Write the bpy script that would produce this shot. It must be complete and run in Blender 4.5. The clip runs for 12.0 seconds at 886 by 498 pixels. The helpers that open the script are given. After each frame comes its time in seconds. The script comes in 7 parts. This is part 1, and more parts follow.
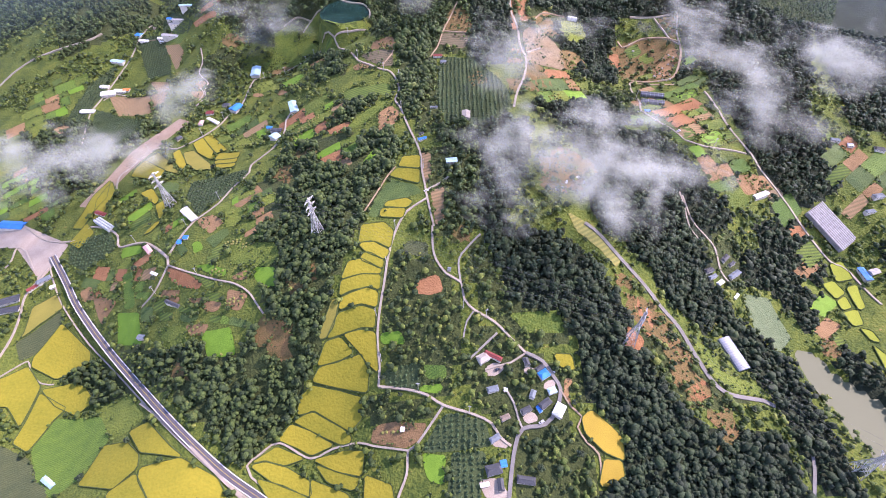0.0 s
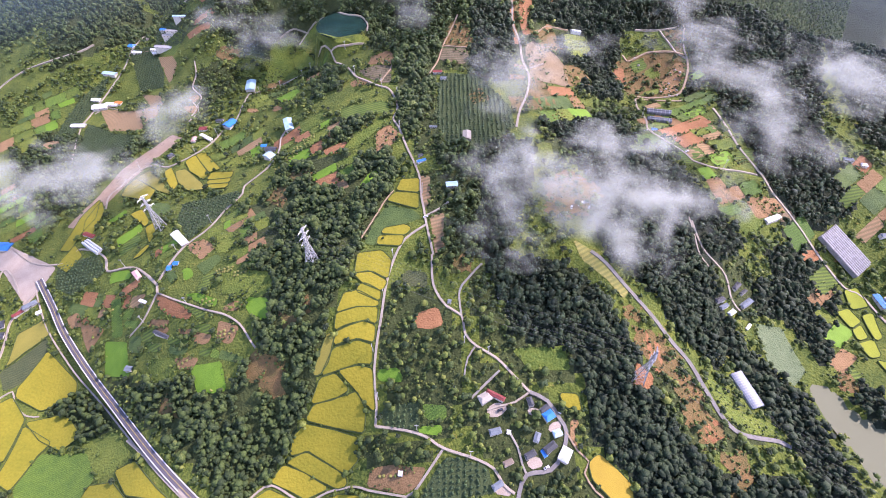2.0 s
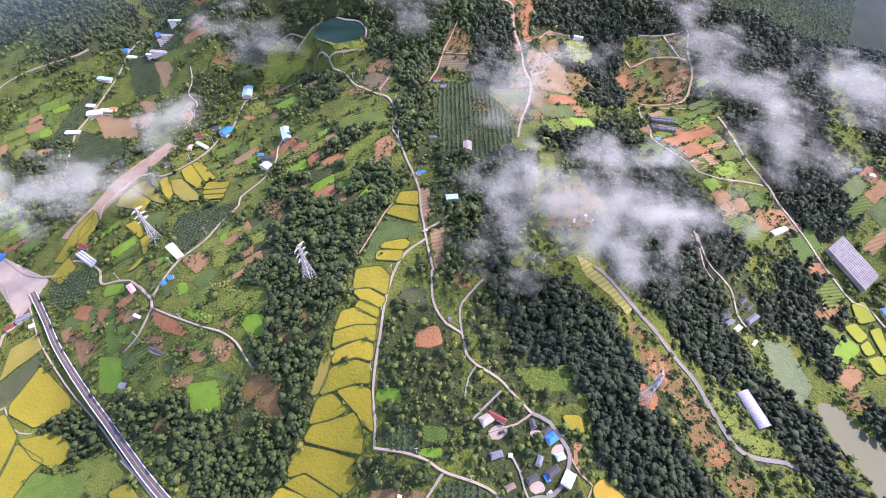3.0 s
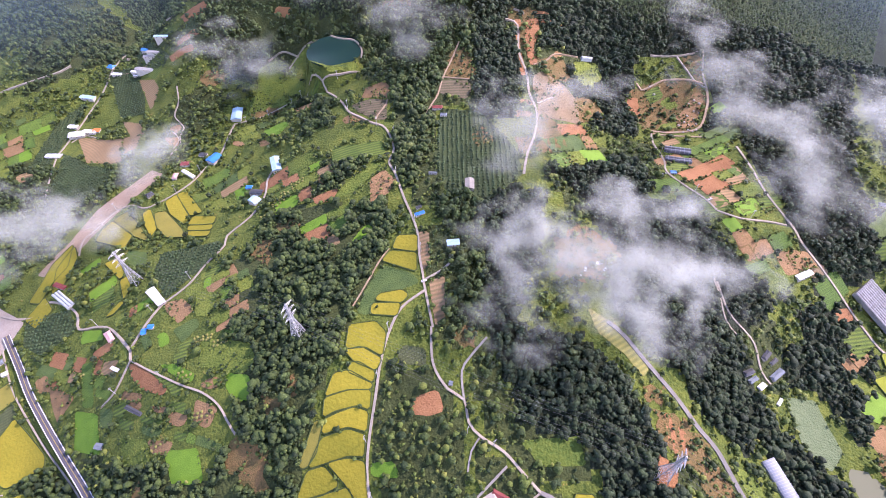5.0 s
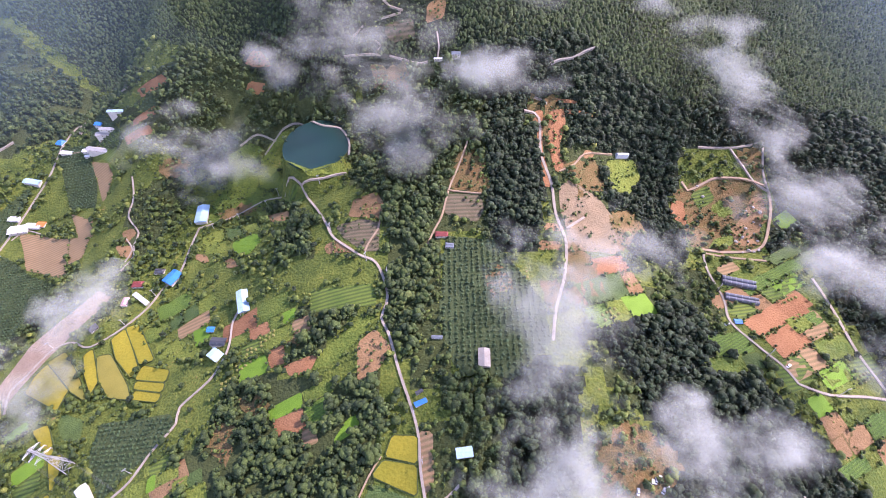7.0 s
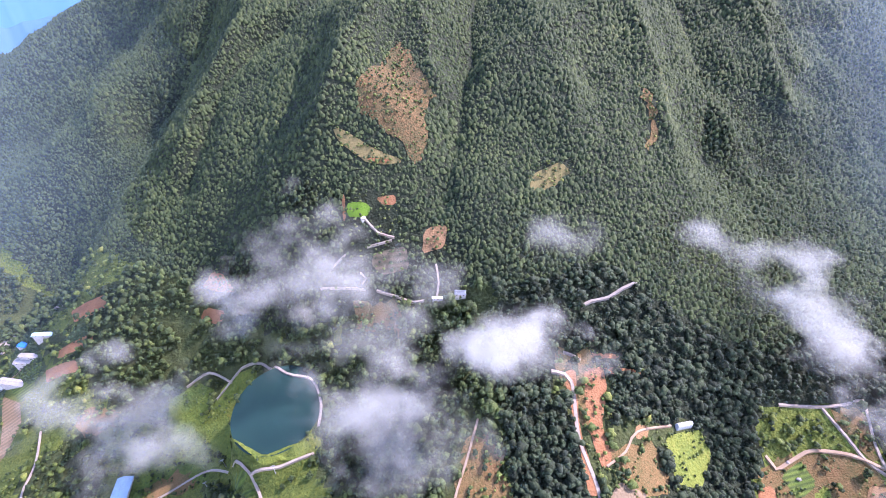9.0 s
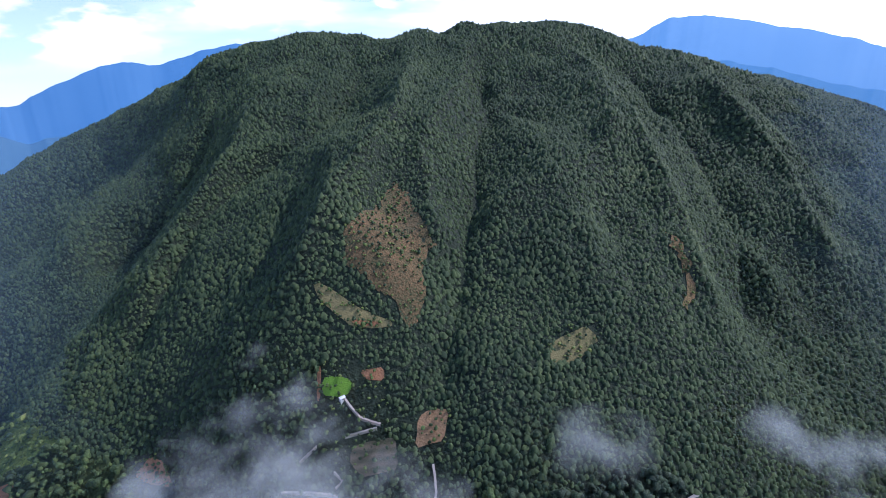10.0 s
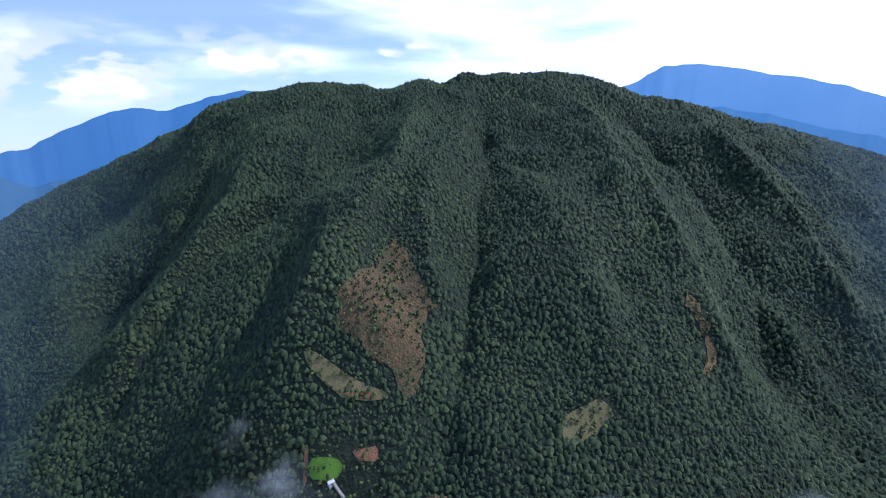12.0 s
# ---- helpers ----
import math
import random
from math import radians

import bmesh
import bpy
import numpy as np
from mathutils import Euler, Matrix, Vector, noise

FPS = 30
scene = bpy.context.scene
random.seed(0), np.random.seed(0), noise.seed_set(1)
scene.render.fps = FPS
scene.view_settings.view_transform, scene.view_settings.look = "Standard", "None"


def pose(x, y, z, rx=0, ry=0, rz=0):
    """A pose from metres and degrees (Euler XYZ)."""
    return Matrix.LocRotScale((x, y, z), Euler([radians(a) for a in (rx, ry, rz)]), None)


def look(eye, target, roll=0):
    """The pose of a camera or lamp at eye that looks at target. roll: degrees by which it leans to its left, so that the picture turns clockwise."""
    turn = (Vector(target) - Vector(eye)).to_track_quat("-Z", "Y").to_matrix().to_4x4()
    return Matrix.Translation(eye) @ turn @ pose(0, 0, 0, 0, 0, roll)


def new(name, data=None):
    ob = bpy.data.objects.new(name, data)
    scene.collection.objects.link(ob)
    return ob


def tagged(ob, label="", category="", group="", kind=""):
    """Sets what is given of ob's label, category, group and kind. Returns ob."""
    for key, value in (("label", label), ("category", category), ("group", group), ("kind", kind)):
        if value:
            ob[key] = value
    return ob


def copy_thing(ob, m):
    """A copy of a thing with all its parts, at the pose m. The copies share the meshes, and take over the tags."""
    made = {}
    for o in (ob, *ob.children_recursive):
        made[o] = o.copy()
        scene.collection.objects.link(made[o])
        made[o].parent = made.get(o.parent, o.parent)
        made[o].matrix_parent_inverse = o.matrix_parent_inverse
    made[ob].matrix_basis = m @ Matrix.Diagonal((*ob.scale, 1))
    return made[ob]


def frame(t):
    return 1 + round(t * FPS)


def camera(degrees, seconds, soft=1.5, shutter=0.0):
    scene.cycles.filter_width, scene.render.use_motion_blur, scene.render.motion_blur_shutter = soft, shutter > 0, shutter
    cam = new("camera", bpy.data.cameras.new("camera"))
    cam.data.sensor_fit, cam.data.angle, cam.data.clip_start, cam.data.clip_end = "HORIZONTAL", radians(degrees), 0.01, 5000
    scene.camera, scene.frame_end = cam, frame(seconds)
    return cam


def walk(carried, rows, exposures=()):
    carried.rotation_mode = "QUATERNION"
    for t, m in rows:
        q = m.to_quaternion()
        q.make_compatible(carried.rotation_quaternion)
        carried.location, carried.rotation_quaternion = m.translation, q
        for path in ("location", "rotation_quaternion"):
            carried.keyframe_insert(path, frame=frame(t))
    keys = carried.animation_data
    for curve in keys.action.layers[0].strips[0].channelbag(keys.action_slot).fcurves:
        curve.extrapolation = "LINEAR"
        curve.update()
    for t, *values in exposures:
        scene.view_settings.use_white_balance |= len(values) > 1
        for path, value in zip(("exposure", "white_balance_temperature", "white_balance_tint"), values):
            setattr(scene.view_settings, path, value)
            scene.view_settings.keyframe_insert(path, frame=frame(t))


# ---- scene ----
# ---- camera: a level flight up the valley, ending with a view of the mountain ----
cam = camera(86.81, 12.0, soft=1.0)
PATH = [  # seconds, x, y, z, yaw, pitch, roll
    (0, -0.00, 0.00, 142.56, 0.01, -49.00, -0.00),
    (0.5, 0.01, 3.17, 142.50, 0.02, -48.89, -0.03),
    (1, 0.03, 6.58, 143.11, 0.04, -48.96, -0.02),
    (1.5, 0.00, 9.61, 143.52, 0.04, -48.97, -0.00),
    (2, 0.03, 12.86, 144.17, 0.01, -49.04, -0.00),
    (2.5, -0.04, 16.44, 145.00, -0.03, -49.20, 0.01),
    (3, -0.06, 20.03, 145.63, -0.02, -49.36, 0.00),
    (5, -0.16, 43.22, 148.19, -0.00, -49.99, -0.03),
    (5.5, -0.69, 61.29, 150.40, 0.04, -50.70, -0.11),
    (6, -1.03, 79.36, 152.49, 0.11, -51.44, -0.28),
    (6.5, -1.45, 97.04, 154.40, 0.26, -52.14, -0.41),
    (8.5, -2.20, 166.20, 160.60, -0.15, -41.70, -0.68),
    (9, -2.20, 184.30, 162.00, -0.15, -38.10, -0.60),
    (9.5, -2.20, 202.40, 163.00, -0.20, -32.40, -0.35),
    (10, -2.21, 218.70, 162.68, -0.27, -25.36, 0.09),
    (10.5, -2.23, 222.38, 163.32, -0.23, -23.91, 0.11),
    (11, -2.21, 224.99, 164.05, -0.19, -22.45, 0.10),
    (11.5, -2.18, 227.21, 164.67, -0.16, -21.06, 0.07),
    (12, -2.06, 229.20, 164.64, -0.10, -20.45, 0.08),
]
EXPOSURES = [(0.0, 0.45, 6250, 40), (6.5, 0.44, 6250, 42), (8.5, 0.82, 6150, 46), (9.0, 0.90, 5900, 44), (9.5, 0.45, 5600, 38), (10.0, -0.50, 5250, 28), (12.0, -0.83, 5050, 26)]
walk(cam, [(t, pose(x, y, z, 90 + pitch, 0, yaw) @ pose(0, 0, 0, 0, 0, roll)) for t, x, y, z, yaw, pitch, roll in PATH], EXPOSURES)

# ---- light: late-morning sun ahead and to the right, hazy sky with thin cloud ----
SUN_UP, SUN_TURN = 46.0, 66.0
world = bpy.data.worlds.new("sky")
scene.world = world
world.use_nodes = True
wt = world.node_tree
wt.nodes.clear()


def wnode(kind, **inputs):
    n = wt.nodes.new(kind)
    for k, v in inputs.items():
        n.inputs[k.replace("_", " ")].default_value = v
    return n


sky = wt.nodes.new("ShaderNodeTexSky")
sky.sky_type = "NISHITA"
sky.sun_disc = False
sky.sun_elevation, sky.sun_rotation = radians(SUN_UP), radians(SUN_TURN)
sky.air_density, sky.dust_density = 1.2, 0.5
coord = wt.nodes.new("ShaderNodeTexCoord")
lift = wt.nodes.new("ShaderNodeVectorMath")  # the hazy air reaches below eye level, down to the far ranges
lift.operation = "ADD"
lift.inputs[1].default_value = (0, 0, 0.16)
wt.links.new(coord.outputs["Generated"], lift.inputs[0])
wt.links.new(lift.outputs[0], sky.inputs[0])
def wmath(op, a, b=0.0, c=0.0, clamp=False):
    n = wt.nodes.new("ShaderNodeMath")
    n.operation, n.use_clamp = op, clamp
    for k, v in enumerate((a, b, c)):
        if isinstance(v, (int, float)):
            n.inputs[k].default_value = v
        else:
            wt.links.new(v, n.inputs[k])
    return n.outputs[0]


def wstep(value, low, high):
    n = wt.nodes.new("ShaderNodeMapRange")
    n.interpolation_type = "SMOOTHSTEP"
    n.inputs["From Min"].default_value, n.inputs["From Max"].default_value = low, high
    wt.links.new(value, n.inputs["Value"])
    return n.outputs[0]


def wnoise(scale, squash, detail, rough, shift=0.0):
    m = wt.nodes.new("ShaderNodeMapping")
    m.inputs["Scale"].default_value, m.inputs["Location"].default_value = (1.0, 1.0, squash), (shift, 0, 0)
    wt.links.new(coord.outputs["Generated"], m.inputs[0])
    n = wnode("ShaderNodeTexNoise", Scale=scale, Detail=detail, Roughness=rough)
    wt.links.new(m.outputs[0], n.inputs["Vector"])
    return n.outputs[0]


level = wt.nodes.new("ShaderNodeSeparateXYZ")
wt.links.new(coord.outputs["Generated"], level.inputs[0])
# a thin white veil, thickest low in the sky and towards the sun
low_sky = wmath("SUBTRACT", 1.0, wstep(level.outputs[2], 0.12, 0.55))
sunward = wmath("MULTIPLY_ADD", level.outputs[0], 0.95, 0.12)
veil = wstep(wmath("ADD", sunward, wmath("MULTIPLY_ADD", wnoise(3.1, 5.0, 4.0, 0.5), 2.4, -0.85)), 0.0, 1.0)
veil = wmath("MULTIPLY", wmath("MULTIPLY_ADD", veil, 0.9, 0.08), low_sky, clamp=True)
bg_sky, bg_veil = wnode("ShaderNodeBackground", Strength=0.27), wnode("ShaderNodeBackground", Strength=2.9, Color=(0.95, 0.97, 1.0, 1))
wt.links.new(sky.outputs[0], bg_sky.inputs[0])
mix = wt.nodes.new("ShaderNodeMixShader")
wt.links.new(veil, mix.inputs[0])
wt.links.new(bg_sky.outputs[0], mix.inputs[1])
wt.links.new(bg_veil.outputs[0], mix.inputs[2])
# fair-weather cumulus low over the far ranges, with greyer bases
lumps = wnoise(6.5, 2.4, 7.0, 0.55, 0.37)
band = wmath("MULTIPLY", wstep(level.outputs[2], -0.08, -0.01), wmath("SUBTRACT", 1.0, wstep(level.outputs[2], 0.03, 0.10)))
heap_cover = wmath("MULTIPLY", wstep(wmath("MULTIPLY_ADD", level.outputs[0], -0.16, lumps), 0.53, 0.60), band)
heap_light = wt.nodes.new("ShaderNodeMix")
heap_light.data_type = "RGBA"
heap_light.inputs[6].default_value, heap_light.inputs[7].default_value = (0.62, 0.64, 0.78, 1), (1.0, 0.97, 0.97, 1)
wt.links.new(wstep(wnoise(6.5, 2.4, 7.0, 0.55, 0.39), 0.50, 0.64), heap_light.inputs[0])
bg_heap = wnode("ShaderNodeBackground", Strength=2.6)
wt.links.new(heap_light.outputs[2], bg_heap.inputs[0])
heaped = wt.nodes.new("ShaderNodeMixShader")
wt.links.new(heap_cover, heaped.inputs[0])
wt.links.new(mix.outputs[0], heaped.inputs[1])
wt.links.new(bg_heap.outputs[0], heaped.inputs[2])
out = wt.nodes.new("ShaderNodeOutputWorld")
wt.links.new(heaped.outputs[0], out.inputs[0])
sun = new("sun", bpy.data.lights.new("sun", "SUN"))
sun.data.energy, sun.data.angle, sun.data.color = 5.0, radians(0.6), (1.0, 0.93, 0.82)
az = radians(SUN_TURN)
sun_way = Vector((math.sin(az) * math.cos(radians(SUN_UP)), math.cos(az) * math.cos(radians(SUN_UP)), math.sin(radians(SUN_UP))))
sun.matrix_world = look(sun_way * 800, (0, 0, 0))
scene.cycles.transparent_max_bounces = 64

# ---- land ----
LAND = np.array((
    (-31.7, -28.5, -26.4, -25.7, -27.3, -32.3, -38.7, -46.3, -54.1),
    (-37.9, -33.4, -28.7, -21.5, -17.4, -21.9, -28, -35, -41.9),
    (-44.5, -39.7, -34, -15, -1.6, -8.3, -16.2, -22.8, -28.6),
    (-50.6, -44.3, -40.1, -3.3, 26.4, 14.7, 1.1, -6.4, -13.1),
    (-55.7, -38.3, -27.3, 12.1, 45.8, 31, 11.9, 7.4, 1.3),
    (-62.4, -22.5, 11.2, 60.1, 92, 55.1, 19.9, 20, 12.9),
    (-71.1, 1.9, 59.9, 110, 138.9, 103.1, 68.2, 48.1, 23.9),
    (-82, 36.5, 106.6, 127.8, 130.3, 131.3, 135.2, 82.9, 31.8),
    (-91.1, 88.1, 151.3, 169.9, 137.8, 145.5, 144.1, 96.4, 29.9),
    (-114.9, 30.9, 53.4, 79.5, 63.9, 76.7, 58.5, 31.4, -6.7),
    (-191.2, -125.7, -103.7, -78.3, -63.5, -44.9, -43.6, -50, -62.9),
))
HILLS = ((-250, 540, 40, -29.4), (0, 560, 40, 19.2), (-100, 560, 40, 10.6), (-70, 285, 26, -11.7), (-42, 324, 26, 4.9), (80, 555, 40, 23.8), (-100, 440, 40, 1.7), (-196, 358, 26, -39.8), (-42, 274, 26, -15.1), (128, 165, 26, 1.9), (-46, 56, 26, -16.4), (-161, 423, 40, -35.4), (-261, 476, 40, -40.4), (-200, 520, 40, -20.8), (-101, 336, 26, -12.5), (115, 357, 26, -9.8), (-160, 100, 30, -10.6), (-120, 110, 26, 3.7), (-135, 70, 30, -16), (-94, 273, 24, -20.4), (165, 130, 30, -16.3), (120, 95, 30, -12.8), (85, 257, 26, -14.2), (-45, 95, 24, 8.5),
         (-228, 592, 24, 8), (-163, 566, 20, 7), (-86, 560, 18, 2.5), (-55, 557, 8, 2.5), (-18, 554, 7, 4), (-6, 551, 5, -3), (15, 549, 9, 3.5), (41, 552, 10, 3), (68, 549, 16, 4), (110, 541, 20, 3), (165, 540, 18, 5),
         (-101, 218, 32, -14), (-180, 285, 40, -23), (92, 222, 32, -13), (112, 262, 30, -4), (36, 262, 24, -9), (0, 222, 26, -7), (-87, 300, 26, -5), (-14, 285, 24, -10), (60, 250, 24, 4))
SPURS = (
    (17.1, 15, [(71, 505), (76, 465), (79, 434), (85, 399), (90, 379), (81, 351)]),
    (15.2, 13, [(-18, 554), (-20, 477), (-23, 411), (-27, 388), (-38, 358), (-42, 344)]),
    (15.2, 15, [(-92, 561), (-88, 509), (-93, 445), (-99, 393), (-107, 369)]),
    (17.1, 15, [(144, 531), (145, 448), (146, 406), (150, 382)]),
    (11.4, 10, [(15, 551), (7, 458), (-11, 391), (-1, 356)]),
    (9.5, 10, [(71, 415), (43, 384), (19, 368)]),
    (-17.1, 13, [(26, 503), (13, 413), (10, 368), (5, 341), (0, 321)]),
    (-15.2, 13, [(-50, 518), (-51, 441), (-86, 412), (-98, 375), (-105, 351)]),
    (-15.2, 13, [(109, 503), (122, 446), (115, 393), (111, 363)]),
    (15.2, 12, [(-200, 586), (-224, 531), (-186, 428)]),
    (-13.3, 12, [(-137, 531), (-135, 464), (-169, 433)]),
)
POND = (-54.3, 269.8, 33.0, 14.2)


def lattice_noise(x, y, seed):
    """Smooth value noise on a unit lattice, 0 to 1."""
    i, j = np.floor(x).astype(np.int64), np.floor(y).astype(np.int64)
    u, v = x - i, y - j
    u, v = u * u * (3 - 2 * u), v * v * (3 - 2 * v)

    def value(a, b):
        n = (a * 374761393 + b * 668265263 + seed * 982451653) & 0xFFFFFFFF
        n = ((n ^ (n >> 13)) * 1274126177) & 0xFFFFFFFF
        return ((n ^ (n >> 16)) & 0xFFFF) / 65535.0

    low = value(i, j) * (1 - u) + value(i + 1, j) * u
    high = value(i, j + 1) * (1 - u) + value(i + 1, j + 1) * u
    return low * (1 - v) + high * v


def ridge_at(x, y, line, wide):
    """1 on the crest of a spur, falling off across it within about wide metres."""
    best = np.full(np.shape(x), 1e9)
    for (ax, ay), (bx, by) in zip(line, line[1:]):
        dx, dy = bx - ax, by - ay
        s = np.clip(((x - ax) * dx + (y - ay) * dy) / (dx * dx + dy * dy), 0, 1)
        best = np.minimum(best, np.hypot(x - ax - s * dx, y - ay - s * dy))
    return np.exp(-best / wide)


def rise(x, low, high):
    s = np.clip((x - low) / (high - low), 0, 1)
    return s * s * (3 - 2 * s)


def height(x, y):
    """The land's height: a smooth sheet, single hills and dips, spurs and gullies on the mountain, the pond's basin."""
    x, y = np.asarray(x, float), np.asarray(y, float)
    u, v = np.clip((x + 460) / 115, 1, 6.999), np.clip((y + 135) / 90, 1, 8.999)
    i, j = u.astype(int), v.astype(int)
    u, v = u - i, v - j
    wu = ((1 - u) ** 3, 3 * u**3 - 6 * u * u + 4, -3 * u**3 + 3 * u * u + 3 * u + 1, u**3)
    wv = ((1 - v) ** 3, 3 * v**3 - 6 * v * v + 4, -3 * v**3 + 3 * v * v + 3 * v + 1, v**3)
    h = sum(wu[a] * wv[b] * LAND[j + b - 1, i + a - 1] for a in range(4) for b in range(4)) / 36
    for cx, cy, r, up in HILLS:
        h = h + up * np.exp(-((x - cx) ** 2 + (y - cy) ** 2) / (2 * r * r))
    steep = rise(y - 0.12 * np.abs(x), 285, 360) * (1 - rise(y, 640, 700))
    crest = 1 - 0.88 * rise(y, 455, 560)
    for up, wide, line in SPURS:
        h = h + 0.78 * up * steep * crest * ridge_at(x + 9 * lattice_noise(x / 30, y / 30, 5) - 4, y, line, wide)
    folds = np.abs(lattice_noise(x / 42 + 0.004 * y, y / 75, 7) - 0.5) + 0.5 * np.abs(lattice_noise(x / 19, y / 34, 9) - 0.5)
    h = h - 16 * steep * crest * (folds - 0.3)
    h = h + 1.2 * (lattice_noise(x / 16, y / 16, 11) - 0.5) + steep * 3 * (lattice_noise(x / 11, y / 11, 13) - 0.5)
    px, py, pz, pr = POND
    flat = 1 - rise(np.hypot(x - px, (y - py) * 0.85), pr * 0.95, pr * 1.3)
    h = h * (1 - flat) + flat * pz
    deep = rise(np.hypot(x * 0.8, y - 250), 420, 900) * rise(y, 560, 760)
    wide_off = rise(np.hypot(x, y - 250), 600, 1100) * (1 - rise(y, 500, 800))
    return h * (1 - wide_off) - 45 * wide_off - 420 * deep


def ground(x, y):
    return float(height(np.array([x]), np.array([y]))[0])


# ---- materials ----
MATERIALS = {}


def material(name, dark, light, rough=0.8, scale=1.0, bump=0.3, fine=8.0, third=None, island=0.0, objects=0.0, metal=0.0, spread=0.5):
    """A surface whose colour wanders from dark to light at two scales (metres per feature: scale, and scale / fine), with bump."""
    if name in MATERIALS:
        return MATERIALS[name]
    m = bpy.data.materials.new(name)
    m.use_nodes = True
    nt = m.node_tree
    bsdf = nt.nodes["Principled BSDF"]
    bsdf.inputs["Roughness"].default_value, bsdf.inputs["Metallic"].default_value = rough, metal
    geo = nt.nodes.new("ShaderNodeNewGeometry")
    big, small = nt.nodes.new("ShaderNodeTexNoise"), nt.nodes.new("ShaderNodeTexNoise")
    big.inputs["Scale"].default_value, small.inputs["Scale"].default_value = 1 / scale, fine / scale
    big.inputs["Detail"].default_value, small.inputs["Detail"].default_value = 4, 3
    nt.links.new(geo.outputs["Position"], big.inputs["Vector"])
    nt.links.new(geo.outputs["Position"], small.inputs["Vector"])
    add = nt.nodes.new("ShaderNodeMath")
    add.operation = "ADD"
    nt.links.new(big.outputs[0], add.inputs[0])
    nt.links.new(small.outputs[0], add.inputs[1])
    value = add.outputs[0]
    for amount, source in ((island, geo.outputs["Random Per Island"]), (objects, None)):
        if amount:
            if source is None:
                source = nt.nodes.new("ShaderNodeObjectInfo").outputs["Random"]
            s = nt.nodes.new("ShaderNodeMath")
            s.operation = "MULTIPLY_ADD"
            s.inputs[1].default_value = amount
            nt.links.new(source, s.inputs[0])
            nt.links.new(value, s.inputs[2])
            shift = nt.nodes.new("ShaderNodeMath")
            shift.operation = "SUBTRACT"
            shift.inputs[1].default_value = amount / 2
            nt.links.new(s.outputs[0], shift.inputs[0])
            value = shift.outputs[0]
    half = nt.nodes.new("ShaderNodeMath")
    half.operation = "MULTIPLY"
    half.inputs[1].default_value = 0.5
    nt.links.new(value, half.inputs[0])
    ramp = nt.nodes.new("ShaderNodeValToRGB")
    e = ramp.color_ramp.elements
    e[0].position, e[1].position = 0.5 - spread * 0.36, 0.5 + spread * 0.36
    e[0].color, e[1].color = (*dark, 1), (*light, 1)
    if third:
        t = e.new(0.5 + spread * 0.62)
        t.color = (*third, 1)
    nt.links.new(half.outputs[0], ramp.inputs[0])
    nt.links.new(ramp.outputs[0], bsdf.inputs["Base Color"])
    if bump:
        b = nt.nodes.new("ShaderNodeBump")
        b.inputs["Strength"].default_value, b.inputs["Distance"].default_value = bump, scale / fine
        nt.links.new(small.outputs[0], b.inputs["Height"])
        nt.links.new(b.outputs[0], bsdf.inputs["Normal"])
    MATERIALS[name] = m
    return m


def rows(m, spacing, turn, depth, tint):
    """Adds planted rows to a material: darker stripes a spacing apart, along a direction."""
    nt = m.node_tree
    bsdf = nt.nodes["Principled BSDF"]
    geo = nt.nodes.new("ShaderNodeNewGeometry")
    mapping = nt.nodes.new("ShaderNodeMapping")
    mapping.inputs["Rotation"].default_value = (0, 0, radians(turn))
    wave = nt.nodes.new("ShaderNodeTexWave")
    wave.inputs["Scale"].default_value = 0.314 / spacing
    wave.inputs["Distortion"].default_value = 0.6
    wave.inputs["Detail Scale"].default_value = 2.0
    nt.links.new(geo.outputs["Position"], mapping.inputs[0])
    nt.links.new(mapping.outputs[0], wave.inputs[0])
    mixer = nt.nodes.new("ShaderNodeMix")
    mixer.data_type = "RGBA"
    old = bsdf.inputs["Base Color"].links[0].from_socket
    fac = nt.nodes.new("ShaderNodeMath")
    fac.operation = "MULTIPLY"
    fac.inputs[1].default_value = depth
    nt.links.new(wave.outputs[1], fac.inputs[0])
    nt.links.new(fac.outputs[0], mixer.inputs[0])
    nt.links.new(old, mixer.inputs[6])
    mixer.inputs[7].default_value = (*tint, 1)
    nt.links.new(mixer.outputs[2], bsdf.inputs["Base Color"])
    return m


LEAVES = material("leaves", (0.016, 0.034, 0.008), (0.070, 0.110, 0.022), 0.75, 9.0, 0.8, 26, third=(0.15, 0.17, 0.040), island=0.8, spread=0.6)
# pine green, darkened further with cloud shade put into the colour
SHADE_PINE = material("pine_leaves_dimmed", (0.009, 0.021, 0.008), (0.033, 0.060, 0.019), 0.75, 9.0, 0.8, 26, third=(0.075, 0.10, 0.030), island=0.8, spread=0.6)
PINES = material("mountain_leaves", (0.017, 0.036, 0.010), (0.060, 0.090, 0.024), 0.85, 38.0, 0.0, 24, third=(0.12, 0.14, 0.042), island=0.8, spread=0.6)
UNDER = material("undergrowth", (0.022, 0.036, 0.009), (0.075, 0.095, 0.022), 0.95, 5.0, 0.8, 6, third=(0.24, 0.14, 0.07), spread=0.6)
# floor colour darkened so the gaps between crowns read as shade
SHADE_FLOOR = material("shade_dark_floor", (0.012, 0.020, 0.009), (0.030, 0.044, 0.018), 0.95, 5.0, 0.8, 6)
ORCHARD_LEAVES = material("orchard_leaves", (0.018, 0.045, 0.016), (0.055, 0.10, 0.03), 0.7, 8.0, 0.7, 26, island=0.5)
BUSH = material("bush_leaves", (0.018, 0.040, 0.008), (0.095, 0.140, 0.020), 0.75, 7.0, 0.8, 26, third=(0.20, 0.22, 0.04), island=1.0)
BARK = material("bark", (0.05, 0.035, 0.025), (0.12, 0.09, 0.06), 0.9, 0.3, 0.5)
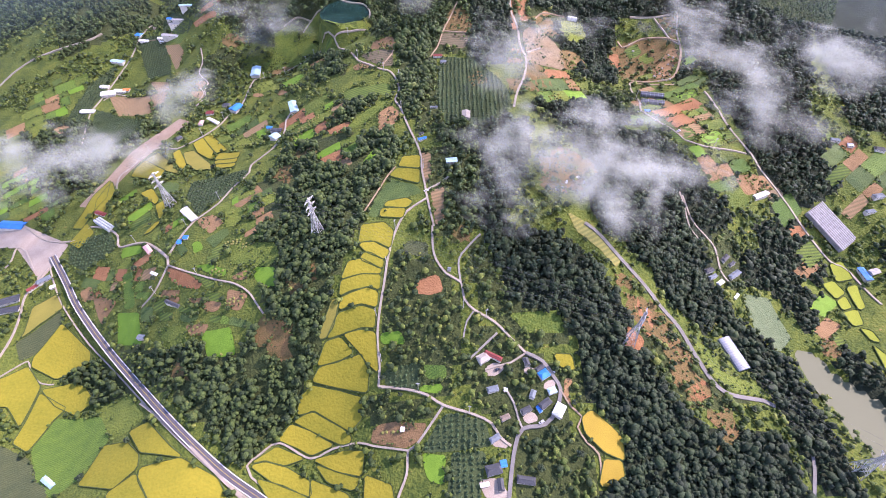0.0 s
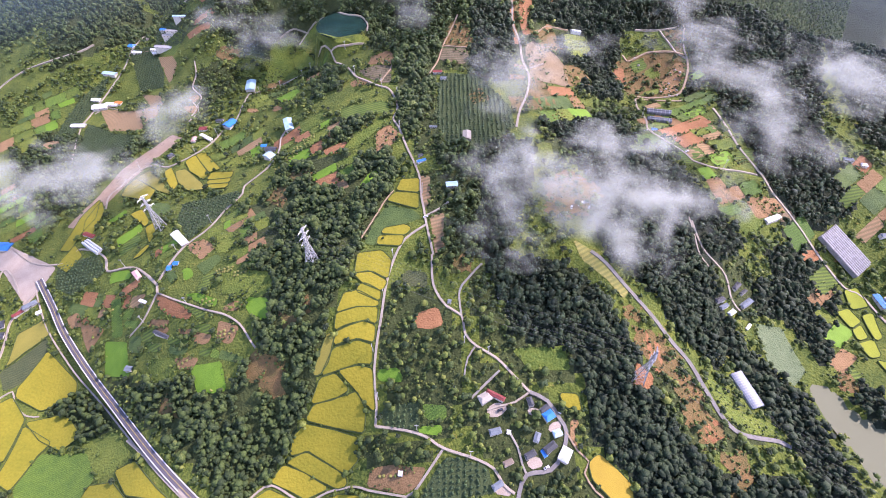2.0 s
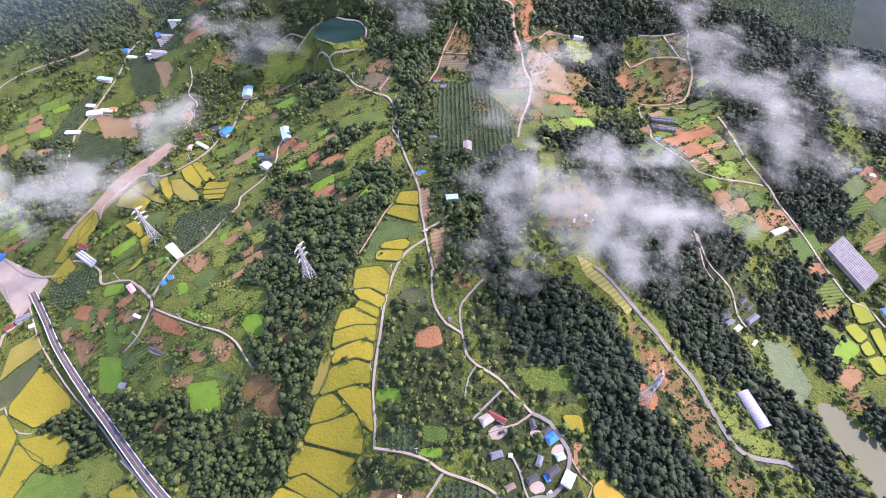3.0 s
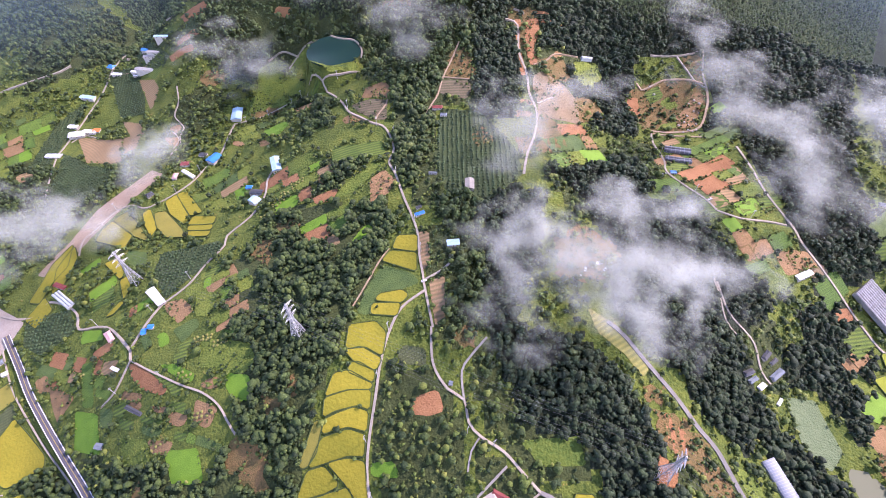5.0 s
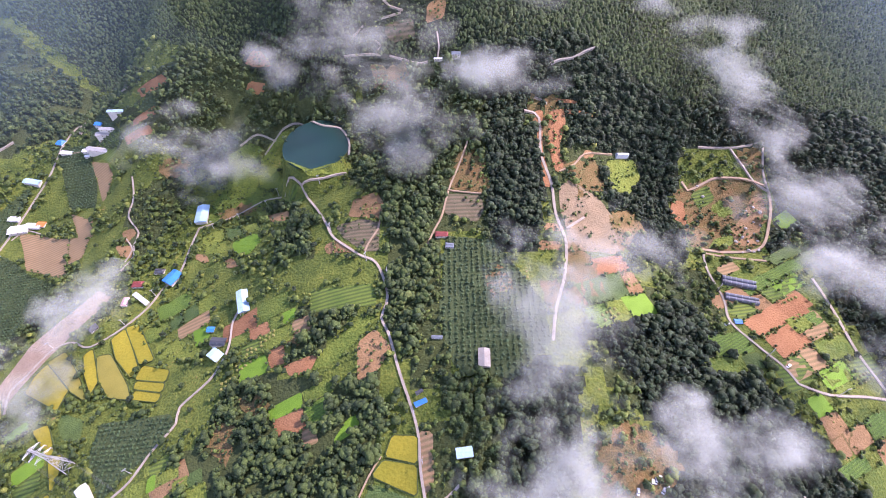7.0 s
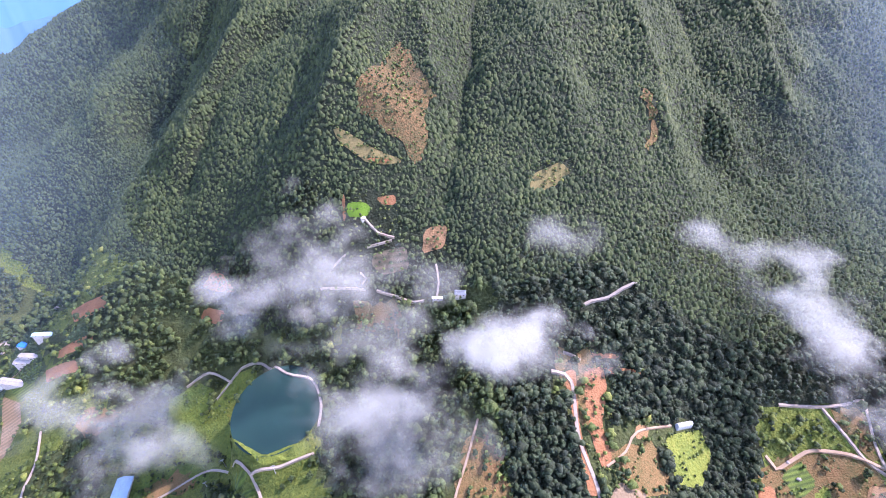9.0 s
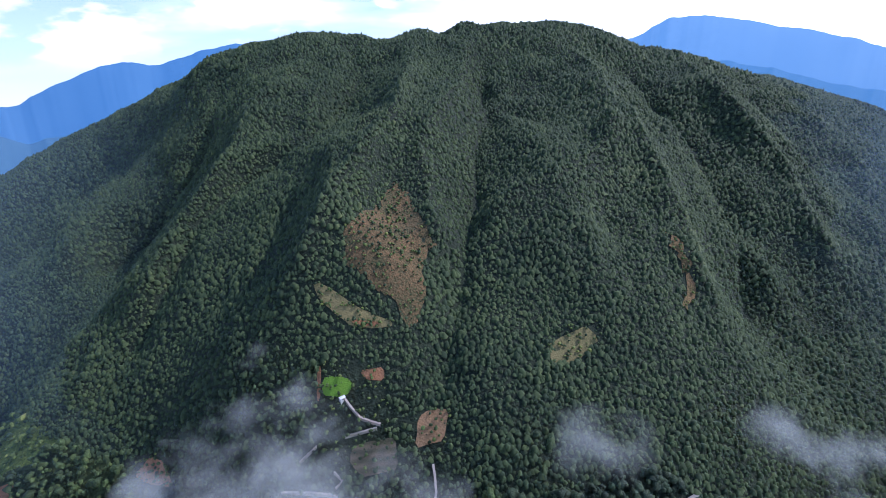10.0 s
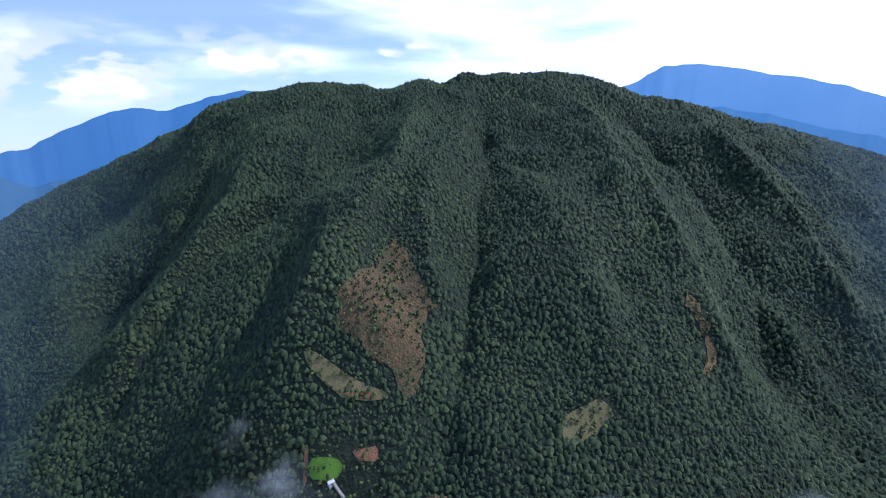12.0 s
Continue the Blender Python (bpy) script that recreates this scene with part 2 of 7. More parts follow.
SOIL = material("valley_soil", (0.052, 0.088, 0.010), (0.155, 0.185, 0.024), 0.95, 8.0, 0.9, 9, third=(0.36, 0.20, 0.08), spread=0.36)

FIELD_MATS = {
    "rice": material("ripe_rice", (0.195, 0.19, 0.010), (0.35, 0.285, 0.018), 0.9, 11.0, 0.3, 12, third=(0.40, 0.29, 0.03), objects=0.6, spread=0.75),
    "rice_dull": material("dull_rice", (0.19, 0.18, 0.028), (0.31, 0.265, 0.045), 0.9, 7.0, 0.5, 40, objects=0.3),
    "rice_ripe": material("brown_rice", (0.34, 0.22, 0.025), (0.44, 0.31, 0.03), 0.9, 9.0, 0.5, 40, objects=0.3),
    "rice_green": material("green_rice", (0.22, 0.26, 0.018), (0.32, 0.35, 0.028), 0.9, 9.0, 0.5, 40, objects=0.3),
    "leaf": material("dark_crop", (0.04, 0.085, 0.016), (0.10, 0.155, 0.03), 0.8, 4.0, 0.8, 9, objects=0.4),
    "soy": rows(material("bean_crop", (0.065, 0.145, 0.012), (0.155, 0.255, 0.024), 0.8, 4.0, 0.8, 8, objects=0.7), 0.9, 62, 0.45, (0.03, 0.06, 0.01)),
    "soy_dark": rows(material("late_crop", (0.05, 0.075, 0.025), (0.10, 0.115, 0.04), 0.8, 4.0, 0.7, 8, objects=0.3), 1.0, 58, 0.5, (0.03, 0.045, 0.016)),
    "grass": material("grass_field", (0.070, 0.120, 0.013), (0.185, 0.225, 0.028), 0.9, 7.0, 0.9, 9, third=(0.24, 0.19, 0.05), objects=0.4),
    "grass_dry": material("dry_grass", (0.14, 0.13, 0.04), (0.25, 0.20, 0.075), 0.9, 6.0, 0.5, 14, objects=0.3),
    "vivid": material("young_crop", (0.10, 0.22, 0.008), (0.17, 0.32, 0.018), 0.8, 5.0, 0.6, 20, objects=0.4),
    "lotus": material("lotus_leaves", (0.075, 0.125, 0.045), (0.14, 0.19, 0.08), 0.7, 3.0, 0.9, 5, objects=0.2),
    "felled": material("felled_slope", (0.045, 0.058, 0.018), (0.20, 0.115, 0.045), 0.95, 6.0, 0.8, 9, third=(0.42, 0.205, 0.085), spread=0.42),
    "soil": material("tan_soil", (0.21, 0.125, 0.052), (0.36, 0.21, 0.095), 0.95, 5.0, 0.7, 9, third=(0.15, 0.14, 0.045), objects=0.4),
    "soil_red": material("red_soil", (0.24, 0.105, 0.042), (0.38, 0.18, 0.078), 0.95, 5.0, 0.7, 9, third=(0.16, 0.135, 0.04), objects=0.4),
    "earth": material("scrub_earth", (0.075, 0.085, 0.020), (0.27, 0.145, 0.058), 0.95, 4.5, 0.8, 9, third=(0.42, 0.21, 0.09), spread=0.55),
    "sand": material("pale_soil", (0.17, 0.125, 0.068), (0.28, 0.205, 0.12), 0.95, 6.0, 0.6, 9, third=(0.17, 0.17, 0.06), objects=0.2),
    "strip": material("bare_strip", (0.27, 0.19, 0.13), (0.38, 0.28, 0.20), 0.95, 6.0, 0.5, 10),
    "yard": material("dirt_yard", (0.34, 0.27, 0.21), (0.50, 0.42, 0.34), 0.95, 5.0, 0.4, 14),
    "orchard": material("orchard_floor", (0.035, 0.06, 0.02), (0.08, 0.11, 0.035), 0.9, 4.0, 0.5, 10),
    "rows": rows(material("row_crop", (0.09, 0.16, 0.018), (0.19, 0.25, 0.034), 0.9, 5.0, 0.6, 16, objects=0.4), 1.3, 80, 0.7, (0.03, 0.055, 0.014)),
    "soil_rows": rows(material("furrowed_soil", (0.30, 0.18, 0.09), (0.40, 0.25, 0.13), 0.95, 5.0, 0.5, 16), 1.5, 75, 0.55, (0.12, 0.12, 0.04)),
    "rows_soil": rows(material("stone_rows", (0.13, 0.10, 0.06), (0.22, 0.17, 0.10), 0.95, 5.0, 0.5, 16), 1.5, 90, 0.6, (0.06, 0.07, 0.03)),
    "grave_rows": rows(material("grave_lawn", (0.26, 0.25, 0.06), (0.38, 0.33, 0.10), 0.95, 5.0, 0.5, 16), 1.6, 60, 0.6, (0.14, 0.16, 0.05)),
}
BUND = material("field_bank", (0.035, 0.06, 0.014), (0.09, 0.12, 0.03), 0.95, 2.5, 0.5, 6)
ROAD_MATS = {
    "asphalt": material("asphalt", (0.075, 0.07, 0.085), (0.12, 0.11, 0.125), 0.85, 4.0, 0.2, 20),
    "asphalt_old": material("worn_asphalt", (0.17, 0.16, 0.15), (0.26, 0.24, 0.22), 0.9, 3.0, 0.2, 16),
    "concrete": material("concrete", (0.29, 0.245, 0.19), (0.44, 0.38, 0.31), 0.9, 3.0, 0.2, 14),
    "concrete_old": material("old_concrete", (0.24, 0.22, 0.19), (0.36, 0.33, 0.28), 0.9, 3.0, 0.2, 14),
    "dirt": material("dirt_lane", (0.30, 0.21, 0.13), (0.44, 0.33, 0.22), 0.95, 3.0, 0.3, 14),
}
PAINT = material("road_paint", (0.66, 0.66, 0.64), (0.8, 0.8, 0.78), 0.7, 1.0, 0.05)


# ---- building helpers ----
def mesh_ob(name, verts, faces, mat, parent=None, smooth=False, label="", category="", kind="", group=""):
    me = bpy.data.meshes.new(name)
    me.from_pydata(verts, [], faces)
    me.materials.append(mat)
    if smooth:
        me.polygons.foreach_set("use_smooth", [True] * len(me.polygons))
    me.update()
    ob = new(name, me)
    if parent is not None:
        ob.parent = parent
    return tagged(ob, label, category, group, kind)


def part(name, bm, mat, parent=None, label=""):
    me = bpy.data.meshes.new(name)
    bm.to_mesh(me)
    bm.free()
    me.materials.append(mat)
    ob = new(name, me)
    if parent is not None:
        ob.parent = parent
    return tagged(ob, label)


def curve_through(points, step, closed=False):
    """Points every step metres along a smooth curve through the given ones."""
    p = np.array(points, float)
    n = len(p)
    out = []
    for i in range(n if closed else n - 1):
        a, b, c, d = (p[(i + k) % n] if closed else p[min(max(i + k, 0), n - 1)] for k in (-1, 0, 1, 2))
        count = max(1, int(np.hypot(*(c - b)) / step))
        for s in np.arange(count) / count:
            out.append(0.5 * (2 * b + (c - a) * s + (2 * a - 5 * b + 4 * c - d) * s * s + (3 * b - a - 3 * c + d) * s**3))
    if not closed:
        out.append(p[-1])
    return np.array(out)


def rounded(corners, step, cut=0.9):
    """Points every step metres along an outline with slightly rounded corners."""
    p = np.array(corners, float)
    q = []
    for i in range(len(p)):
        for other in (p[i - 1], p[(i + 1) % len(p)]):
            d = other - p[i]
            far = np.hypot(*d)
            q.append(p[i] + d * min(cut / max(far, 1e-6), 0.3))
    out = []
    for a, b in zip(q, q[1:] + q[:1]):
        n = max(1, int(round(np.hypot(*(b - a)) / step)))
        out += [a + (b - a) * s for s in np.arange(n) / n]
    return np.array(out)


def inside(x, y, poly):
    """Which of the points lie in the polygon."""
    hit = np.zeros(np.shape(x), bool)
    for (ax, ay), (bx, by) in zip(poly, np.roll(poly, -1, 0)):
        if ay != by:
            hit ^= ((ay > y) != (by > y)) & (x < (bx - ax) * (y - ay) / (by - ay) + ax)
    return hit


KEEP_OUT = []  # outlines where no wild tree grows
ORCHARDS = []


def draped(name, outline, lift, mat, spacing, **tags):
    """A sheet with the given outline, lying on the land."""
    outline = np.asarray(outline)
    lo, hi = outline.min(0), outline.max(0)
    gx, gy = np.meshgrid(np.arange(lo[0] + spacing / 2, hi[0], spacing), np.arange(lo[1] + spacing / 2, hi[1], spacing))
    gx, gy = gx.ravel(), gy.ravel()
    ok = inside(gx, gy, outline)
    grid = np.stack([gx[ok], gy[ok]], 1)
    if len(grid):
        far = np.min(np.hypot(grid[:, None, 0] - outline[None, :, 0], grid[:, None, 1] - outline[None, :, 1]), 1) > spacing * 0.4
        grid = grid[far]
    n = len(outline)
    co = [Vector(p) for p in outline] + [Vector(p) for p in grid]
    v, _, f, *_ = delaunay_2d_cdt(co, [(i, (i + 1) % n) for i in range(n)], [], 1, 1e-4)
    v = np.array(v)
    z = height(v[:, 0], v[:, 1]) + lift
    return mesh_ob(name, np.column_stack([v, z]).tolist(), f, mat, **tags)


def ribbon(name, line, width, lift, mat, thick=0.25, smooth_step=2.0, side=0.0, bed=None, **tags):
    """A band of even width along a line on the land, with edges that go down into it."""
    p = curve_through(line, smooth_step)
    d = np.gradient(p, axis=0)
    n = np.stack([-d[:, 1], d[:, 0]], 1) / np.maximum(np.hypot(d[:, 0], d[:, 1]), 1e-6)[:, None]
    a, b = p + n * (side + width / 2), p + n * (side - width / 2)
    c, d = p + n * (bed or width) / 2, p - n * (bed or width) / 2
    z = np.maximum(np.maximum(height(c[:, 0], c[:, 1]), height(d[:, 0], d[:, 1])), height(p[:, 0], p[:, 1])) + lift
    m = len(p)
    verts = [*np.column_stack([a, z - thick - 0.6]), *np.column_stack([a, z]), *np.column_stack([b, z]), *np.column_stack([b, z - thick - 0.6])]
    faces = [(k * m + i, k * m + i + 1, (k + 1) * m + i + 1, (k + 1) * m + i) for k in range(3) for i in range(m - 1)]
    return mesh_ob(name, [tuple(q) for q in verts], faces, mat, **tags)


from mathutils.geometry import delaunay_2d_cdt


def foot_line(x):
    """Where the mountain forest begins."""
    return 298 + 0.0 * x + np.where(x < -60, np.clip(-(x + 60), 0, 200) * 0.42, 0) + np.where(x > 40, -np.clip(x - 40, 0, 200) * 0.12, 0) + 14 * (lattice_noise(x / 25, x * 0 + 3, 21) - 0.5)

FORESTS = [np.array(p) for p in (
    [(-420, 430), (-180, 350), (-150, 322), (-215, 322), (-330, 335), (-420, 365)],
    [(15.2, 263.6), (34.4, 264), (34.7, 250.1), (34.9, 236.9), (29.8, 213.5), (11.3, 214.1), (14.8, 236.9)],
    [(51.9, 252), (62.9, 254.8), (61.6, 243.8), (71.9, 243), (89.6, 256.7), (96.6, 260.4), (89.2, 246.3), (91.5, 232.1), (87.3, 218.3), (65.8, 215.8), (65.7, 228), (58.2, 239.5), (49.7, 242.9)],
    [(-42.3, 287), (-6.7, 281.7), (4.4, 264.7), (0.2, 242.2), (-4.9, 225.6), (-9.4, 214.7), (-22, 215.1), (-23.1, 236), (-24.7, 243.3), (-37.1, 247.4), (-40.7, 261.4)],
    [(-145.8, 313.8), (-81.5, 304.9), (-84.3, 295), (-104.5, 285.8), (-112.2, 281.5), (-128.5, 288.4), (-135, 296.6)],
    [(-81.5, 258.1), (-70.2, 254), (-51.4, 236.5), (-46.3, 230.5), (-53.4, 230.1), (-46.6, 217), (-65.3, 220), (-66, 232.9), (-61.4, 237.1)],
    [(47.4, 270), (64.3, 273), (79.5, 271.4), (89, 263.2), (78.2, 264.1), (62.3, 261.3), (51.8, 260.6), (45.9, 258)],
    [(138.2, 263.8), (148.4, 263.5), (122.7, 217.4), (115.9, 217.8), (128.6, 242.9)],
    [(99.9, 328), (257.4, 370.4), (166.3, 178.4), (148.3, 177.2), (137.9, 212.2), (128.6, 246.2), (130.9, 266.8), (101, 271.6)],
    [(-41.3, 313.8), (108.7, 336.2), (101, 271.6), (77.2, 266.3), (48.4, 270.4), (34.4, 273.4), (10.7, 253.3), (6.7, 276.6), (-35.1, 287.2)],
    [(46.3, 280.5), (165.6, 303.2), (145.5, 274.6), (122.3, 278.2), (96.8, 273.5), (87.6, 272.9), (66.3, 272.3), (50.3, 274.4), (42.3, 276.6)],
    [(-7.8, 295), (33.1, 282.4), (30.9, 277.9), (28.2, 250.2), (11.2, 250.2), (6.4, 266.5), (5.1, 272), (0.5, 275.4)],
    [(178.3, 286.3), (304.1, 311.5), (266.8, 245), (216.5, 202.5), (209.3, 265.4)],
    [(-87.9, 154.5), (-65.5, 162), (-35.1, 167), (-23.4, 178), (-19.8, 158.4), (-21.4, 146.4), (-29.8, 124.7), (-37, 103.3), (-42, 86), (-43.8, 76.9), (-54.6, 58.3), (-65.2, 46.1), (-79, 57.8), (-91.3, 73.1), (-99.2, 84), (-76.8, 78.8), (-63.2, 91.4), (-74.4, 124.7)],
    [(14, 124), (45.3, 117.4), (56.7, 107.2), (64.1, 89.3), (71.9, 63.2), (82.4, 53.6), (107.4, 53.3), (108.6, 32.7), (42.6, 31.6), (55.9, 49.4), (44.2, 64), (43.5, 79.9), (39.6, 87.4), (22.6, 93.1)],
    [(56.4, 134.9), (94.9, 139.7), (110.7, 97.4), (127.2, 81.3), (125.4, 32.8), (111.5, 38.7), (111.7, 61.8), (100.4, 95.7), (71, 113.5)],
    [(140.3, 252.2), (158.1, 234.8), (178.3, 181.4), (179.4, 159.6), (161.6, 149.5), (142.3, 164.8), (130.9, 201.8)],
    [(130, 138.7), (160.1, 142.5), (161.4, 122.9), (148.3, 101.1), (141.8, 78.7), (150.4, 55.9), (159.1, 69.4), (148.9, 90.7), (137.5, 93.3), (135.2, 115.2)],
    [(-20.9, 248.3), (4, 254.4), (-2.7, 229), (-10.6, 200.4), (-18.2, 196.3), (-21.6, 222.4)],
    [(-69.5, 178.5), (-51.4, 174.7), (-27.9, 170.4), (-16.7, 164.1), (-25.6, 144.4), (-30.4, 127), (-48.5, 121.6), (-75.1, 123), (-77, 135.2), (-68.9, 147.4), (-76, 163.1)],
    [(-4.4, 170.5), (29.7, 177.2), (34, 152.9), (21.2, 120), (0.3, 120), (5.5, 146.5)],
    [(42, 185.8), (78.9, 200.9), (86.2, 186.3), (97.9, 165.8), (111.9, 149.7), (121.3, 135.7), (96.4, 121.6), (59.3, 120.3), (54.3, 170.8)],
    [(-334.5, 314.5), (-228.8, 334.7), (-200.2, 336), (-380.3, 415.3)],
    [(-292.3, 399.5), (-144.1, 323.6), (-207.5, 316.2), (-247.4, 291.4)],
    [(-18.5, 235.7), (1.8, 240), (-10.9, 179.4), (-21.5, 188.1)],
    [(-51.1, 198.2), (-30, 194.8), (-42.1, 179.4), (-51.9, 177.9)],
    [(-45.9, 288.5), (4.3, 277.1), (4, 254.4), (-23, 245.9), (-35.7, 254.4)],
    [(-96, 307.8), (-37.6, 292.8), (-45.7, 281.4), (-78.5, 292.4)],
    [(77.3, 276.1), (98.5, 271.5), (95.6, 261.2), (66.8, 214.3), (67, 248.5)],
    [(-104, 91), (-73, 81.9), (-73.4, 57.9), (-85.9, 61.5), (-114.1, 85.7)],
    [(-140.5, 91.5), (-116.5, 76.2), (-135.5, 73.5), (-155.9, 84.1), (-156.9, 91.2)],
    [(33.3, 177.3), (37.8, 170), (33.6, 149.7), (22.8, 121), (15.3, 121), (28.2, 162.8)],
    [(-146.7, 317.5), (-93, 330.6), (-60.4, 301.9), (-78, 292.9), (-99.3, 295.1), (-116.3, 304.3), (-129.3, 311.7)],
    [(141.1, 225.4), (166.3, 178.4), (148.8, 122.7), (135.9, 168.7)],
    [(209.3, 265.4), (286.8, 278.6), (227.9, 181.2), (194, 192.5)],
    [(188.2, 133.9), (203.4, 131.2), (185.8, 98.6), (181.4, 110.4)],
    [(73.8, 116.1), (91.4, 121.4), (104.6, 109.3), (108.9, 92.7), (111.3, 79.5), (110.8, 88.4), (103.4, 94.1), (93.9, 87.9), (88.5, 93.3), (81.5, 98.2)],
    [(121.6, 123.8), (148.2, 130.2), (151.6, 111.9), (144.1, 93.3), (137.3, 90.8), (137.8, 100.8), (132.5, 111.3), (120.6, 111.5)],
    [(-249.5, 232), (-228.7, 245.7), (-193.8, 232.5), (-152.3, 220.7), (-165.6, 206.1), (-183.5, 180.8), (-207.4, 168.7)],
)]

# ---- the ground: one sheet, fine in the valley and on the mountain, coarse to the far ranges ----
inner_x, inner_y = np.arange(-420, 421, 3.0), np.arange(-60, 721, 3.0)
spread_out = 420 * 1.13 ** np.arange(1, 17)
xs = np.concatenate([-spread_out[::-1], inner_x, spread_out])
ys = np.concatenate([-60 - (spread_out - 420)[::-1], inner_y, 720 + (spread_out - 420)])
gx, gy = np.meshgrid(xs, ys)
RIVER, RIVER_Z = np.array([(131, 86.3), (137, 85.2), (139.9, 80.8), (141.7, 76.2), (146.6, 71.1), (153.5, 63.8), (156.3, 46.5), (139.3, 41.7), (135.2, 50.5), (132.8, 60.5), (130.6, 71.9), (128.7, 79.7)]), -14.0
gz = height(gx.ravel(), gy.ravel())
bank = curve_through(RIVER, 4, True)
near = np.abs(gx.ravel() - bank[:, 0].mean()) < 160
dist = np.full(gx.size, 99.0)
idx = np.where(near)[0]
dist[idx] = np.min(np.hypot(gx.ravel()[idx, None] - bank[None, :, 0], gy.ravel()[idx, None] - bank[None, :, 1]), 1)
wet = inside(gx.ravel(), gy.ravel(), bank)
gz = np.where(wet, np.minimum(gz, RIVER_Z - 1.5), np.where(dist < 14, gz + (np.maximum(RIVER_Z + 0.6, np.minimum(gz, RIVER_Z + 3)) - gz) * (1 - dist / 14), gz))
px, py, pz, pr = POND
rim = np.hypot(gx.ravel() - px, (gy.ravel() - py) * 0.85)
gz = np.where(rim < pr, gz - 2.0 * (1 - rise(rim, pr * 0.8, pr)), gz)
nx = len(xs)
quads = np.arange(gx.size).reshape(gx.shape)
quads = np.stack([quads[:-1, :-1], quads[:-1, 1:], quads[1:, 1:], quads[1:, :-1]], -1).reshape(-1, 4)
land = mesh_ob("ground", np.column_stack([gx.ravel(), gy.ravel(), gz]).tolist(), quads.tolist(), SOIL, smooth=True, kind="structure", label="valley land with grass, scrub and bare earth")
land.data.materials.append(SHADE_FLOOR)
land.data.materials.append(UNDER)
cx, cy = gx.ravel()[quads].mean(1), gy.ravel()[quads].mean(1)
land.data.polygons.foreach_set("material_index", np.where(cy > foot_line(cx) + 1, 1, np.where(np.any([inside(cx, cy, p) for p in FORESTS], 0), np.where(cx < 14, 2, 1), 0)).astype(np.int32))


def water_material(name, colour, rough):
    m = bpy.data.materials.new(name)
    m.use_nodes = True
    nt = m.node_tree
    b = nt.nodes["Principled BSDF"]
    b.inputs["Base Color"].default_value, b.inputs["Roughness"].default_value = (*colour, 1), rough
    b.inputs["Specular IOR Level"].default_value = 0.25
    w = nt.nodes.new("ShaderNodeTexNoise")
    w.inputs["Scale"].default_value, w.inputs["Detail"].default_value = 1.2, 4
    geo = nt.nodes.new("ShaderNodeNewGeometry")
    nt.links.new(geo.outputs["Position"], w.inputs["Vector"])
    bump = nt.nodes.new("ShaderNodeBump")
    bump.inputs["Strength"].default_value, bump.inputs["Distance"].default_value = 0.08, 0.2
    nt.links.new(w.outputs[0], bump.inputs["Height"])
    nt.links.new(bump.outputs[0], b.inputs["Normal"])
    return m


def water(name, outline, z, mat, label):
    v, _, f, *_ = delaunay_2d_cdt([Vector(p) for p in outline], [(i, (i + 1) % len(outline)) for i in range(len(outline))], [], 1, 1e-4)
    mesh_ob(name, [(p[0], p[1], z) for p in v], f, mat, kind="structure", label=label)
    KEEP_OUT.append(np.asarray(outline))


turn = np.linspace(0, 2 * math.pi, 60, endpoint=False)
water("pond_water", np.stack([px + pr * 0.97 * np.cos(turn), py + pr * 0.97 / 0.85 * np.sin(turn)], 1), pz - 0.25, water_material("pond_green_water", (0.016, 0.048, 0.040), 0.15), "still dark green water of the farm reservoir")
water("river_water", bank, RIVER_Z, water_material("river_silt_water", (0.135, 0.145, 0.080), 0.6), "slow pale silty river water")

# ---- roads and lanes ----
ROAD_LABELS = {"asphalt": "new two-lane dark asphalt road", "asphalt_old": "worn grey asphalt road", "concrete": "narrow pale concrete farm lane", "concrete_old": "weathered grey concrete lane", "dirt": "bare earth farm track"}


def road(name, width, kind, line):
    ob = ribbon(name, line, width, 0.34 if name != "drain_wall" else 0.6, ROAD_MATS[kind], kind="structure", label=ROAD_LABELS[kind])
    p = curve_through(line, 3)
    d = np.gradient(p, axis=0)
    n = np.stack([-d[:, 1], d[:, 0]], 1) / np.maximum(np.hypot(d[:, 0], d[:, 1]), 1e-6)[:, None]
    KEEP_OUT.append(np.concatenate([p + n * (width / 2 + 0.7), (p - n * (width / 2 + 0.7))[::-1]]))
    if name == "main_road":
        for side in (-1.22, 1.22):
            ribbon("edge_line", line, 0.24, 0.36, PAINT, 0, 2.0, side, width, kind="structure", label="white painted edge line")
        ribbon("centre_line", line, 0.11, 0.36, material("yellow_paint", (0.5, 0.36, 0.05), (0.6, 0.45, 0.08), 0.7), 0, 2.0, 0.0, width, kind="structure", label="yellow painted centre line")
    return ob


road("main_road", 2.9, "asphalt", [(-182, 140.8), (-170.2, 127.6), (-158, 113.2), (-134.8, 92.6), (-107.1, 71.1), (-84.8, 54.4), (-69.9, 44.2), (-55.5, 36.2), (-36.8, 25)])
road("road_verge", 0.55, "concrete", [(-181.9, 136), (-170, 118.9), (-153, 102.3), (-131.2, 85.8), (-106.5, 67.7), (-85.1, 52.3), (-70.3, 42.5), (-58.9, 35.9)])
road("drain_wall", 0.9, "concrete", [(-110.8, 69.9), (-93.7, 59.4), (-78.2, 48.3), (-64.8, 38.5), (-56.2, 33)])
road("lane", 0.83, "concrete", [(-182.2, 148.1), (-172.9, 148.1), (-167.4, 153.3), (-156.7, 150.4), (-148.9, 145.2), (-145.9, 139.2), (-136.4, 138.3), (-128.9, 136.1), (-119.3, 129.2), (-113.9, 124.2), (-112.6, 120.9)])
road("lane", 0.64, "concrete", [(-112.6, 120.9), (-102.3, 115.7), (-87.5, 108.9), (-78, 105.1), (-71.3, 100.7), (-67, 95.6), (-63.9, 92)])
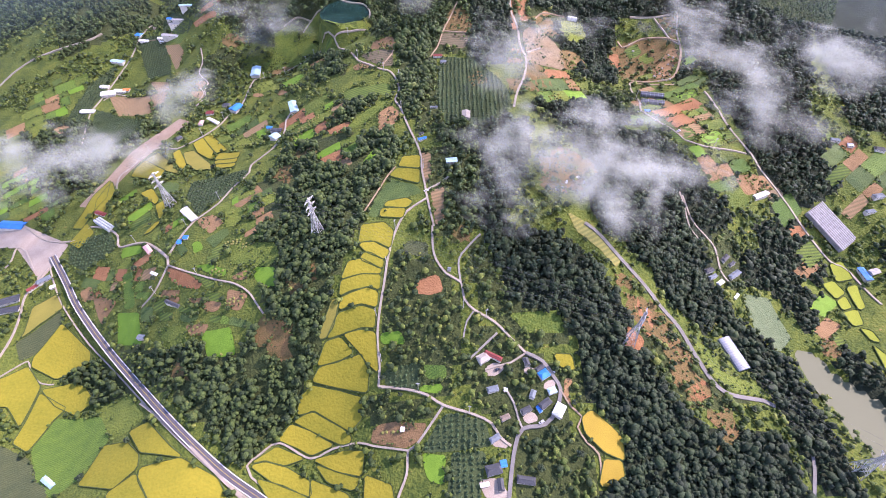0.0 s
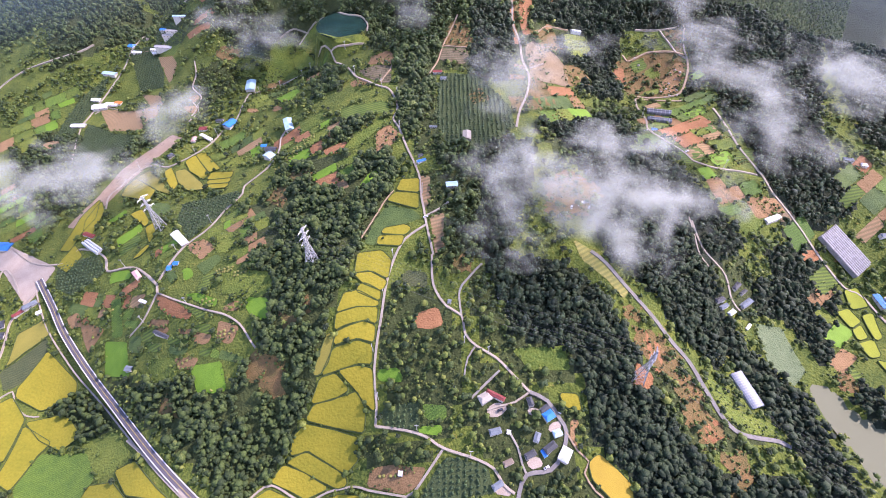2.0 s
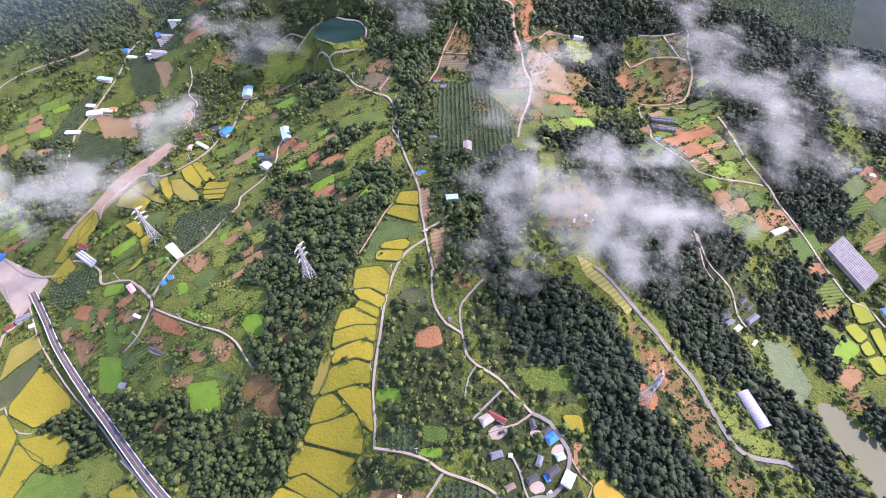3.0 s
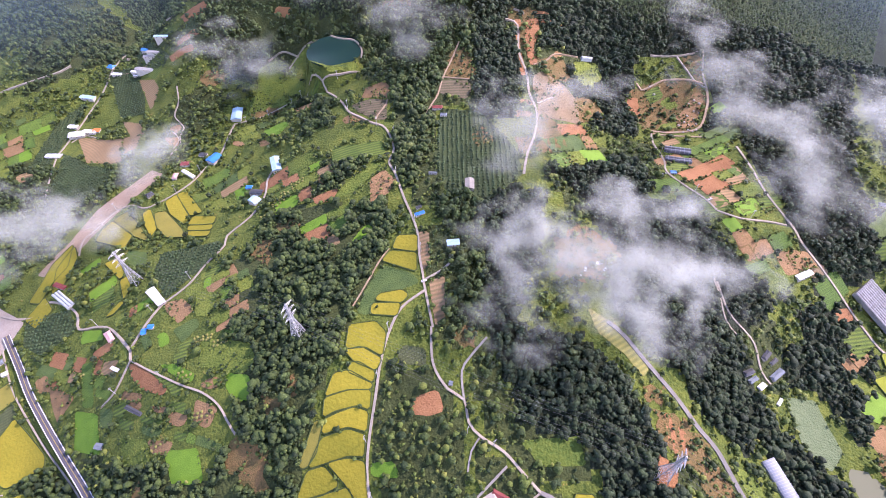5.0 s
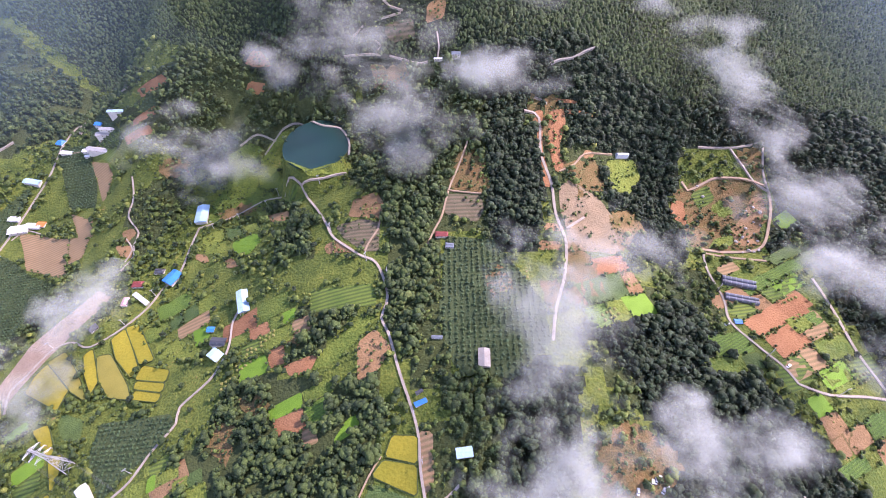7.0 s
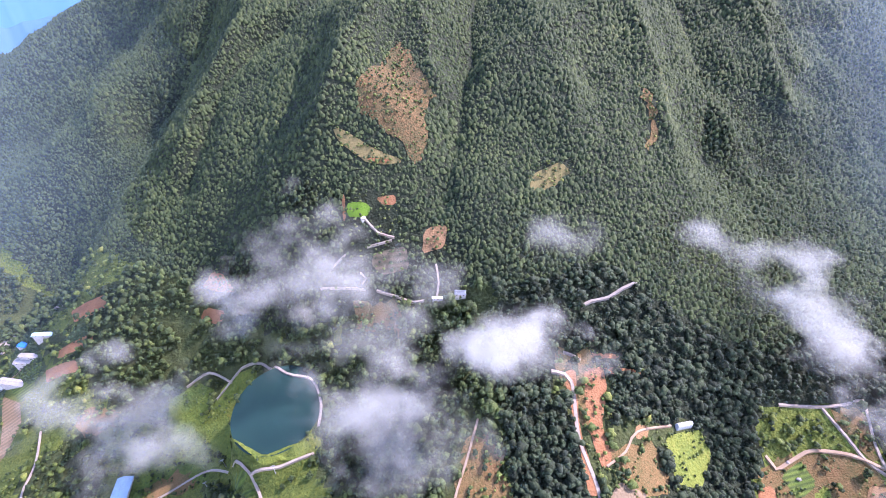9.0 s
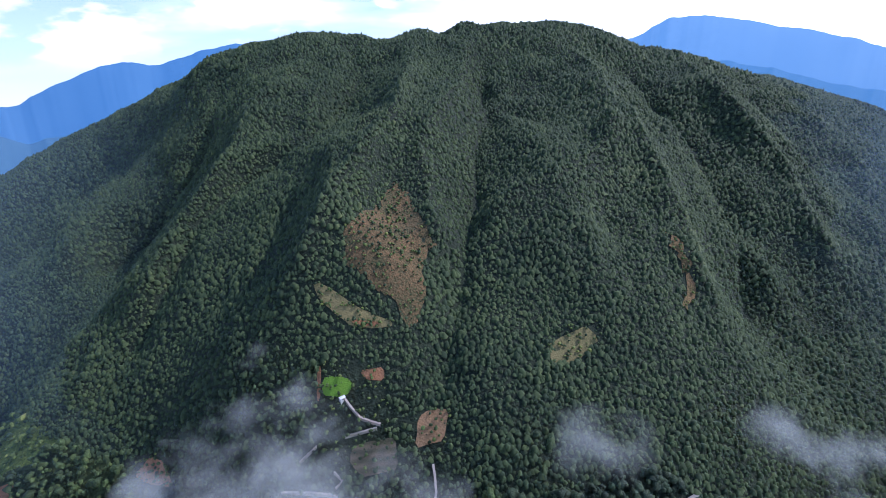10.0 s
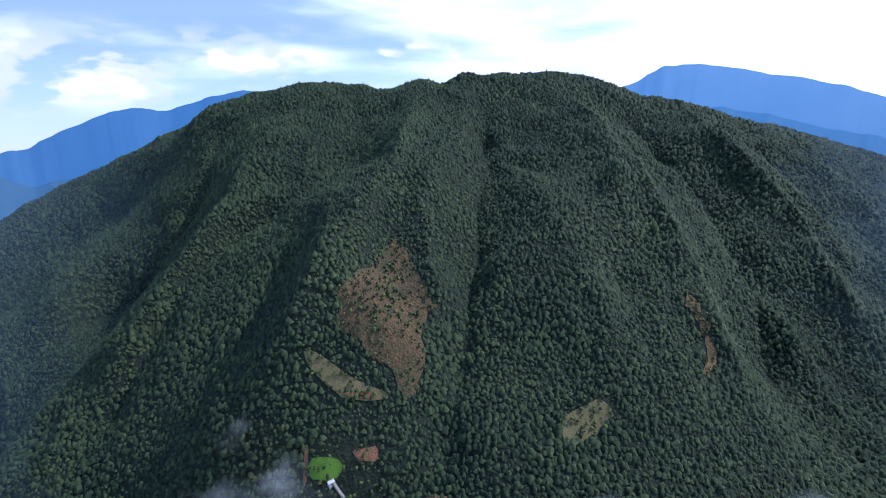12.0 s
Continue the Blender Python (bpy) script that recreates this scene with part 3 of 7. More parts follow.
road("lane", 0.76, "concrete", [(-114.2, 125), (-111.7, 130.7), (-108.9, 136.9), (-106.2, 141.2)])
road("lane", 0.64, "concrete", [(-105.8, 140.9), (-104.8, 142.1), (-97.6, 148.3), (-93, 156.6), (-87.3, 164.7), (-88, 170), (-78.7, 179.2), (-75.7, 188.8), (-77, 199), (-74.9, 204.6)])
road("lane", 0.64, "concrete", [(-112.6, 120.9), (-116.8, 112), (-123.6, 107.7)])
road("lane", 0.64, "concrete", [(-128.9, 136.1), (-123.4, 132), (-113.9, 124.2)])
road("lane", 0.76, "concrete", [(-180.5, 147.9), (-191.3, 151), (-205.1, 159.5), (-210.3, 162.8)])
road("lane", 0.83, "concrete", [(-182.4, 135.2), (-184.5, 129.2), (-187.3, 121.8), (-186, 114), (-185.1, 105.2), (-185.6, 94.6), (-186.7, 82.3)])
road("lane", 0.7, "concrete", [(-188.8, 134.1), (-199.1, 145.7), (-204.7, 147.8), (-204.1, 138.5), (-212.8, 130.5)])
road("lane", 0.51, "concrete", [(-183.5, 80.2), (-180.9, 85.9), (-174.4, 93.5), (-171.3, 88.7), (-163.9, 84), (-158.8, 83.8)])
road("lane", 0.7, "concrete", [(-161.6, 173.6), (-163.7, 182.8), (-159.7, 188.1), (-153.7, 197.2), (-146, 200.2), (-137.5, 197.7), (-127.5, 203.9), (-119.8, 212.8), (-116, 220.7), (-110.4, 228.3), (-109.1, 238.1), (-108.6, 249.9)])
road("lane", 0.7, "concrete", [(-108.6, 249.9), (-97.1, 255.3), (-82, 262.6), (-66.9, 256.8), (-58.5, 251.4)])
road("lane", 0.7, "concrete", [(-58.5, 251.4), (-49.5, 252.1), (-41, 256.8)])
road("lane", 0.83, "concrete", [(-58.5, 251.4), (-54.5, 245.6), (-45.8, 231.3), (-41.2, 222.8), (-31.6, 214.7), (-24.7, 210.5), (-20.3, 198.5), (-21.8, 190.9), (-19.2, 185.4), (-15.2, 173.1), (-12.3, 165.6)])
road("lane", 0.76, "concrete", [(-12.3, 165.6), (-9.4, 156.7), (-8.4, 146.9), (-7.1, 140.1), (-6.6, 136.4), (-4.9, 128), (-3.4, 121.1)])
road("lane", 0.7, "concrete", [(-6.6, 137.6), (-1, 140.6), (2.2, 143.5)])
road("lane", 0.76, "concrete", [(-4, 121.4), (-3.3, 109.8), (1.2, 102.4), (6.2, 99.3), (7.4, 93.2), (10.8, 89.3), (17.4, 85.3), (22.7, 79.7), (27.1, 75.1)])
road("village_road", 1.15, "asphalt_old", [(27.1, 75.1), (32.4, 72.5), (35.6, 67.6), (37.3, 63.9), (35.4, 58), (31.4, 53.7), (24.4, 52.5), (21.8, 47.8), (20, 40.2), (18.7, 33), (16.4, 23.6)])
road("lane", 0.76, "concrete", [(-5.9, 134.1), (-13.8, 128.1), (-17.7, 119.4), (-19.7, 109.9), (-20.7, 99.4), (-21.9, 90.2), (-22.4, 81.8), (-21.4, 73.7), (-21.6, 68.1)])
road("lane", 0.76, "concrete", [(-21.6, 68.1), (-11.9, 66.1), (-5.3, 63.8), (0.2, 60.3), (9.9, 56.9), (15, 54.2), (17.4, 50.2), (20.6, 47.8)])
road("lane", 0.7, "concrete", [(0.2, 60.3), (-4.3, 54.6), (-8.6, 49.4), (-10.9, 48.3), (-11, 41.7), (-13.3, 35.4), (-15.2, 27.1)])
road("lane", 0.64, "concrete", [(-10.9, 48.3), (-22.6, 51), (-27.5, 52.5), (-36.3, 51.7), (-43.8, 49.3), (-55, 54.1), (-60.8, 50.5), (-64.1, 46.9), (-61.9, 43.6), (-58.7, 41.5)])
road("lane", 0.64, "concrete_old", [(6.2, 99.3), (5.7, 107.6), (9.5, 113), (13.8, 117.7)])
road("lane", 0.51, "concrete_old", [(10.8, 89.3), (8, 85.5), (6.8, 80)])
road("lane", 0.64, "concrete_old", [(8.9, 73.7), (18.1, 81.6)])
road("lane", 0.58, "concrete_old", [(20, 64), (22.3, 59.8), (23.4, 54.9), (24.4, 52.5)])
road("lane", 0.58, "concrete", [(13.6, 70.2), (17.6, 71.2), (22.3, 72.2), (27.1, 75.1)])
road("lane", 0.51, "dirt", [(37.3, 63.9), (39.9, 58.9), (43, 55.9), (41.2, 52.9), (43.6, 48.4), (46.5, 45.4), (46.1, 38.7)])
road("side_road", 1.4, "asphalt_old", [(53.7, 123.8), (58.6, 119.6), (66, 110.6), (73.2, 102), (78.3, 94.4), (83.4, 88), (87, 78.2), (90.3, 69.7), (95.1, 65.8), (106.9, 64.4), (110.5, 62.7)])
road("side_road", 1, "asphalt_old", [(115.6, 48.4), (113.9, 43.4), (109.3, 34.2)])
road("lane", 0.76, "concrete", [(106, 171.5), (114.8, 168.7), (127.3, 168.8), (134.7, 168.5)])
road("lane", 0.9, "concrete", [(128.7, 210.1), (130.2, 195.8), (131.3, 181.3), (137.6, 167.8), (140, 161.6), (148, 152.9), (153.8, 146.2), (160.8, 135.4), (165.5, 126.9), (171, 122.9), (174.4, 105.5)])
road("lane", 0.76, "concrete", [(96.9, 224.9), (95.3, 217), (95.5, 203.4), (93.1, 193.1), (97.8, 184.8), (103.5, 177.2), (106, 171.5)])
road("lane", 0.76, "dirt", [(96.9, 224.9), (105, 222.6), (117.5, 219.4)])
road("lane", 0.64, "concrete", [(97.2, 141.3), (99.6, 131.6), (105.2, 126.3), (108.4, 122.8), (109.2, 114.4), (112.2, 110.8)])
road("lane", 0.96, "concrete", [(29.7, 271), (35.4, 268.5), (35.1, 254.2), (37.9, 241.8), (37.9, 228), (40, 216.7), (37.6, 203.4), (33.4, 192.1), (31, 181.3)])
road("trail", 0.9, "concrete_old", [(40.6, 287.3), (44.3, 289.1), (50, 290.6), (54.9, 293.3), (60, 295.5)])
road("lane", 0.7, "concrete", [(-84.9, 285.5), (-78.9, 289.8), (-75.6, 291.7), (-66.9, 290.9), (-54.8, 282.5), (-45.8, 279.8), (-40.9, 270.8), (-40.3, 263.2)])
road("lane", 0.58, "concrete", [(-78.8, 288.8), (-88.6, 292.8), (-96.8, 289.5)])
road("lane", 0.83, "concrete", [(-214.1, 249.7), (-211.7, 263.1), (-206.9, 282.7), (-201.7, 299.3), (-199.8, 326.6), (-194.2, 318.3), (-196.4, 340.2), (-158.6, 323.6)])
road("lane", 0.64, "concrete", [(-214.1, 249.7), (-208.6, 232.3), (-201.8, 213.5)])
road("far_road", 1.3, "concrete", [(-291.5, 271), (-277.4, 287), (-264.5, 295.4), (-246.6, 301), (-233.3, 306.4), (-226.6, 312)])
road("lane", 0.58, "concrete", [(-28.4, 314.8), (-26.2, 313), (-23.5, 311.1), (-18, 309.8)])
road("lane", 0.51, "concrete", [(-27.2, 308), (-18.9, 309.2)])
road("lane", 0.44, "concrete", [(-39, 305.1), (-34.6, 307)])
road("lane", 0.44, "concrete", [(-29.6, 302.6), (-27.2, 301.1), (-29, 300.1)])
road("lane", 0.58, "concrete", [(-43.5, 301.4), (-33.2, 299.7), (-27.6, 298.7)])
road("lane", 0.64, "concrete", [(-23.9, 298), (-16.6, 295.5), (-12.1, 293.5), (-8.1, 293.2)])
road("lane", 0.58, "concrete", [(-4.3, 292.6), (-3.4, 296.8), (-4.2, 301.5)])
road("lane", 0.44, "dirt", [(-30.6, 128.4), (-25.2, 139.8), (-22.4, 145.9), (-19.4, 150.7)])
road("lane", 0.51, "concrete", [(96, 143.9), (97.1, 136.7), (98, 128.4), (102.9, 123.3)])
road("lane", 0.51, "dirt", [(-195, 304.9), (-178.6, 304.1), (-173.3, 307.7)])
road("lane", 0.51, "concrete", [(-210.4, 259.8), (-205, 264.7), (-196.5, 262.4)])
road("lane", 0.51, "concrete", [(-140.6, 246.6), (-135.2, 240.2), (-136.9, 234.7)])
road("lane", 0.6, "dirt", [(-24.7, 227.5), (-25.2, 224.1), (-28.4, 218), (-29.2, 215.6)])
road("lane", 0.6, "concrete", [(-146.3, 277.1), (-142.6, 266.2), (-142.5, 257.2), (-134.8, 248.2), (-135.3, 242.3), (-133.6, 236.9), (-137.3, 230.6)])
road("lane", 0.6, "dirt", [(7.4, 258.9), (3.8, 248.7), (0.1, 239), (-2.5, 228.4), (-5.2, 222.8), (-8.6, 214.7)])
road("lane", 0.5, "dirt", [(-0.4, 238.7), (5.8, 237.5), (12.3, 236.7)])
road("lane", 0.9, "concrete", [(41.1, 222.5), (48.5, 228.4)])
road("lane", 0.6, "dirt", [(41.6, 247.2), (48, 251.3), (53.1, 257.1), (65.5, 261.2)])
road("lane", 1, "dirt", [(97, 257.9), (99, 254.5), (105.3, 256.8), (111.3, 258.5), (120.7, 256.1), (127.1, 251.5)])
road("lane", 0.75, "concrete", [(104.6, 270.4), (117.6, 269.1), (125, 269.2), (129.9, 269.8), (129.1, 264.3), (127.7, 257.1), (127.8, 249.1)])
road("lane", 0.75, "concrete", [(117.5, 268.7), (121.4, 260.8), (123.9, 253.8), (127.8, 249.1)])
road("lane", 1, "dirt", [(127.8, 249.1), (126, 239.8), (118.5, 225.9), (106.5, 224.9), (96.8, 226.9)])
road("lane", 0.75, "concrete", [(38.9, 273.9), (36.6, 275.1), (33.8, 275.8)])

# ---- fields ----
FIELD_LABELS = {
    "rice": "paddy of ripe golden rice with grassy banks", "rice_dull": "paddy of dull olive rice with grassy banks", "rice_ripe": "paddy of brownish ripe rice", "rice_green": "paddy of yellow-green rice",
    "leaf": "plot of dark green leafy crop", "soy": "field of green bean plants", "soy_dark": "plot of greyish late crop", "grass": "rough meadow of green grass", "grass_dry": "slope of dry yellowish grass",
    "vivid": "plot of bright green young crop", "lotus": "field of pale broad lotus leaves", "felled": "felled slope of stumps, scrub and bare earth", "soil": "bare tan ploughed plot", "soil_red": "bare reddish earth clearing", "sand": "bare pale sandy earth",
    "earth": "bare orange earth with thin scrub", "strip": "broad bare strip of graded earth", "yard": "dusty earth yard at the road junction", "orchard": "shaded grassy orchard floor", "rows": "plot of green crop in rows", "soil_rows": "furrowed tan plot with crop rows",
    "rows_soil": "stony slope planted in rows", "grave_rows": "terraced yellowish grave lawn in rows"}


EARTH, HEDGED, TUFTED, LANES = [], [], [], list(KEEP_OUT)  # the roads and lanes end the list of LANES


def swollen(line, by):
    """A closed outline pushed outwards."""
    d = np.roll(line, -1, 0) - np.roll(line, 1, 0)
    n = np.stack([d[:, 1], -d[:, 0]], 1) / np.maximum(np.hypot(d[:, 0], d[:, 1]), 1e-6)[:, None]
    area = np.sum(line[:, 0] * np.roll(line[:, 1], -1) - np.roll(line[:, 0], -1) * line[:, 1])
    return line + n * (by if area > 0 else -by)


def field(kind, corners, wobble=0.25, lift=0.14):
    mat = FIELD_MATS[kind]
    line = rounded(corners, 1.6)
    rng = np.random.default_rng(abs(int(corners[0][0] * 37 + corners[0][1] * 91)))
    line = line + rng.normal(0, (0.9 if kind in ("felled", "earth") else wobble * 0.3), line.shape)
    ricey = kind.startswith("rice")
    if ricey:
        line = swollen(rounded(corners, 1.3, 0.6), 0.30) + rng.normal(0, 0.09, (1, 2))
    name = {"rice": "rice_paddy", "rice_dull": "rice_paddy", "rice_ripe": "rice_paddy", "rice_green": "rice_paddy", "vivid": "crop_plot", "leaf": "crop_plot", "soy": "crop_plot", "soy_dark": "crop_plot", "lotus": "lotus_field", "rows": "crop_plot", "soil_rows": "crop_plot", "orchard": "orchard_floor", "grass": "meadow", "grass_dry": "meadow", "grave_rows": "grave_lawn"}.get(kind, "bare_ground")
    if ricey:
        ob = new(name)
        draped("rice", line, 0.36 + 0.08 * rng.random(), mat, 3.0, parent=ob)
        ring(line, 0.24, 0.56, BUND, ob)
        tagged(ob, FIELD_LABELS[kind], "rice field", "rice terraces")
    else:
        ob = draped(name, line, lift, mat, 3.0, kind="structure", label=FIELD_LABELS[kind])
    if not ricey and kind not in ("yard", "strip", "felled"):
        HEDGED.append(line)
    if kind in ("earth", "grass", "soil", "rows_soil", "sand", "grass_dry") and corners[0][1] < 300:
        TUFTED.append(line)
    if kind == "earth":
        EARTH.append(line)
    if kind not in ("grass_dry", "felled", "earth"):
        KEEP_OUT.append(line)
    if kind == "orchard":
        ORCHARDS.append(line)
    return ob


def ring(line, width, top, mat, parent):
    """A low bank along a closed outline."""
    d = np.roll(line, -1, 0) - np.roll(line, 1, 0)
    n = np.stack([-d[:, 1], d[:, 0]], 1) / np.maximum(np.hypot(d[:, 0], d[:, 1]), 1e-6)[:, None]
    a, b = line + n * width, line - n * width
    m = len(line)
    za, zb = height(a[:, 0], a[:, 1]), height(b[:, 0], b[:, 1])
    verts = np.concatenate([np.column_stack([a, za - 0.3]), np.column_stack([a * 0.75 + b * 0.25, za + top]), np.column_stack([b * 0.75 + a * 0.25, zb + top]), np.column_stack([b, zb - 0.3])])
    faces = [(k * m + i, k * m + (i + 1) % m, (k + 1) * m + (i + 1) % m, (k + 1) * m + i) for k in range(3) for i in range(m)]
    return mesh_ob("bank", verts.tolist(), faces, mat, parent=parent)


field("rice", [(-16.6, 155.6), (-9.8, 155.2), (-9.6, 148.6), (-18.2, 150.6)])
field("rice", [(-18.6, 149.4), (-9.6, 147.8), (-9.4, 141), (-14.4, 142.9), (-21.4, 145.8)])
field("leaf", [(-21.3, 144), (-10.9, 140.4), (-8, 136.9), (-15.2, 134.2), (-25.5, 125.4), (-28.9, 126.9), (-25.8, 136.8)])
field("rice", [(-21.7, 133), (-14.1, 134.2), (-11.8, 132.4), (-13.9, 129.9), (-22.7, 130.9)])
field("rice", [(-23.7, 129.6), (-14.3, 129.4), (-15.4, 125.3), (-23.9, 126.1)])
field("rice", [(-30.6, 122), (-22.2, 123.1), (-18.7, 119.4), (-19.4, 112.2), (-24.7, 114.8), (-30.8, 114.1)])
field("rice", [(-30.7, 113.4), (-25.7, 114.5), (-19.3, 111.1), (-20.8, 107.7), (-27.4, 110.1)])
field("rice", [(-28.9, 109.4), (-26.3, 109.7), (-21.1, 107), (-21.6, 104), (-29.2, 107)])
field("rice", [(-33.6, 106.4), (-29.2, 107.2), (-21.7, 103.6), (-22.3, 102.3), (-28.8, 102.1), (-35.7, 100.2)])
field("rice", [(-35.6, 99.7), (-28.8, 101.5), (-22, 101.7), (-22.2, 96.7), (-25.6, 97.9), (-32.4, 96.4), (-35.9, 94.8)])
field("rice", [(-35.5, 93.9), (-31.4, 95.5), (-26.5, 97), (-22.7, 95.8), (-22.9, 91.1), (-28.3, 92.3), (-33.2, 91.3), (-36.1, 90.6)])
field("rice", [(-36.1, 89.6), (-28.2, 91.6), (-23.3, 90.2), (-23.3, 85.2), (-28, 85.6), (-35.9, 83.8), (-39.9, 82.9)])
field("rice_dull", [(-38.3, 94), (-36.4, 93.1), (-38, 86.2), (-40.9, 82.9), (-42.9, 83)])
field("rice", [(-40.5, 81.8), (-35.5, 82.9), (-30.9, 78.6), (-35.8, 76.6), (-43.3, 75.6)])
field("rice", [(-34.2, 83.7), (-28, 84.5), (-23.2, 83.5), (-21.9, 72.1), (-25.4, 74.9), (-28.5, 78.5)])
field("rice", [(-42.5, 74.8), (-31.8, 76.8), (-28.2, 77.6), (-25.3, 72.5), (-25.5, 66.8), (-33.6, 68.7), (-45, 71.3)])
field("rice", [(-45.4, 70.2), (-35.6, 68.2), (-27.4, 65.6), (-27.1, 59.9), (-30.8, 56.4), (-44.1, 63.2), (-49.9, 62.3), (-49.1, 67.1)])
field("rice", [(-50.7, 60.2), (-44.2, 62.8), (-35, 58), (-30.7, 55), (-30.1, 52.9), (-33.2, 52.4), (-44.8, 57.6)])
field("rice", [(-55.4, 55.1), (-51.8, 59.4), (-44.8, 57.1), (-36.4, 52.7), (-43.5, 50.2), (-48.1, 52.4)])
field("rice", [(-62.6, 47.9), (-55.8, 52.9), (-46.1, 49.4), (-52, 47.5), (-58.7, 49)])
field("rice", [(-62.7, 46.8), (-58.5, 48), (-51.2, 46.4), (-42.8, 42.2), (-41.4, 37.6), (-55.4, 42.6)])
field("rice", [(-42.3, 48.7), (-32.2, 50.6), (-25.3, 49.7), (-25.5, 42.6), (-34.3, 44.9)])
field("rice", [(-41.5, 47.1), (-33.3, 44.1), (-25.8, 41.6), (-27.8, 38.7), (-36.7, 41.9)])
field("rice", [(-42.2, 42.7), (-29.5, 37.7), (-24.2, 31.9), (-40.3, 32.7)])
field("rice", [(-24.2, 42.5), (-15.6, 39), (-13.9, 32), (-23.4, 32.6)])
field("rice", [(-59.9, 42.8), (-51.4, 40.9), (-42.2, 37), (-42.1, 32.8), (-53.7, 36.2)])
field("rice", [(-166.3, 109.2), (-147.8, 95.9), (-146.6, 92.4), (-159.2, 86), (-171.7, 91.2), (-172.8, 94.8), (-169.2, 103.3)])
field("rice", [(-185.3, 80), (-173.2, 91.1), (-163.7, 82.5), (-161.8, 66.3), (-170.9, 74.1), (-181.1, 73.2)])
field("rice", [(-162, 81.3), (-151, 83.9), (-145.2, 82.4), (-137.1, 75.5), (-142.9, 70.9), (-153.5, 74.9)])
field("rice", [(-159.2, 59.6), (-162, 79.7), (-148.7, 73.7), (-151.1, 68.9), (-151.8, 56.4)])
field("rice_dull", [(-180.7, 105.4), (-181.6, 116.7), (-172.2, 122.8), (-168.1, 116.4), (-176.3, 109.3), (-181, 103.4)])
field("rice", [(-111, 60), (-103.8, 62.1), (-91.2, 52.8), (-85.6, 49.3), (-101.5, 51.8)])
field("rice", [(-121.3, 43.1), (-120.3, 56.3), (-110, 56.2), (-101.8, 50.8), (-100.3, 46.7), (-105.9, 40.6)])
field("rice", [(-98.8, 46.2), (-85.8, 48.8), (-72.1, 42.8), (-66.6, 36), (-89.3, 34.9), (-97.5, 42.6)])
field("rice", [(-106.9, 38.9), (-99.8, 44.5), (-91.1, 35.8), (-93.2, 31.9), (-103.7, 33.8)])
field("soy", [(-151.7, 57.5), (-150.4, 69.6), (-130, 69), (-119.7, 59.3), (-121.8, 46.6), (-128.7, 38.7), (-141.1, 45.8)])
field("soy_dark", [(-171.2, 61.3), (-149.8, 53.8), (-132.4, 41.7), (-128.9, 34.3), (-152.6, 38.4)])
field("grass", [(-136.7, 73.2), (-118.6, 74.2), (-107.2, 65.2), (-110.8, 60.5), (-118.4, 58.1)])
field("soy_dark", [(-182.6, 100.9), (-168.8, 115.2), (-166, 110.8), (-169.1, 104.3), (-173.6, 95.5), (-177.6, 93.3)])
field("orchard", [(-175.6, 147.1), (-154, 148.3), (-147.3, 138.7), (-161.9, 131.3), (-172.8, 136.2)])
field("rice", [(-155.4, 187.1), (-152.4, 191.8), (-137.2, 180.8), (-137.9, 173.6), (-156.1, 181.5)])
field("rice_dull", [(-152.4, 192.7), (-147, 196.4), (-135.5, 185.4), (-127.1, 175.9), (-136.1, 180.4)])
field("rice", [(-138.1, 194.5), (-135.4, 196.5), (-126.6, 183.3), (-127.2, 178.7), (-133.5, 186.4)])
field("rice_dull", [(-131.7, 193.2), (-126.9, 193.8), (-113.7, 180.7), (-109.7, 175.2), (-119, 176.8), (-127.2, 184.6)])
field("rice", [(-129.2, 200), (-125.4, 204), (-112.3, 186.7), (-113.4, 183.4), (-123.5, 191.7)])
field("rice", [(-125.1, 204.5), (-121.1, 206.1), (-107.3, 189.8), (-112.5, 188.7)])
field("rice", [(-111.3, 182.8), (-110.8, 187.8), (-98.6, 184.6), (-98.4, 180.5)])
field("rice", [(-110.1, 179.1), (-110.4, 181.7), (-98.2, 179.6), (-98, 176.7)])
field("rice", [(-109.1, 175.3), (-109.4, 178.2), (-97.9, 175.9), (-98.2, 173.3)])
field("grass", [(-109.3, 196.1), (-100, 197.1), (-87.5, 190.7), (-88.1, 186.8), (-106, 190.1)])
field("rice", [(-144.9, 167.3), (-139.3, 168.8), (-132.1, 159.9), (-133, 157.6), (-139.1, 162.6)])
field("rice", [(-132.5, 157), (-128.3, 159), (-126, 152), (-127.1, 147.9)])
field("rice", [(-133.4, 141.6), (-128.2, 147), (-126.3, 146.1), (-129.9, 142.1)])
field("rice", [(-170.2, 169.7), (-166.6, 180.3), (-162.1, 173.6), (-162.3, 161), (-166.9, 157.2)])
field("rice", [(-163.5, 149.6), (-168.7, 142.8), (-175.9, 146.9), (-170.3, 155.9)])
field("leaf", [(-135.1, 172.6), (-125.1, 169.4), (-122.8, 162.4), (-130.4, 163.2), (-136, 169.5)])
field("rice", [(-177.6, 154.9), (-175.3, 163.8), (-173.9, 171.5), (-170.4, 177.7), (-168, 181.4), (-165.2, 169.7), (-169.7, 162.2), (-171.7, 153.7)])
field("rice", [(36.3, 74.6), (41.9, 74.4), (42.4, 69.8), (37.7, 70.8)])
field("rice_ripe", [(43, 55.6), (46.2, 58), (51.4, 53.3), (54.3, 50.1), (53.9, 44), (48.4, 46.2), (43.4, 51.4)])
field("rice_ripe", [(48, 43.9), (53, 43.6), (53.1, 39.5), (47.8, 37), (45.5, 37.3)])
field("rice_green", [(164.5, 125.5), (170.4, 126.9), (170.9, 118.8), (164, 117.7)])
field("rice_green", [(157.7, 116.3), (162.9, 117.9), (164.8, 112.4), (159.8, 109.5)])
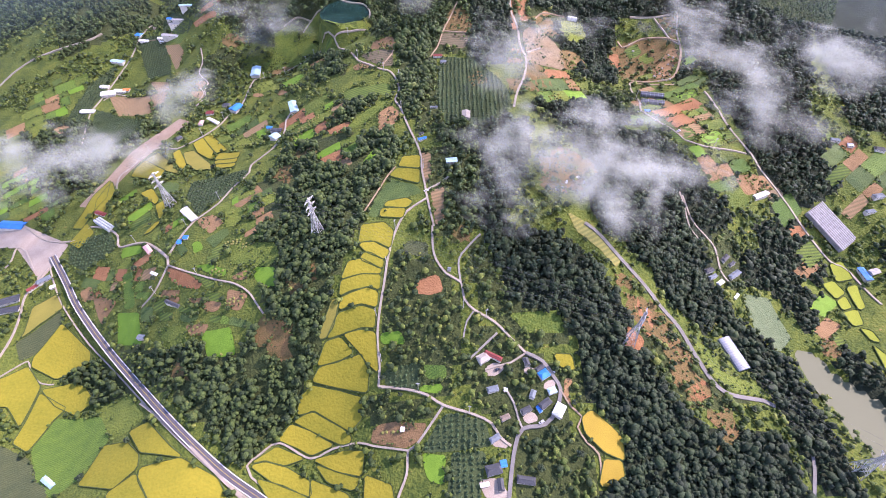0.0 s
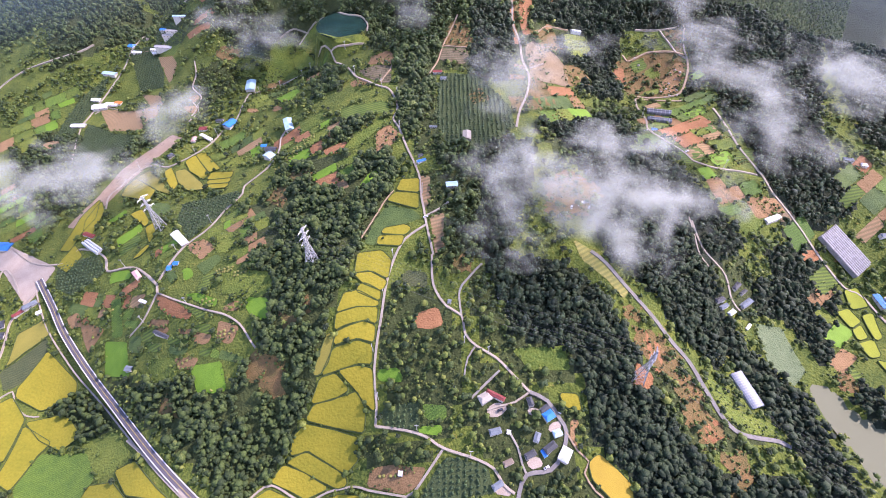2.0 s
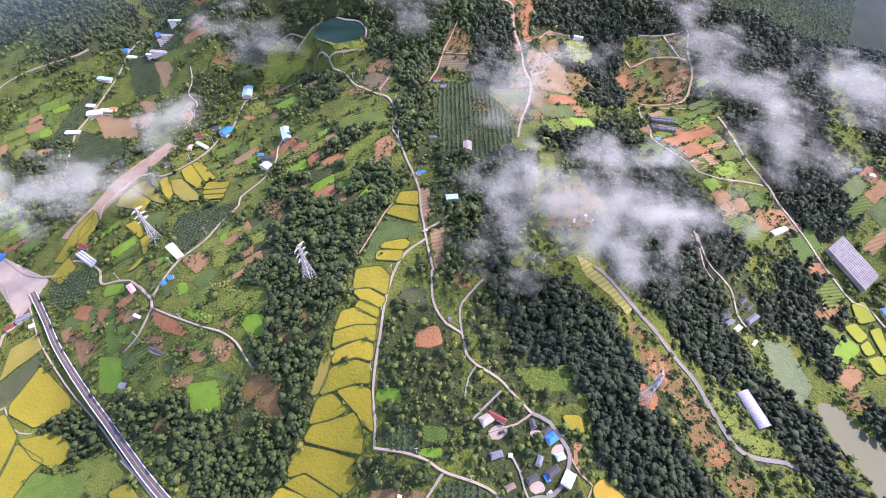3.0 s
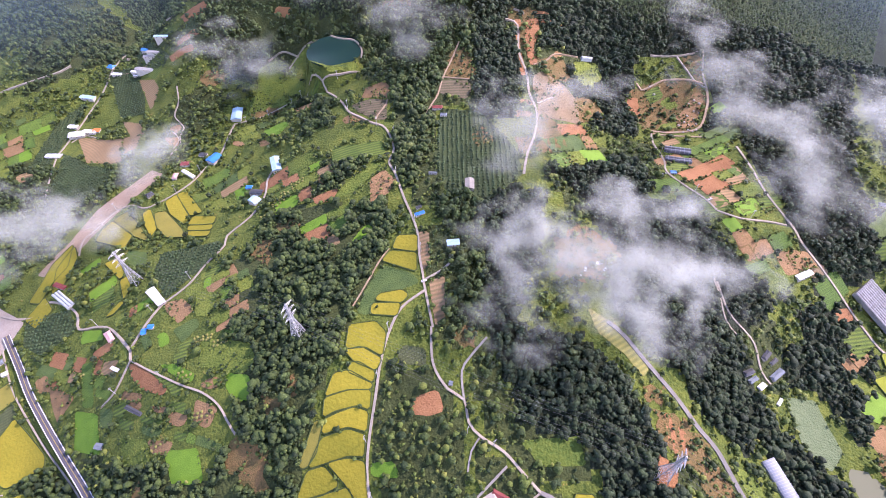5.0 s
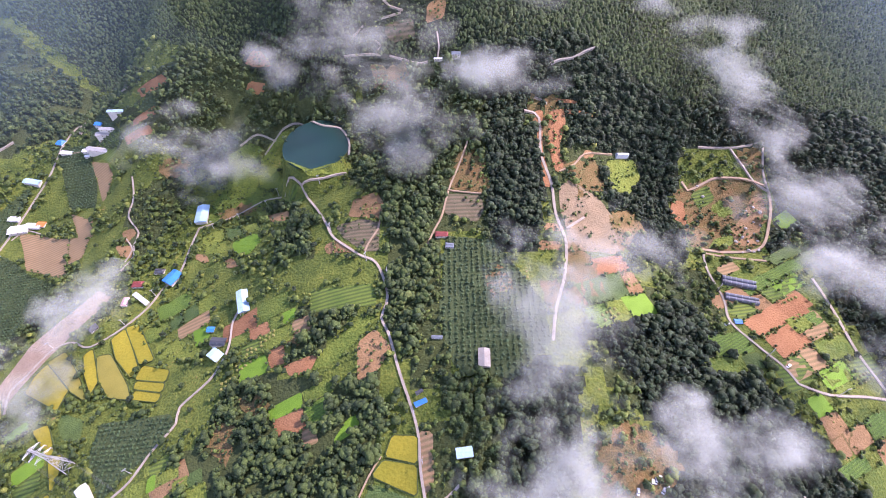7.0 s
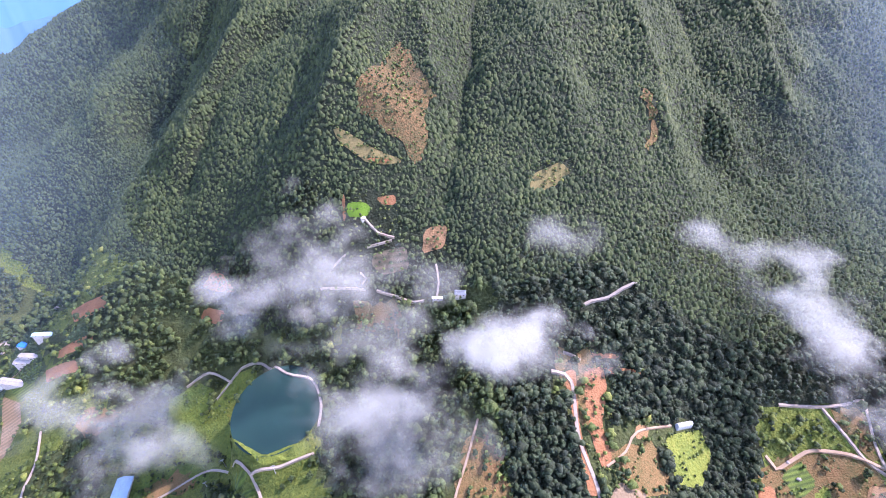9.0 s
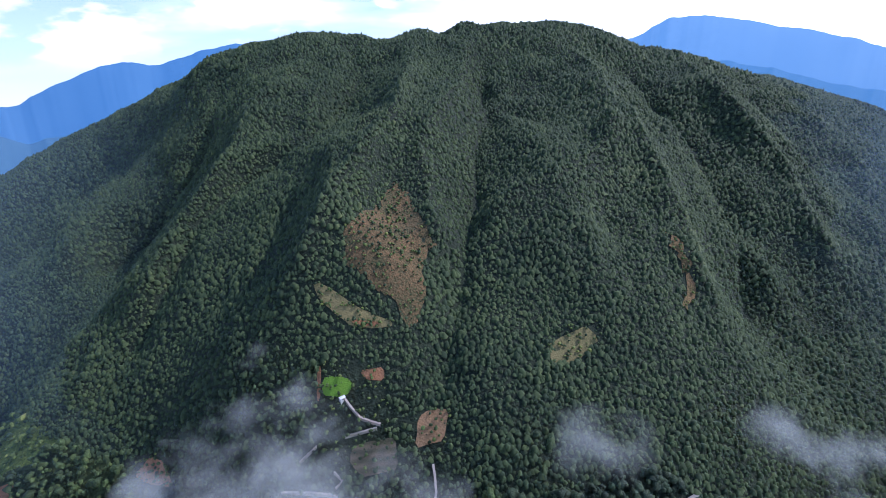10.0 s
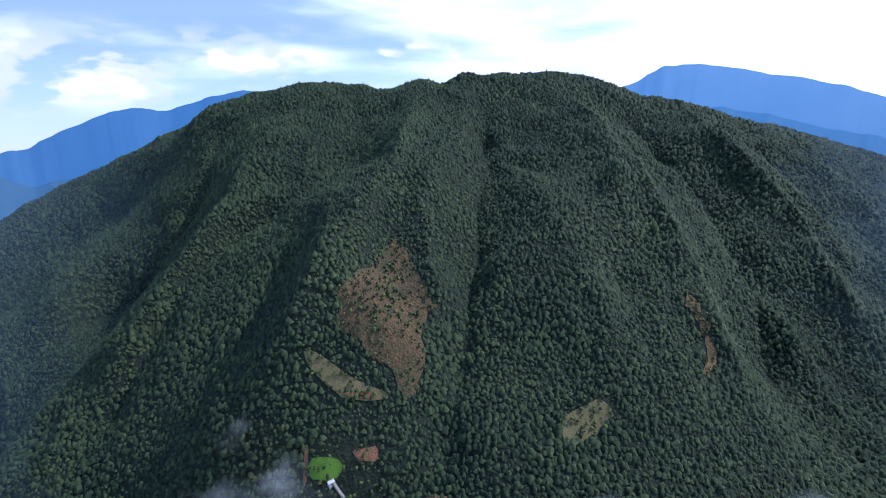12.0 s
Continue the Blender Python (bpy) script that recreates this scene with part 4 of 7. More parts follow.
field("rice_green", [(166.6, 114.6), (170.9, 115.7), (167.8, 104.7), (164.9, 103.4)])
field("rice_green", [(159.3, 108.1), (163.7, 110.5), (162.9, 105), (158.9, 103.8)])
field("rice_green", [(157.7, 102.1), (164.1, 103.8), (161.9, 96.6), (158.2, 96)])
field("rice_green", [(159.7, 95.1), (162.8, 93.6), (162.7, 88.4), (160.2, 89.3)])
field("rice_green", [(159.7, 87.1), (162, 80.1), (160.3, 71.4), (157.4, 75.8)])
field("lotus", [(117.2, 107.5), (130, 107.9), (131.8, 90.7), (124.4, 84.6), (118, 92.2)])
field("soil_red", [(-8.8, 100.3), (-1.8, 102.2), (0.4, 96.4), (-3.8, 94.9), (-10.1, 95.6)])
field("soil", [(-23.6, 52), (-22.6, 56.8), (-15.4, 57.3), (-4.8, 55.5), (-6.9, 51.7), (-11, 49)])
field("soil", [(-153.4, 118.1), (-148.8, 118.3), (-138.9, 113.8), (-145, 105.9), (-150.1, 112.5)])
field("soil", [(-80.6, 103.7), (-71.2, 100), (-73.7, 94.5), (-79.9, 96.8)])
field("soil", [(-28.9, 183.1), (-23.6, 187.4), (-18, 181.2), (-23, 171.8), (-28, 171.3)])
field("soil_red", [(-53.1, 178.1), (-46.1, 179.7), (-40.8, 181), (-43.4, 174.7), (-49.3, 174.4)])
field("grass", [(-40.8, 180.9), (-27.8, 192), (-24.3, 193.1), (-23.7, 190), (-34.3, 178.6), (-42.5, 175)])
field("vivid", [(-33.6, 154.7), (-29.8, 161.2), (-25.4, 162), (-26.8, 157.8), (-31.5, 154.6)])
field("vivid", [(-21.7, 83.4), (-14.3, 83.6), (-12.6, 79.4), (-21, 80.1)])
field("vivid", [(-6.8, 47.3), (1, 46.1), (0.2, 37.8), (-4.6, 39.6)])
field("soy", [(-6.8, 73), (1.1, 71.9), (1.1, 67.9), (-5.4, 68.4)])
field("vivid", [(-7.2, 66.9), (0.2, 66.6), (-0.7, 63.7), (-8.1, 65.2)])
field("soy_dark", [(-12.9, 115.8), (-5.4, 114.4), (-5.5, 108.8), (-12.1, 109.6), (-14.9, 112.4)])
field("soil_rows", [(-208.2, 263.1), (-199.7, 262.7), (-175.5, 254.8), (-164.9, 231.2), (-192.2, 240.9)])
field("soil_rows", [(-175.8, 255.3), (-161.9, 251.9), (-160.9, 240.9), (-166.3, 235.9)])
field("soil_red", [(-153, 303.9), (-134.6, 305.3), (-133.7, 301.5), (-149.8, 300.7)])
field("soil_red", [(-91.3, 309.7), (-82.3, 306.9), (-84.3, 304), (-93.1, 306.5)])
field("soil_rows", [(-9.4, 156.7), (-5.2, 156.5), (-4.6, 143.7), (-7.4, 140.5)])
field("soil_rows", [(-5, 137.1), (0.5, 138.8), (0.4, 123.9), (-2.6, 121.3)])
field("rows", [(-47.5, 203.2), (-25, 203.1), (-23.7, 195.2), (-45.8, 194.8)])
field("orchard", [(-117.8, 167.5), (-91, 168.4), (-87.6, 164.4), (-92.9, 156.3), (-101.7, 147.8), (-105.8, 143), (-116.2, 156.2)])
field("orchard", [(-1.2, 220.4), (15.8, 218), (29.7, 194.2), (30.5, 181.3), (18.4, 169.8), (0.9, 174.1), (-3.7, 191)])
field("orchard", [(-223.5, 272.5), (-210.5, 290.5), (-211.9, 271.3), (-214.6, 256.4), (-214.5, 239.6), (-227.1, 240.8)])
field("orchard", [(-156.8, 300.9), (-138.9, 313.9), (-136.2, 302.5), (-152.4, 306.3), (-160.2, 295.9), (-182.8, 305.4), (-192.2, 336)])
field("orchard", [(-202.1, 219.2), (-210.6, 251.2), (-197.8, 244.6), (-189.2, 237.9), (-168.5, 229), (-174.9, 203.8), (-191.2, 201.1)])
field("orchard", [(-19.8, 72.7), (-7.3, 73.9), (-7.2, 65.6), (-19.2, 68)])
field("orchard", [(1.1, 58.2), (13, 55.1), (15, 47.9), (2.7, 46.9), (-7.3, 47.4), (-3.4, 53)])
field("orchard", [(2.7, 46.9), (12.9, 46.4), (10.7, 33.1), (1, 33.4)])
field("soil", [(127.3, 156.9), (137, 159.4), (139.7, 152.5), (127.8, 151.1)])
field("earth", [(40.4, 216.9), (48.3, 212.9), (49.7, 197.4), (39.2, 193.2), (35.4, 196.5), (38.2, 203.4)])
field("earth", [(29.5, 201), (36.5, 202.2), (34.4, 193.2), (30.5, 192)])
field("earth", [(38.2, 152.9), (44.4, 156.1), (51.7, 158.8), (59.4, 153.3), (63, 148.4), (58.5, 140.9), (44.8, 136.4), (38.8, 139.2)])
field("strip", [(-180.3, 167.7), (-171.3, 182.9), (-164.7, 200.4), (-152.4, 213.3), (-144.7, 222.8), (-136.5, 218.4), (-145.8, 205.5), (-154.7, 192.9), (-162, 180.1), (-171, 165.1)])
field("yard", [(13.6, 70.7), (16.8, 72.6), (20.4, 70.8), (17.5, 68.3), (13.8, 67.9)])
field("yard", [(25.8, 70.7), (29.5, 70.7), (30.2, 68.6), (26.5, 68.1)])
field("yard", [(32.7, 66.4), (36.4, 66.9), (35.1, 63.8), (31.6, 63.8)])
field("yard", [(24.7, 56.5), (28.3, 57.6), (29.8, 54.8), (25.4, 53.7)])
field("yard", [(10.1, 38.9), (15.9, 39.5), (19.6, 34.4), (12.3, 33.8)])
field("yard", [(14.8, 50.2), (19, 49.4), (19.7, 47), (14.7, 47.9)])
field("soil", [(39.2, 67.7), (41.9, 67), (39.7, 63.9), (40.2, 58.1), (38.1, 61.3)])
field("yard", [(-234.4, 164.3), (-208, 161.7), (-180.8, 148.5), (-176.1, 146), (-180.1, 136.4), (-183.7, 128.4), (-189.4, 134.1), (-204.7, 147.8), (-225.5, 150.8)])
field("grave_rows", [(47.8, 128.4), (54.8, 123.9), (65.9, 110.2), (63.2, 107), (57.7, 114), (49.9, 120.1)])
field("soil_red", [(68, 98), (75.1, 90.8), (70.8, 82), (67.3, 89.7)])
field("soil_red", [(79.5, 65.7), (87.4, 70.3), (88.8, 64.8), (81.1, 61.3)])
field("soil_red", [(63.5, 86.2), (68.7, 81.8), (65.8, 73.8), (60.6, 77.2)])
field("grass", [(88, 84.6), (95, 81.6), (96.3, 73.5), (107.9, 70.6), (110.6, 65.6), (97.6, 66.6), (90.4, 72.7)])
field("grass", [(22.3, 88.2), (39.9, 89.4), (40.9, 81.7), (27.6, 81.5)])
field("sand", [(139, 152), (147.3, 156.2), (150.5, 153.4), (141.1, 149.7)])
field("vivid", [(-34.5, 318.1), (-28, 318.3), (-25.4, 316.5), (-28, 314.7), (-33.9, 314.9)])
field("soil_red", [(-24.5, 319.6), (-17.6, 320.4), (-17.6, 317.6), (-22.6, 317.9)])
field("soil_red", [(-35.9, 320.5), (-34.7, 320.3), (-34.5, 314.1), (-35.4, 314.6)])
field("rows_soil", [(-24.4, 306.8), (-14.2, 307.5), (-13, 301.7), (-22.6, 301.5), (-26.3, 304.4)])
field("soil_red", [(-88.3, 318.2), (-83.2, 316), (-78.2, 310.4), (-86.8, 312.7), (-93.1, 315.6)])
field("soil_red", [(-151, 317.6), (-131.3, 317.3), (-132, 312), (-146.1, 311.7)])
field("soil", [(-8.3, 310.8), (-4.2, 312.6), (-0.1, 311.9), (-1.4, 305.7), (-8.7, 305.1)])
field("earth", [(-31.3, 297.3), (-13, 293.3), (-16.4, 286.6), (-29.3, 289.1)])
field("earth", [(32.4, 277.4), (36, 277), (35.1, 266.3), (31.9, 268.8)])
field("earth", [(37.3, 276.7), (42.8, 275.4), (39.8, 253.1), (36.3, 258.1)])
field("soil_red", [(42.1, 276), (51.6, 276.3), (50.5, 275), (42.7, 274.5)])
field("grass_dry", [(28, 326.3), (39.2, 330.8), (42.7, 327.5), (35.7, 322.1), (28, 319.3)])
field("soil_red", [(-156.9, 299.8), (-139.2, 297.6), (-136.9, 293.8), (-153.2, 294.3)])
field("soil", [(125.5, 154.8), (140.7, 159.5), (145.5, 154.7), (129.1, 148.5)])
field("soil_red", [(149.7, 140.8), (158.7, 142.3), (157.4, 137.5), (150, 136.3)])
field("earth", [(66, 98.8), (74.1, 95.8), (78.6, 91.3), (80.3, 85.4), (70.8, 82), (66.9, 87.6), (63.5, 91.3)])
field("earth", [(74.1, 82.4), (82.7, 85.8), (85.1, 76), (85.5, 68.2), (77.5, 65.5), (75.1, 74.7)])
field("earth", [(78.5, 65.6), (88.5, 70.5), (88.5, 63.8), (82.5, 59.6), (78.1, 61.1)])
field("earth", [(84.2, 58.9), (93.3, 61.4), (94.1, 54.2), (87.5, 47.2), (83.3, 45.5), (86.6, 52.1)])
field("earth", [(63, 105.9), (69.3, 104.6), (69.4, 99.3), (62.9, 99.5)])
field("earth", [(-65.4, 91.7), (-56.6, 89.6), (-52.1, 85.1), (-52.9, 77.4), (-60.2, 79.4), (-65.8, 84.8)])
field("earth", [(-48.9, 106.9), (-45.5, 105.2), (-43.8, 99.8), (-46.9, 100.1)])
field("earth", [(-58.3, 104.1), (-51.2, 100.7), (-48.6, 96.5), (-53.9, 96.3)])
field("earth", [(-74.8, 163), (-69.9, 164.2), (-64.3, 158), (-64.4, 150.7), (-70.9, 153.2)])
field("earth", [(-67.2, 169.8), (-58.9, 170.4), (-54, 165.8), (-59.5, 162.9)])
field("earth", [(11.3, 206.3), (19.3, 208.3), (20.6, 198.5), (12.7, 196.4)])
field("earth", [(58.9, 233.6), (73.6, 240.5), (74.9, 225.9), (60.4, 217.6)])
field("earth", [(108.8, 163), (118, 160.3), (119.9, 153.8), (109.9, 154.6)])
field("earth", [(141.9, 93.4), (147.4, 88.2), (147, 80.8), (140.6, 83.5)])
field("earth", [(-132.8, 281), (-119.5, 283.4), (-116.6, 277.8), (-129, 274.1)])
field("earth", [(-53.6, 187.6), (-48.6, 188.7), (-46.8, 184.1), (-50.7, 182.8)])
field("earth", [(-101.5, 82.6), (-92.8, 78.9), (-90.1, 72.9), (-98.2, 76)])
field("earth", [(3.3, 118.9), (9.7, 121.4), (10.6, 115.3), (4.3, 114.2)])
field("earth", [(43.4, 251.7), (57.5, 256), (61.2, 245.8), (47.4, 236.4)])
field("grass", [(-88.8, 279.8), (-83, 288.5), (-75.4, 290.9), (-71.6, 290.3), (-79.1, 286.1), (-80.6, 281.2), (-66.2, 260), (-53.9, 253.7), (-42.4, 258.9), (-41.8, 257.6), (-44.6, 254.5), (-54.1, 251.8), (-73.2, 264.5), (-86.1, 271.9)], lift=0.2)
field("grass", [(-102.4, 286), (-92.7, 290.7), (-85.4, 288.1), (-88.3, 284.2), (-88, 272.7), (-77, 264.9), (-80.8, 259.2), (-101.8, 253.2), (-107.3, 254.3), (-107.4, 262), (-102, 275.1)])
field("earth", [(-104.2, 258.9), (-93.6, 264.4), (-83.5, 260), (-85.7, 256.9), (-98.8, 253.5)], lift=0.24)
field("vivid", [(-89, 238.4), (-78, 238.8), (-73.2, 232.8), (-78, 227), (-87.5, 232.5)])
field("leaf", [(-97, 249), (-89.2, 247.6), (-84.4, 240.4), (-91.8, 241)])
field("grass", [(-105.4, 245.7), (-98.1, 249.1), (-93.7, 241.3), (-90.6, 233.1), (-100.6, 234.7), (-104.4, 240.7)])
field("soil", [(-105.6, 236.1), (-100.4, 234.3), (-97.1, 230.3), (-99.9, 230.2), (-105.1, 233.4)])
field("grass", [(-87.5, 246.5), (-80.9, 247), (-76.5, 240.4), (-82.1, 240.3)])
field("soil", [(-89.7, 229.1), (-85.6, 228.6), (-81.4, 222.9), (-87.2, 224)])
field("rows", [(-72.1, 258.6), (-59.7, 251.9), (-56.6, 246.9), (-60.9, 246.1)])
field("soil", [(-76, 248.9), (-64.3, 245), (-62.9, 238.5), (-72.3, 242.2)])
field("soil", [(-36.9, 231.4), (-35.9, 240.3), (-27.3, 242.2), (-24, 236.1), (-24.3, 228.1), (-32.4, 230.1)])
field("rows_soil", [(-41.4, 228), (-32.3, 229.2), (-24.7, 227.1), (-24.3, 215.2), (-29.6, 215.4), (-37.6, 221.8)])
field("soil", [(-44.9, 220.3), (-40.1, 221.8), (-37, 219.7), (-31.9, 215.5), (-43.2, 216.6)])
field("orchard", [(-204.5, 310.6), (-180.7, 306.5), (-178.5, 296.5), (-171.1, 282.3), (-167, 270.2), (-185.5, 274.1)])
field("soil_rows", [(-181.2, 298.2), (-166.7, 292), (-161.1, 283.8), (-162.4, 272.3), (-164.1, 271.7), (-173.3, 287.3)])
field("rows", [(-180.6, 312.8), (-161.1, 305.2), (-160.9, 296.5), (-165.6, 291.6), (-177.2, 299.6)])
field("soil_rows", [(-183.7, 271.5), (-165.6, 262.1), (-160.3, 251.4), (-167.4, 250.7)])
field("soil", [(-143.5, 249.5), (-138.5, 250.9), (-135.5, 247.8), (-138.9, 243.4)])
field("soil", [(-144.2, 242.9), (-135.5, 241.9), (-134.2, 236.1), (-139.8, 237.2)])
field("earth", [(0.5, 242.2), (5.8, 255.1), (9.3, 256), (16, 241.6), (13.2, 237), (0.1, 239.3)])
field("rows_soil", [(-0.8, 237.1), (11.5, 236.2), (12.7, 230.9), (9.9, 225.2), (-1.7, 229.1)])
field("soil_red", [(33.4, 271), (37.2, 271.9), (35.9, 257), (37.1, 248.6), (38.2, 240.3), (35.1, 239.8), (35, 250.1), (34.1, 262.2)], lift=0.18)
field("soil_red", [(39.7, 271.9), (45.9, 272.7), (46.1, 267.4), (42.6, 257.6), (43.8, 249.1), (40.4, 246.2), (38.8, 253.8), (38.8, 262.5)], lift=0.18)
field("soil_red", [(45.9, 272.7), (58, 273.3), (57.8, 272.1), (46.6, 270.9)])
field("sand", [(40.4, 239.5), (44.5, 244), (49.4, 242), (56.1, 239.1), (60, 233.3), (63.2, 229.1), (62.2, 219.7), (58.4, 214.9), (40.1, 213.5), (41, 221.8), (39.8, 230.6)])
field("soil", [(32.8, 224.3), (39.8, 223.6), (40.1, 221.4), (32.9, 220.5)])
field("soil", [(30.8, 217.4), (38.5, 216.7), (38.2, 213.5), (30.1, 213.5)])
field("grass", [(62.7, 258.1), (75.7, 262.8), (78.8, 256.9), (70.9, 246.3), (62.3, 245.8)])
field("soil", [(53.5, 259.3), (57.7, 259.4), (55.8, 255.5), (51.7, 255.5)])
field("earth", [(92.5, 252.7), (97.7, 257), (111.1, 258), (121.9, 254.9), (127.4, 248.3), (125.3, 239.9), (117.6, 226.5), (108.1, 224.8), (95.9, 226.9), (93.4, 232.2), (92.4, 237.6)], lift=0.13)
field("soil_red", [(91.6, 250), (96.6, 250.2), (96, 241.3), (95.3, 237.7), (91.7, 240.2), (89.6, 244.5)], lift=0.26)
field("soil", [(121.9, 248.4), (126.9, 246.3), (117.7, 227.4), (110.2, 227.2), (111.1, 236), (116.7, 240.6)], lift=0.26)
field("earth", [(118.6, 267.3), (128.5, 268.6), (128.4, 262.5), (127.6, 253.5), (124.7, 255.8), (122.6, 261.8)])
field("grass", [(111.3, 233.3), (109.2, 228.1), (99.6, 227.2), (104, 232.1)], lift=0.28)
field("soil_red", [(-113.3, 119.9), (-108.1, 119.1), (-92.7, 108.6), (-93.9, 106.5), (-103.4, 109.7), (-110.3, 114.7)], lift=0.2)
field("rows", [(-105.7, 117.6), (-99.9, 115.8), (-86, 106.7), (-89.4, 105.3), (-92.8, 108.8)], lift=0.2)
field("vivid", [(-99.1, 117.3), (-92.5, 116.7), (-82.4, 111.5), (-83.4, 108.9), (-89.7, 111.4)], lift=0.2)
field("grass", [(-85, 124.7), (-64.5, 119.8), (-60.9, 113.2), (-64.7, 109.4), (-81.8, 113.7)], lift=0.2)
field("vivid", [(-143.6, 138), (-133.6, 136.7), (-130.6, 132.5), (-143.1, 132.9)], lift=0.2)
field("grass", [(-125.8, 131.2), (-120.3, 131.4), (-114.4, 122.6), (-115.6, 120.8), (-122.7, 125.3)], lift=0.2)
field("leaf", [(-111.3, 129), (-108.2, 129.6), (-104.2, 125.1), (-106.9, 123.1)], lift=0.2)
field("soil", [(-105.7, 141.4), (-98.1, 142.3), (-91.1, 136.8), (-96.1, 131.8), (-104.2, 138.4)], lift=0.2)
field("grass", [(-93, 144.6), (-81.9, 141.3), (-84.2, 132.4), (-90.3, 133.9)], lift=0.2)
field("leaf", [(-98.1, 129.9), (-89.3, 133.1), (-86.5, 129.8), (-92.3, 123.8)], lift=0.2)
field("soy", [(-139.2, 125.2), (-133.5, 124.9), (-127.7, 109.1), (-133.4, 109.5)], lift=0.2)
field("soil", [(-161.6, 122.5), (-156.2, 124), (-151.9, 117.7), (-158.8, 117.6)], lift=0.2)
field("vivid", [(-137.2, 109.2), (-124.4, 106.1), (-118.8, 92.6), (-133.1, 95.8)], lift=0.2)
field("leaf", [(-123.4, 107.9), (-115.8, 105.7), (-115.5, 100), (-121.9, 101.3)], lift=0.2)
field("soil", [(-98.7, 104.2), (-91.1, 102.6), (-90.6, 100.2), (-97.5, 102.5)], lift=0.2)
field("soil", [(-109.8, 107.2), (-102.3, 105.7), (-103, 103.4), (-108.8, 105.5)], lift=0.2)
field("rows", [(-101.3, 102), (-91.4, 98.8), (-92.3, 97.2), (-102.1, 100)], lift=0.2)
field("leaf", [(-100.9, 98.5), (-90.8, 96.3), (-92.7, 93.8), (-99, 95.5)], lift=0.2)
field("soil", [(-90.4, 101.6), (-81.8, 98.9), (-83.5, 95.9), (-89.4, 97.4)], lift=0.2)
field("soil", [(-97, 93.9), (-85.8, 92.1), (-87.8, 88.6), (-94.2, 89.7)], lift=0.2)
field("vivid", [(-71.2, 110.6), (-62.3, 108.9), (-59, 101.2), (-65.2, 100.9), (-70.2, 106)], lift=0.2)
field("grass_dry", [(-60.3, 92.8), (-54.4, 93), (-54.2, 90.3), (-58.9, 89.7)], lift=0.2)
field("vivid", [(-89.3, 89.8), (-76.6, 89.6), (-73.1, 80.6), (-83.7, 79.9)], lift=0.2)
field("grass", [(-111.1, 96.6), (-97.1, 94.1), (-93.2, 85.8), (-105.5, 87.5)], lift=0.2)
field("vivid", [(-104.1, 128.9), (-100.5, 129.5), (-97.3, 125), (-101, 123.2)], lift=0.2)
field("grass", [(-79.8, 111), (-71.7, 110.6), (-69.8, 107), (-77.8, 107.3)], lift=0.2)
field("soil", [(-80.3, 107.8), (-75, 110.1), (-71.1, 107.9), (-75.1, 105.7)], lift=0.2)
field("grass_dry", [(-39.4, 338.1), (-36.4, 337.5), (-26.5, 332), (-15.8, 329.5), (-16.1, 328.4), (-27.4, 327.7), (-33.1, 331.1), (-38, 334.9)], lift=0.3)
field("soil_red", [(-27.6, 329.2), (-20.3, 329.5), (-19.6, 328.4), (-26.7, 328.1)], lift=0.45)
field("earth", [(76.6, 370.5), (78.7, 366.8), (80.3, 355.8), (78.7, 346.9), (73.1, 339.9), (72.8, 342.9), (77.5, 351.7), (76.5, 359.2)], lift=0.3)
field("felled", [(-18.7, 376.9), (-13.3, 370.4), (-6.4, 355), (-3.8, 352.1), (-7.7, 346.7), (-6.8, 336), (-9.9, 330), (-16.1, 333.7), (-21.7, 337), (-29.7, 341.1), (-31.8, 350.4), (-26.7, 359.3)], lift=0.3)

PLOT_KINDS = ("soy", "vivid", "grass", "soil", "soil_red", "leaf", "rows", "grass", "soy", "soil_rows", "rows", "vivid", "soil", "leaf", "skip", "grass")
FIXED = list(KEEP_OUT)
BOXES = np.array([(*k.min(0), *k.max(0)) for k in FIXED])
BUSHY = []


def patchwork(cell, turn, corners):
    """Small plots of mixed crops within an outline, each cut from a wobbling grid."""
    poly = np.array(corners)
    rng = np.random.default_rng(int(abs(poly.sum() * 10)))
    c, s = math.cos(radians(turn)), math.sin(radians(turn))
    mid = poly.mean(0)
    local = (poly - mid) @ np.array([[c, -s], [s, c]])
    lo, hi = local.min(0), local.max(0)
    BUSHY.append(poly)
    v = lo[1]
    while v < hi[1]:
        deep = cell * rng.uniform(0.5, 1.1)
        u = lo[0] + rng.uniform(-cell, 0)
        while u < hi[0]:
            long = cell * rng.uniform(0.6, 1.9)
            q = np.array([(u + 0.15, v + 0.15), (u + long - 0.15, v + 0.15), (u + long - 0.15, v + deep - 0.15), (u + 0.15, v + deep - 0.15)]) + rng.normal(0, 0.3, (4, 2))
            w = q @ np.array([[c, s], [-s, c]]) + mid
            kind = PLOT_KINDS[rng.integers(len(PLOT_KINDS))]
            centre = w.mean(0)
            test = np.vstack([w, centre])
            trial = np.vstack([centre + (w - centre) * 0.7, centre])
            lo2, hi2 = w.min(0), w.max(0)
            nearby = [FIXED[i] for i in np.where((BOXES[:, 0] < hi2[0]) & (BOXES[:, 2] > lo2[0]) & (BOXES[:, 1] < hi2[1]) & (BOXES[:, 3] > lo2[1]))[0]]
            if kind != "skip" and inside(test[:, 0], test[:, 1], poly).sum() >= 3 and not any(inside(trial[:, 0], trial[:, 1], k).any() for k in nearby):
                line = rounded(w, 1.5, 0.5)
                draped("crop_plot", line, 0.13 + 0.03 * rng.random(), FIELD_MATS[kind], 3.0, kind="structure", label=FIELD_LABELS[kind])
                KEEP_OUT.append(line)
                HEDGED.append(line)
            u += long
        v += deep


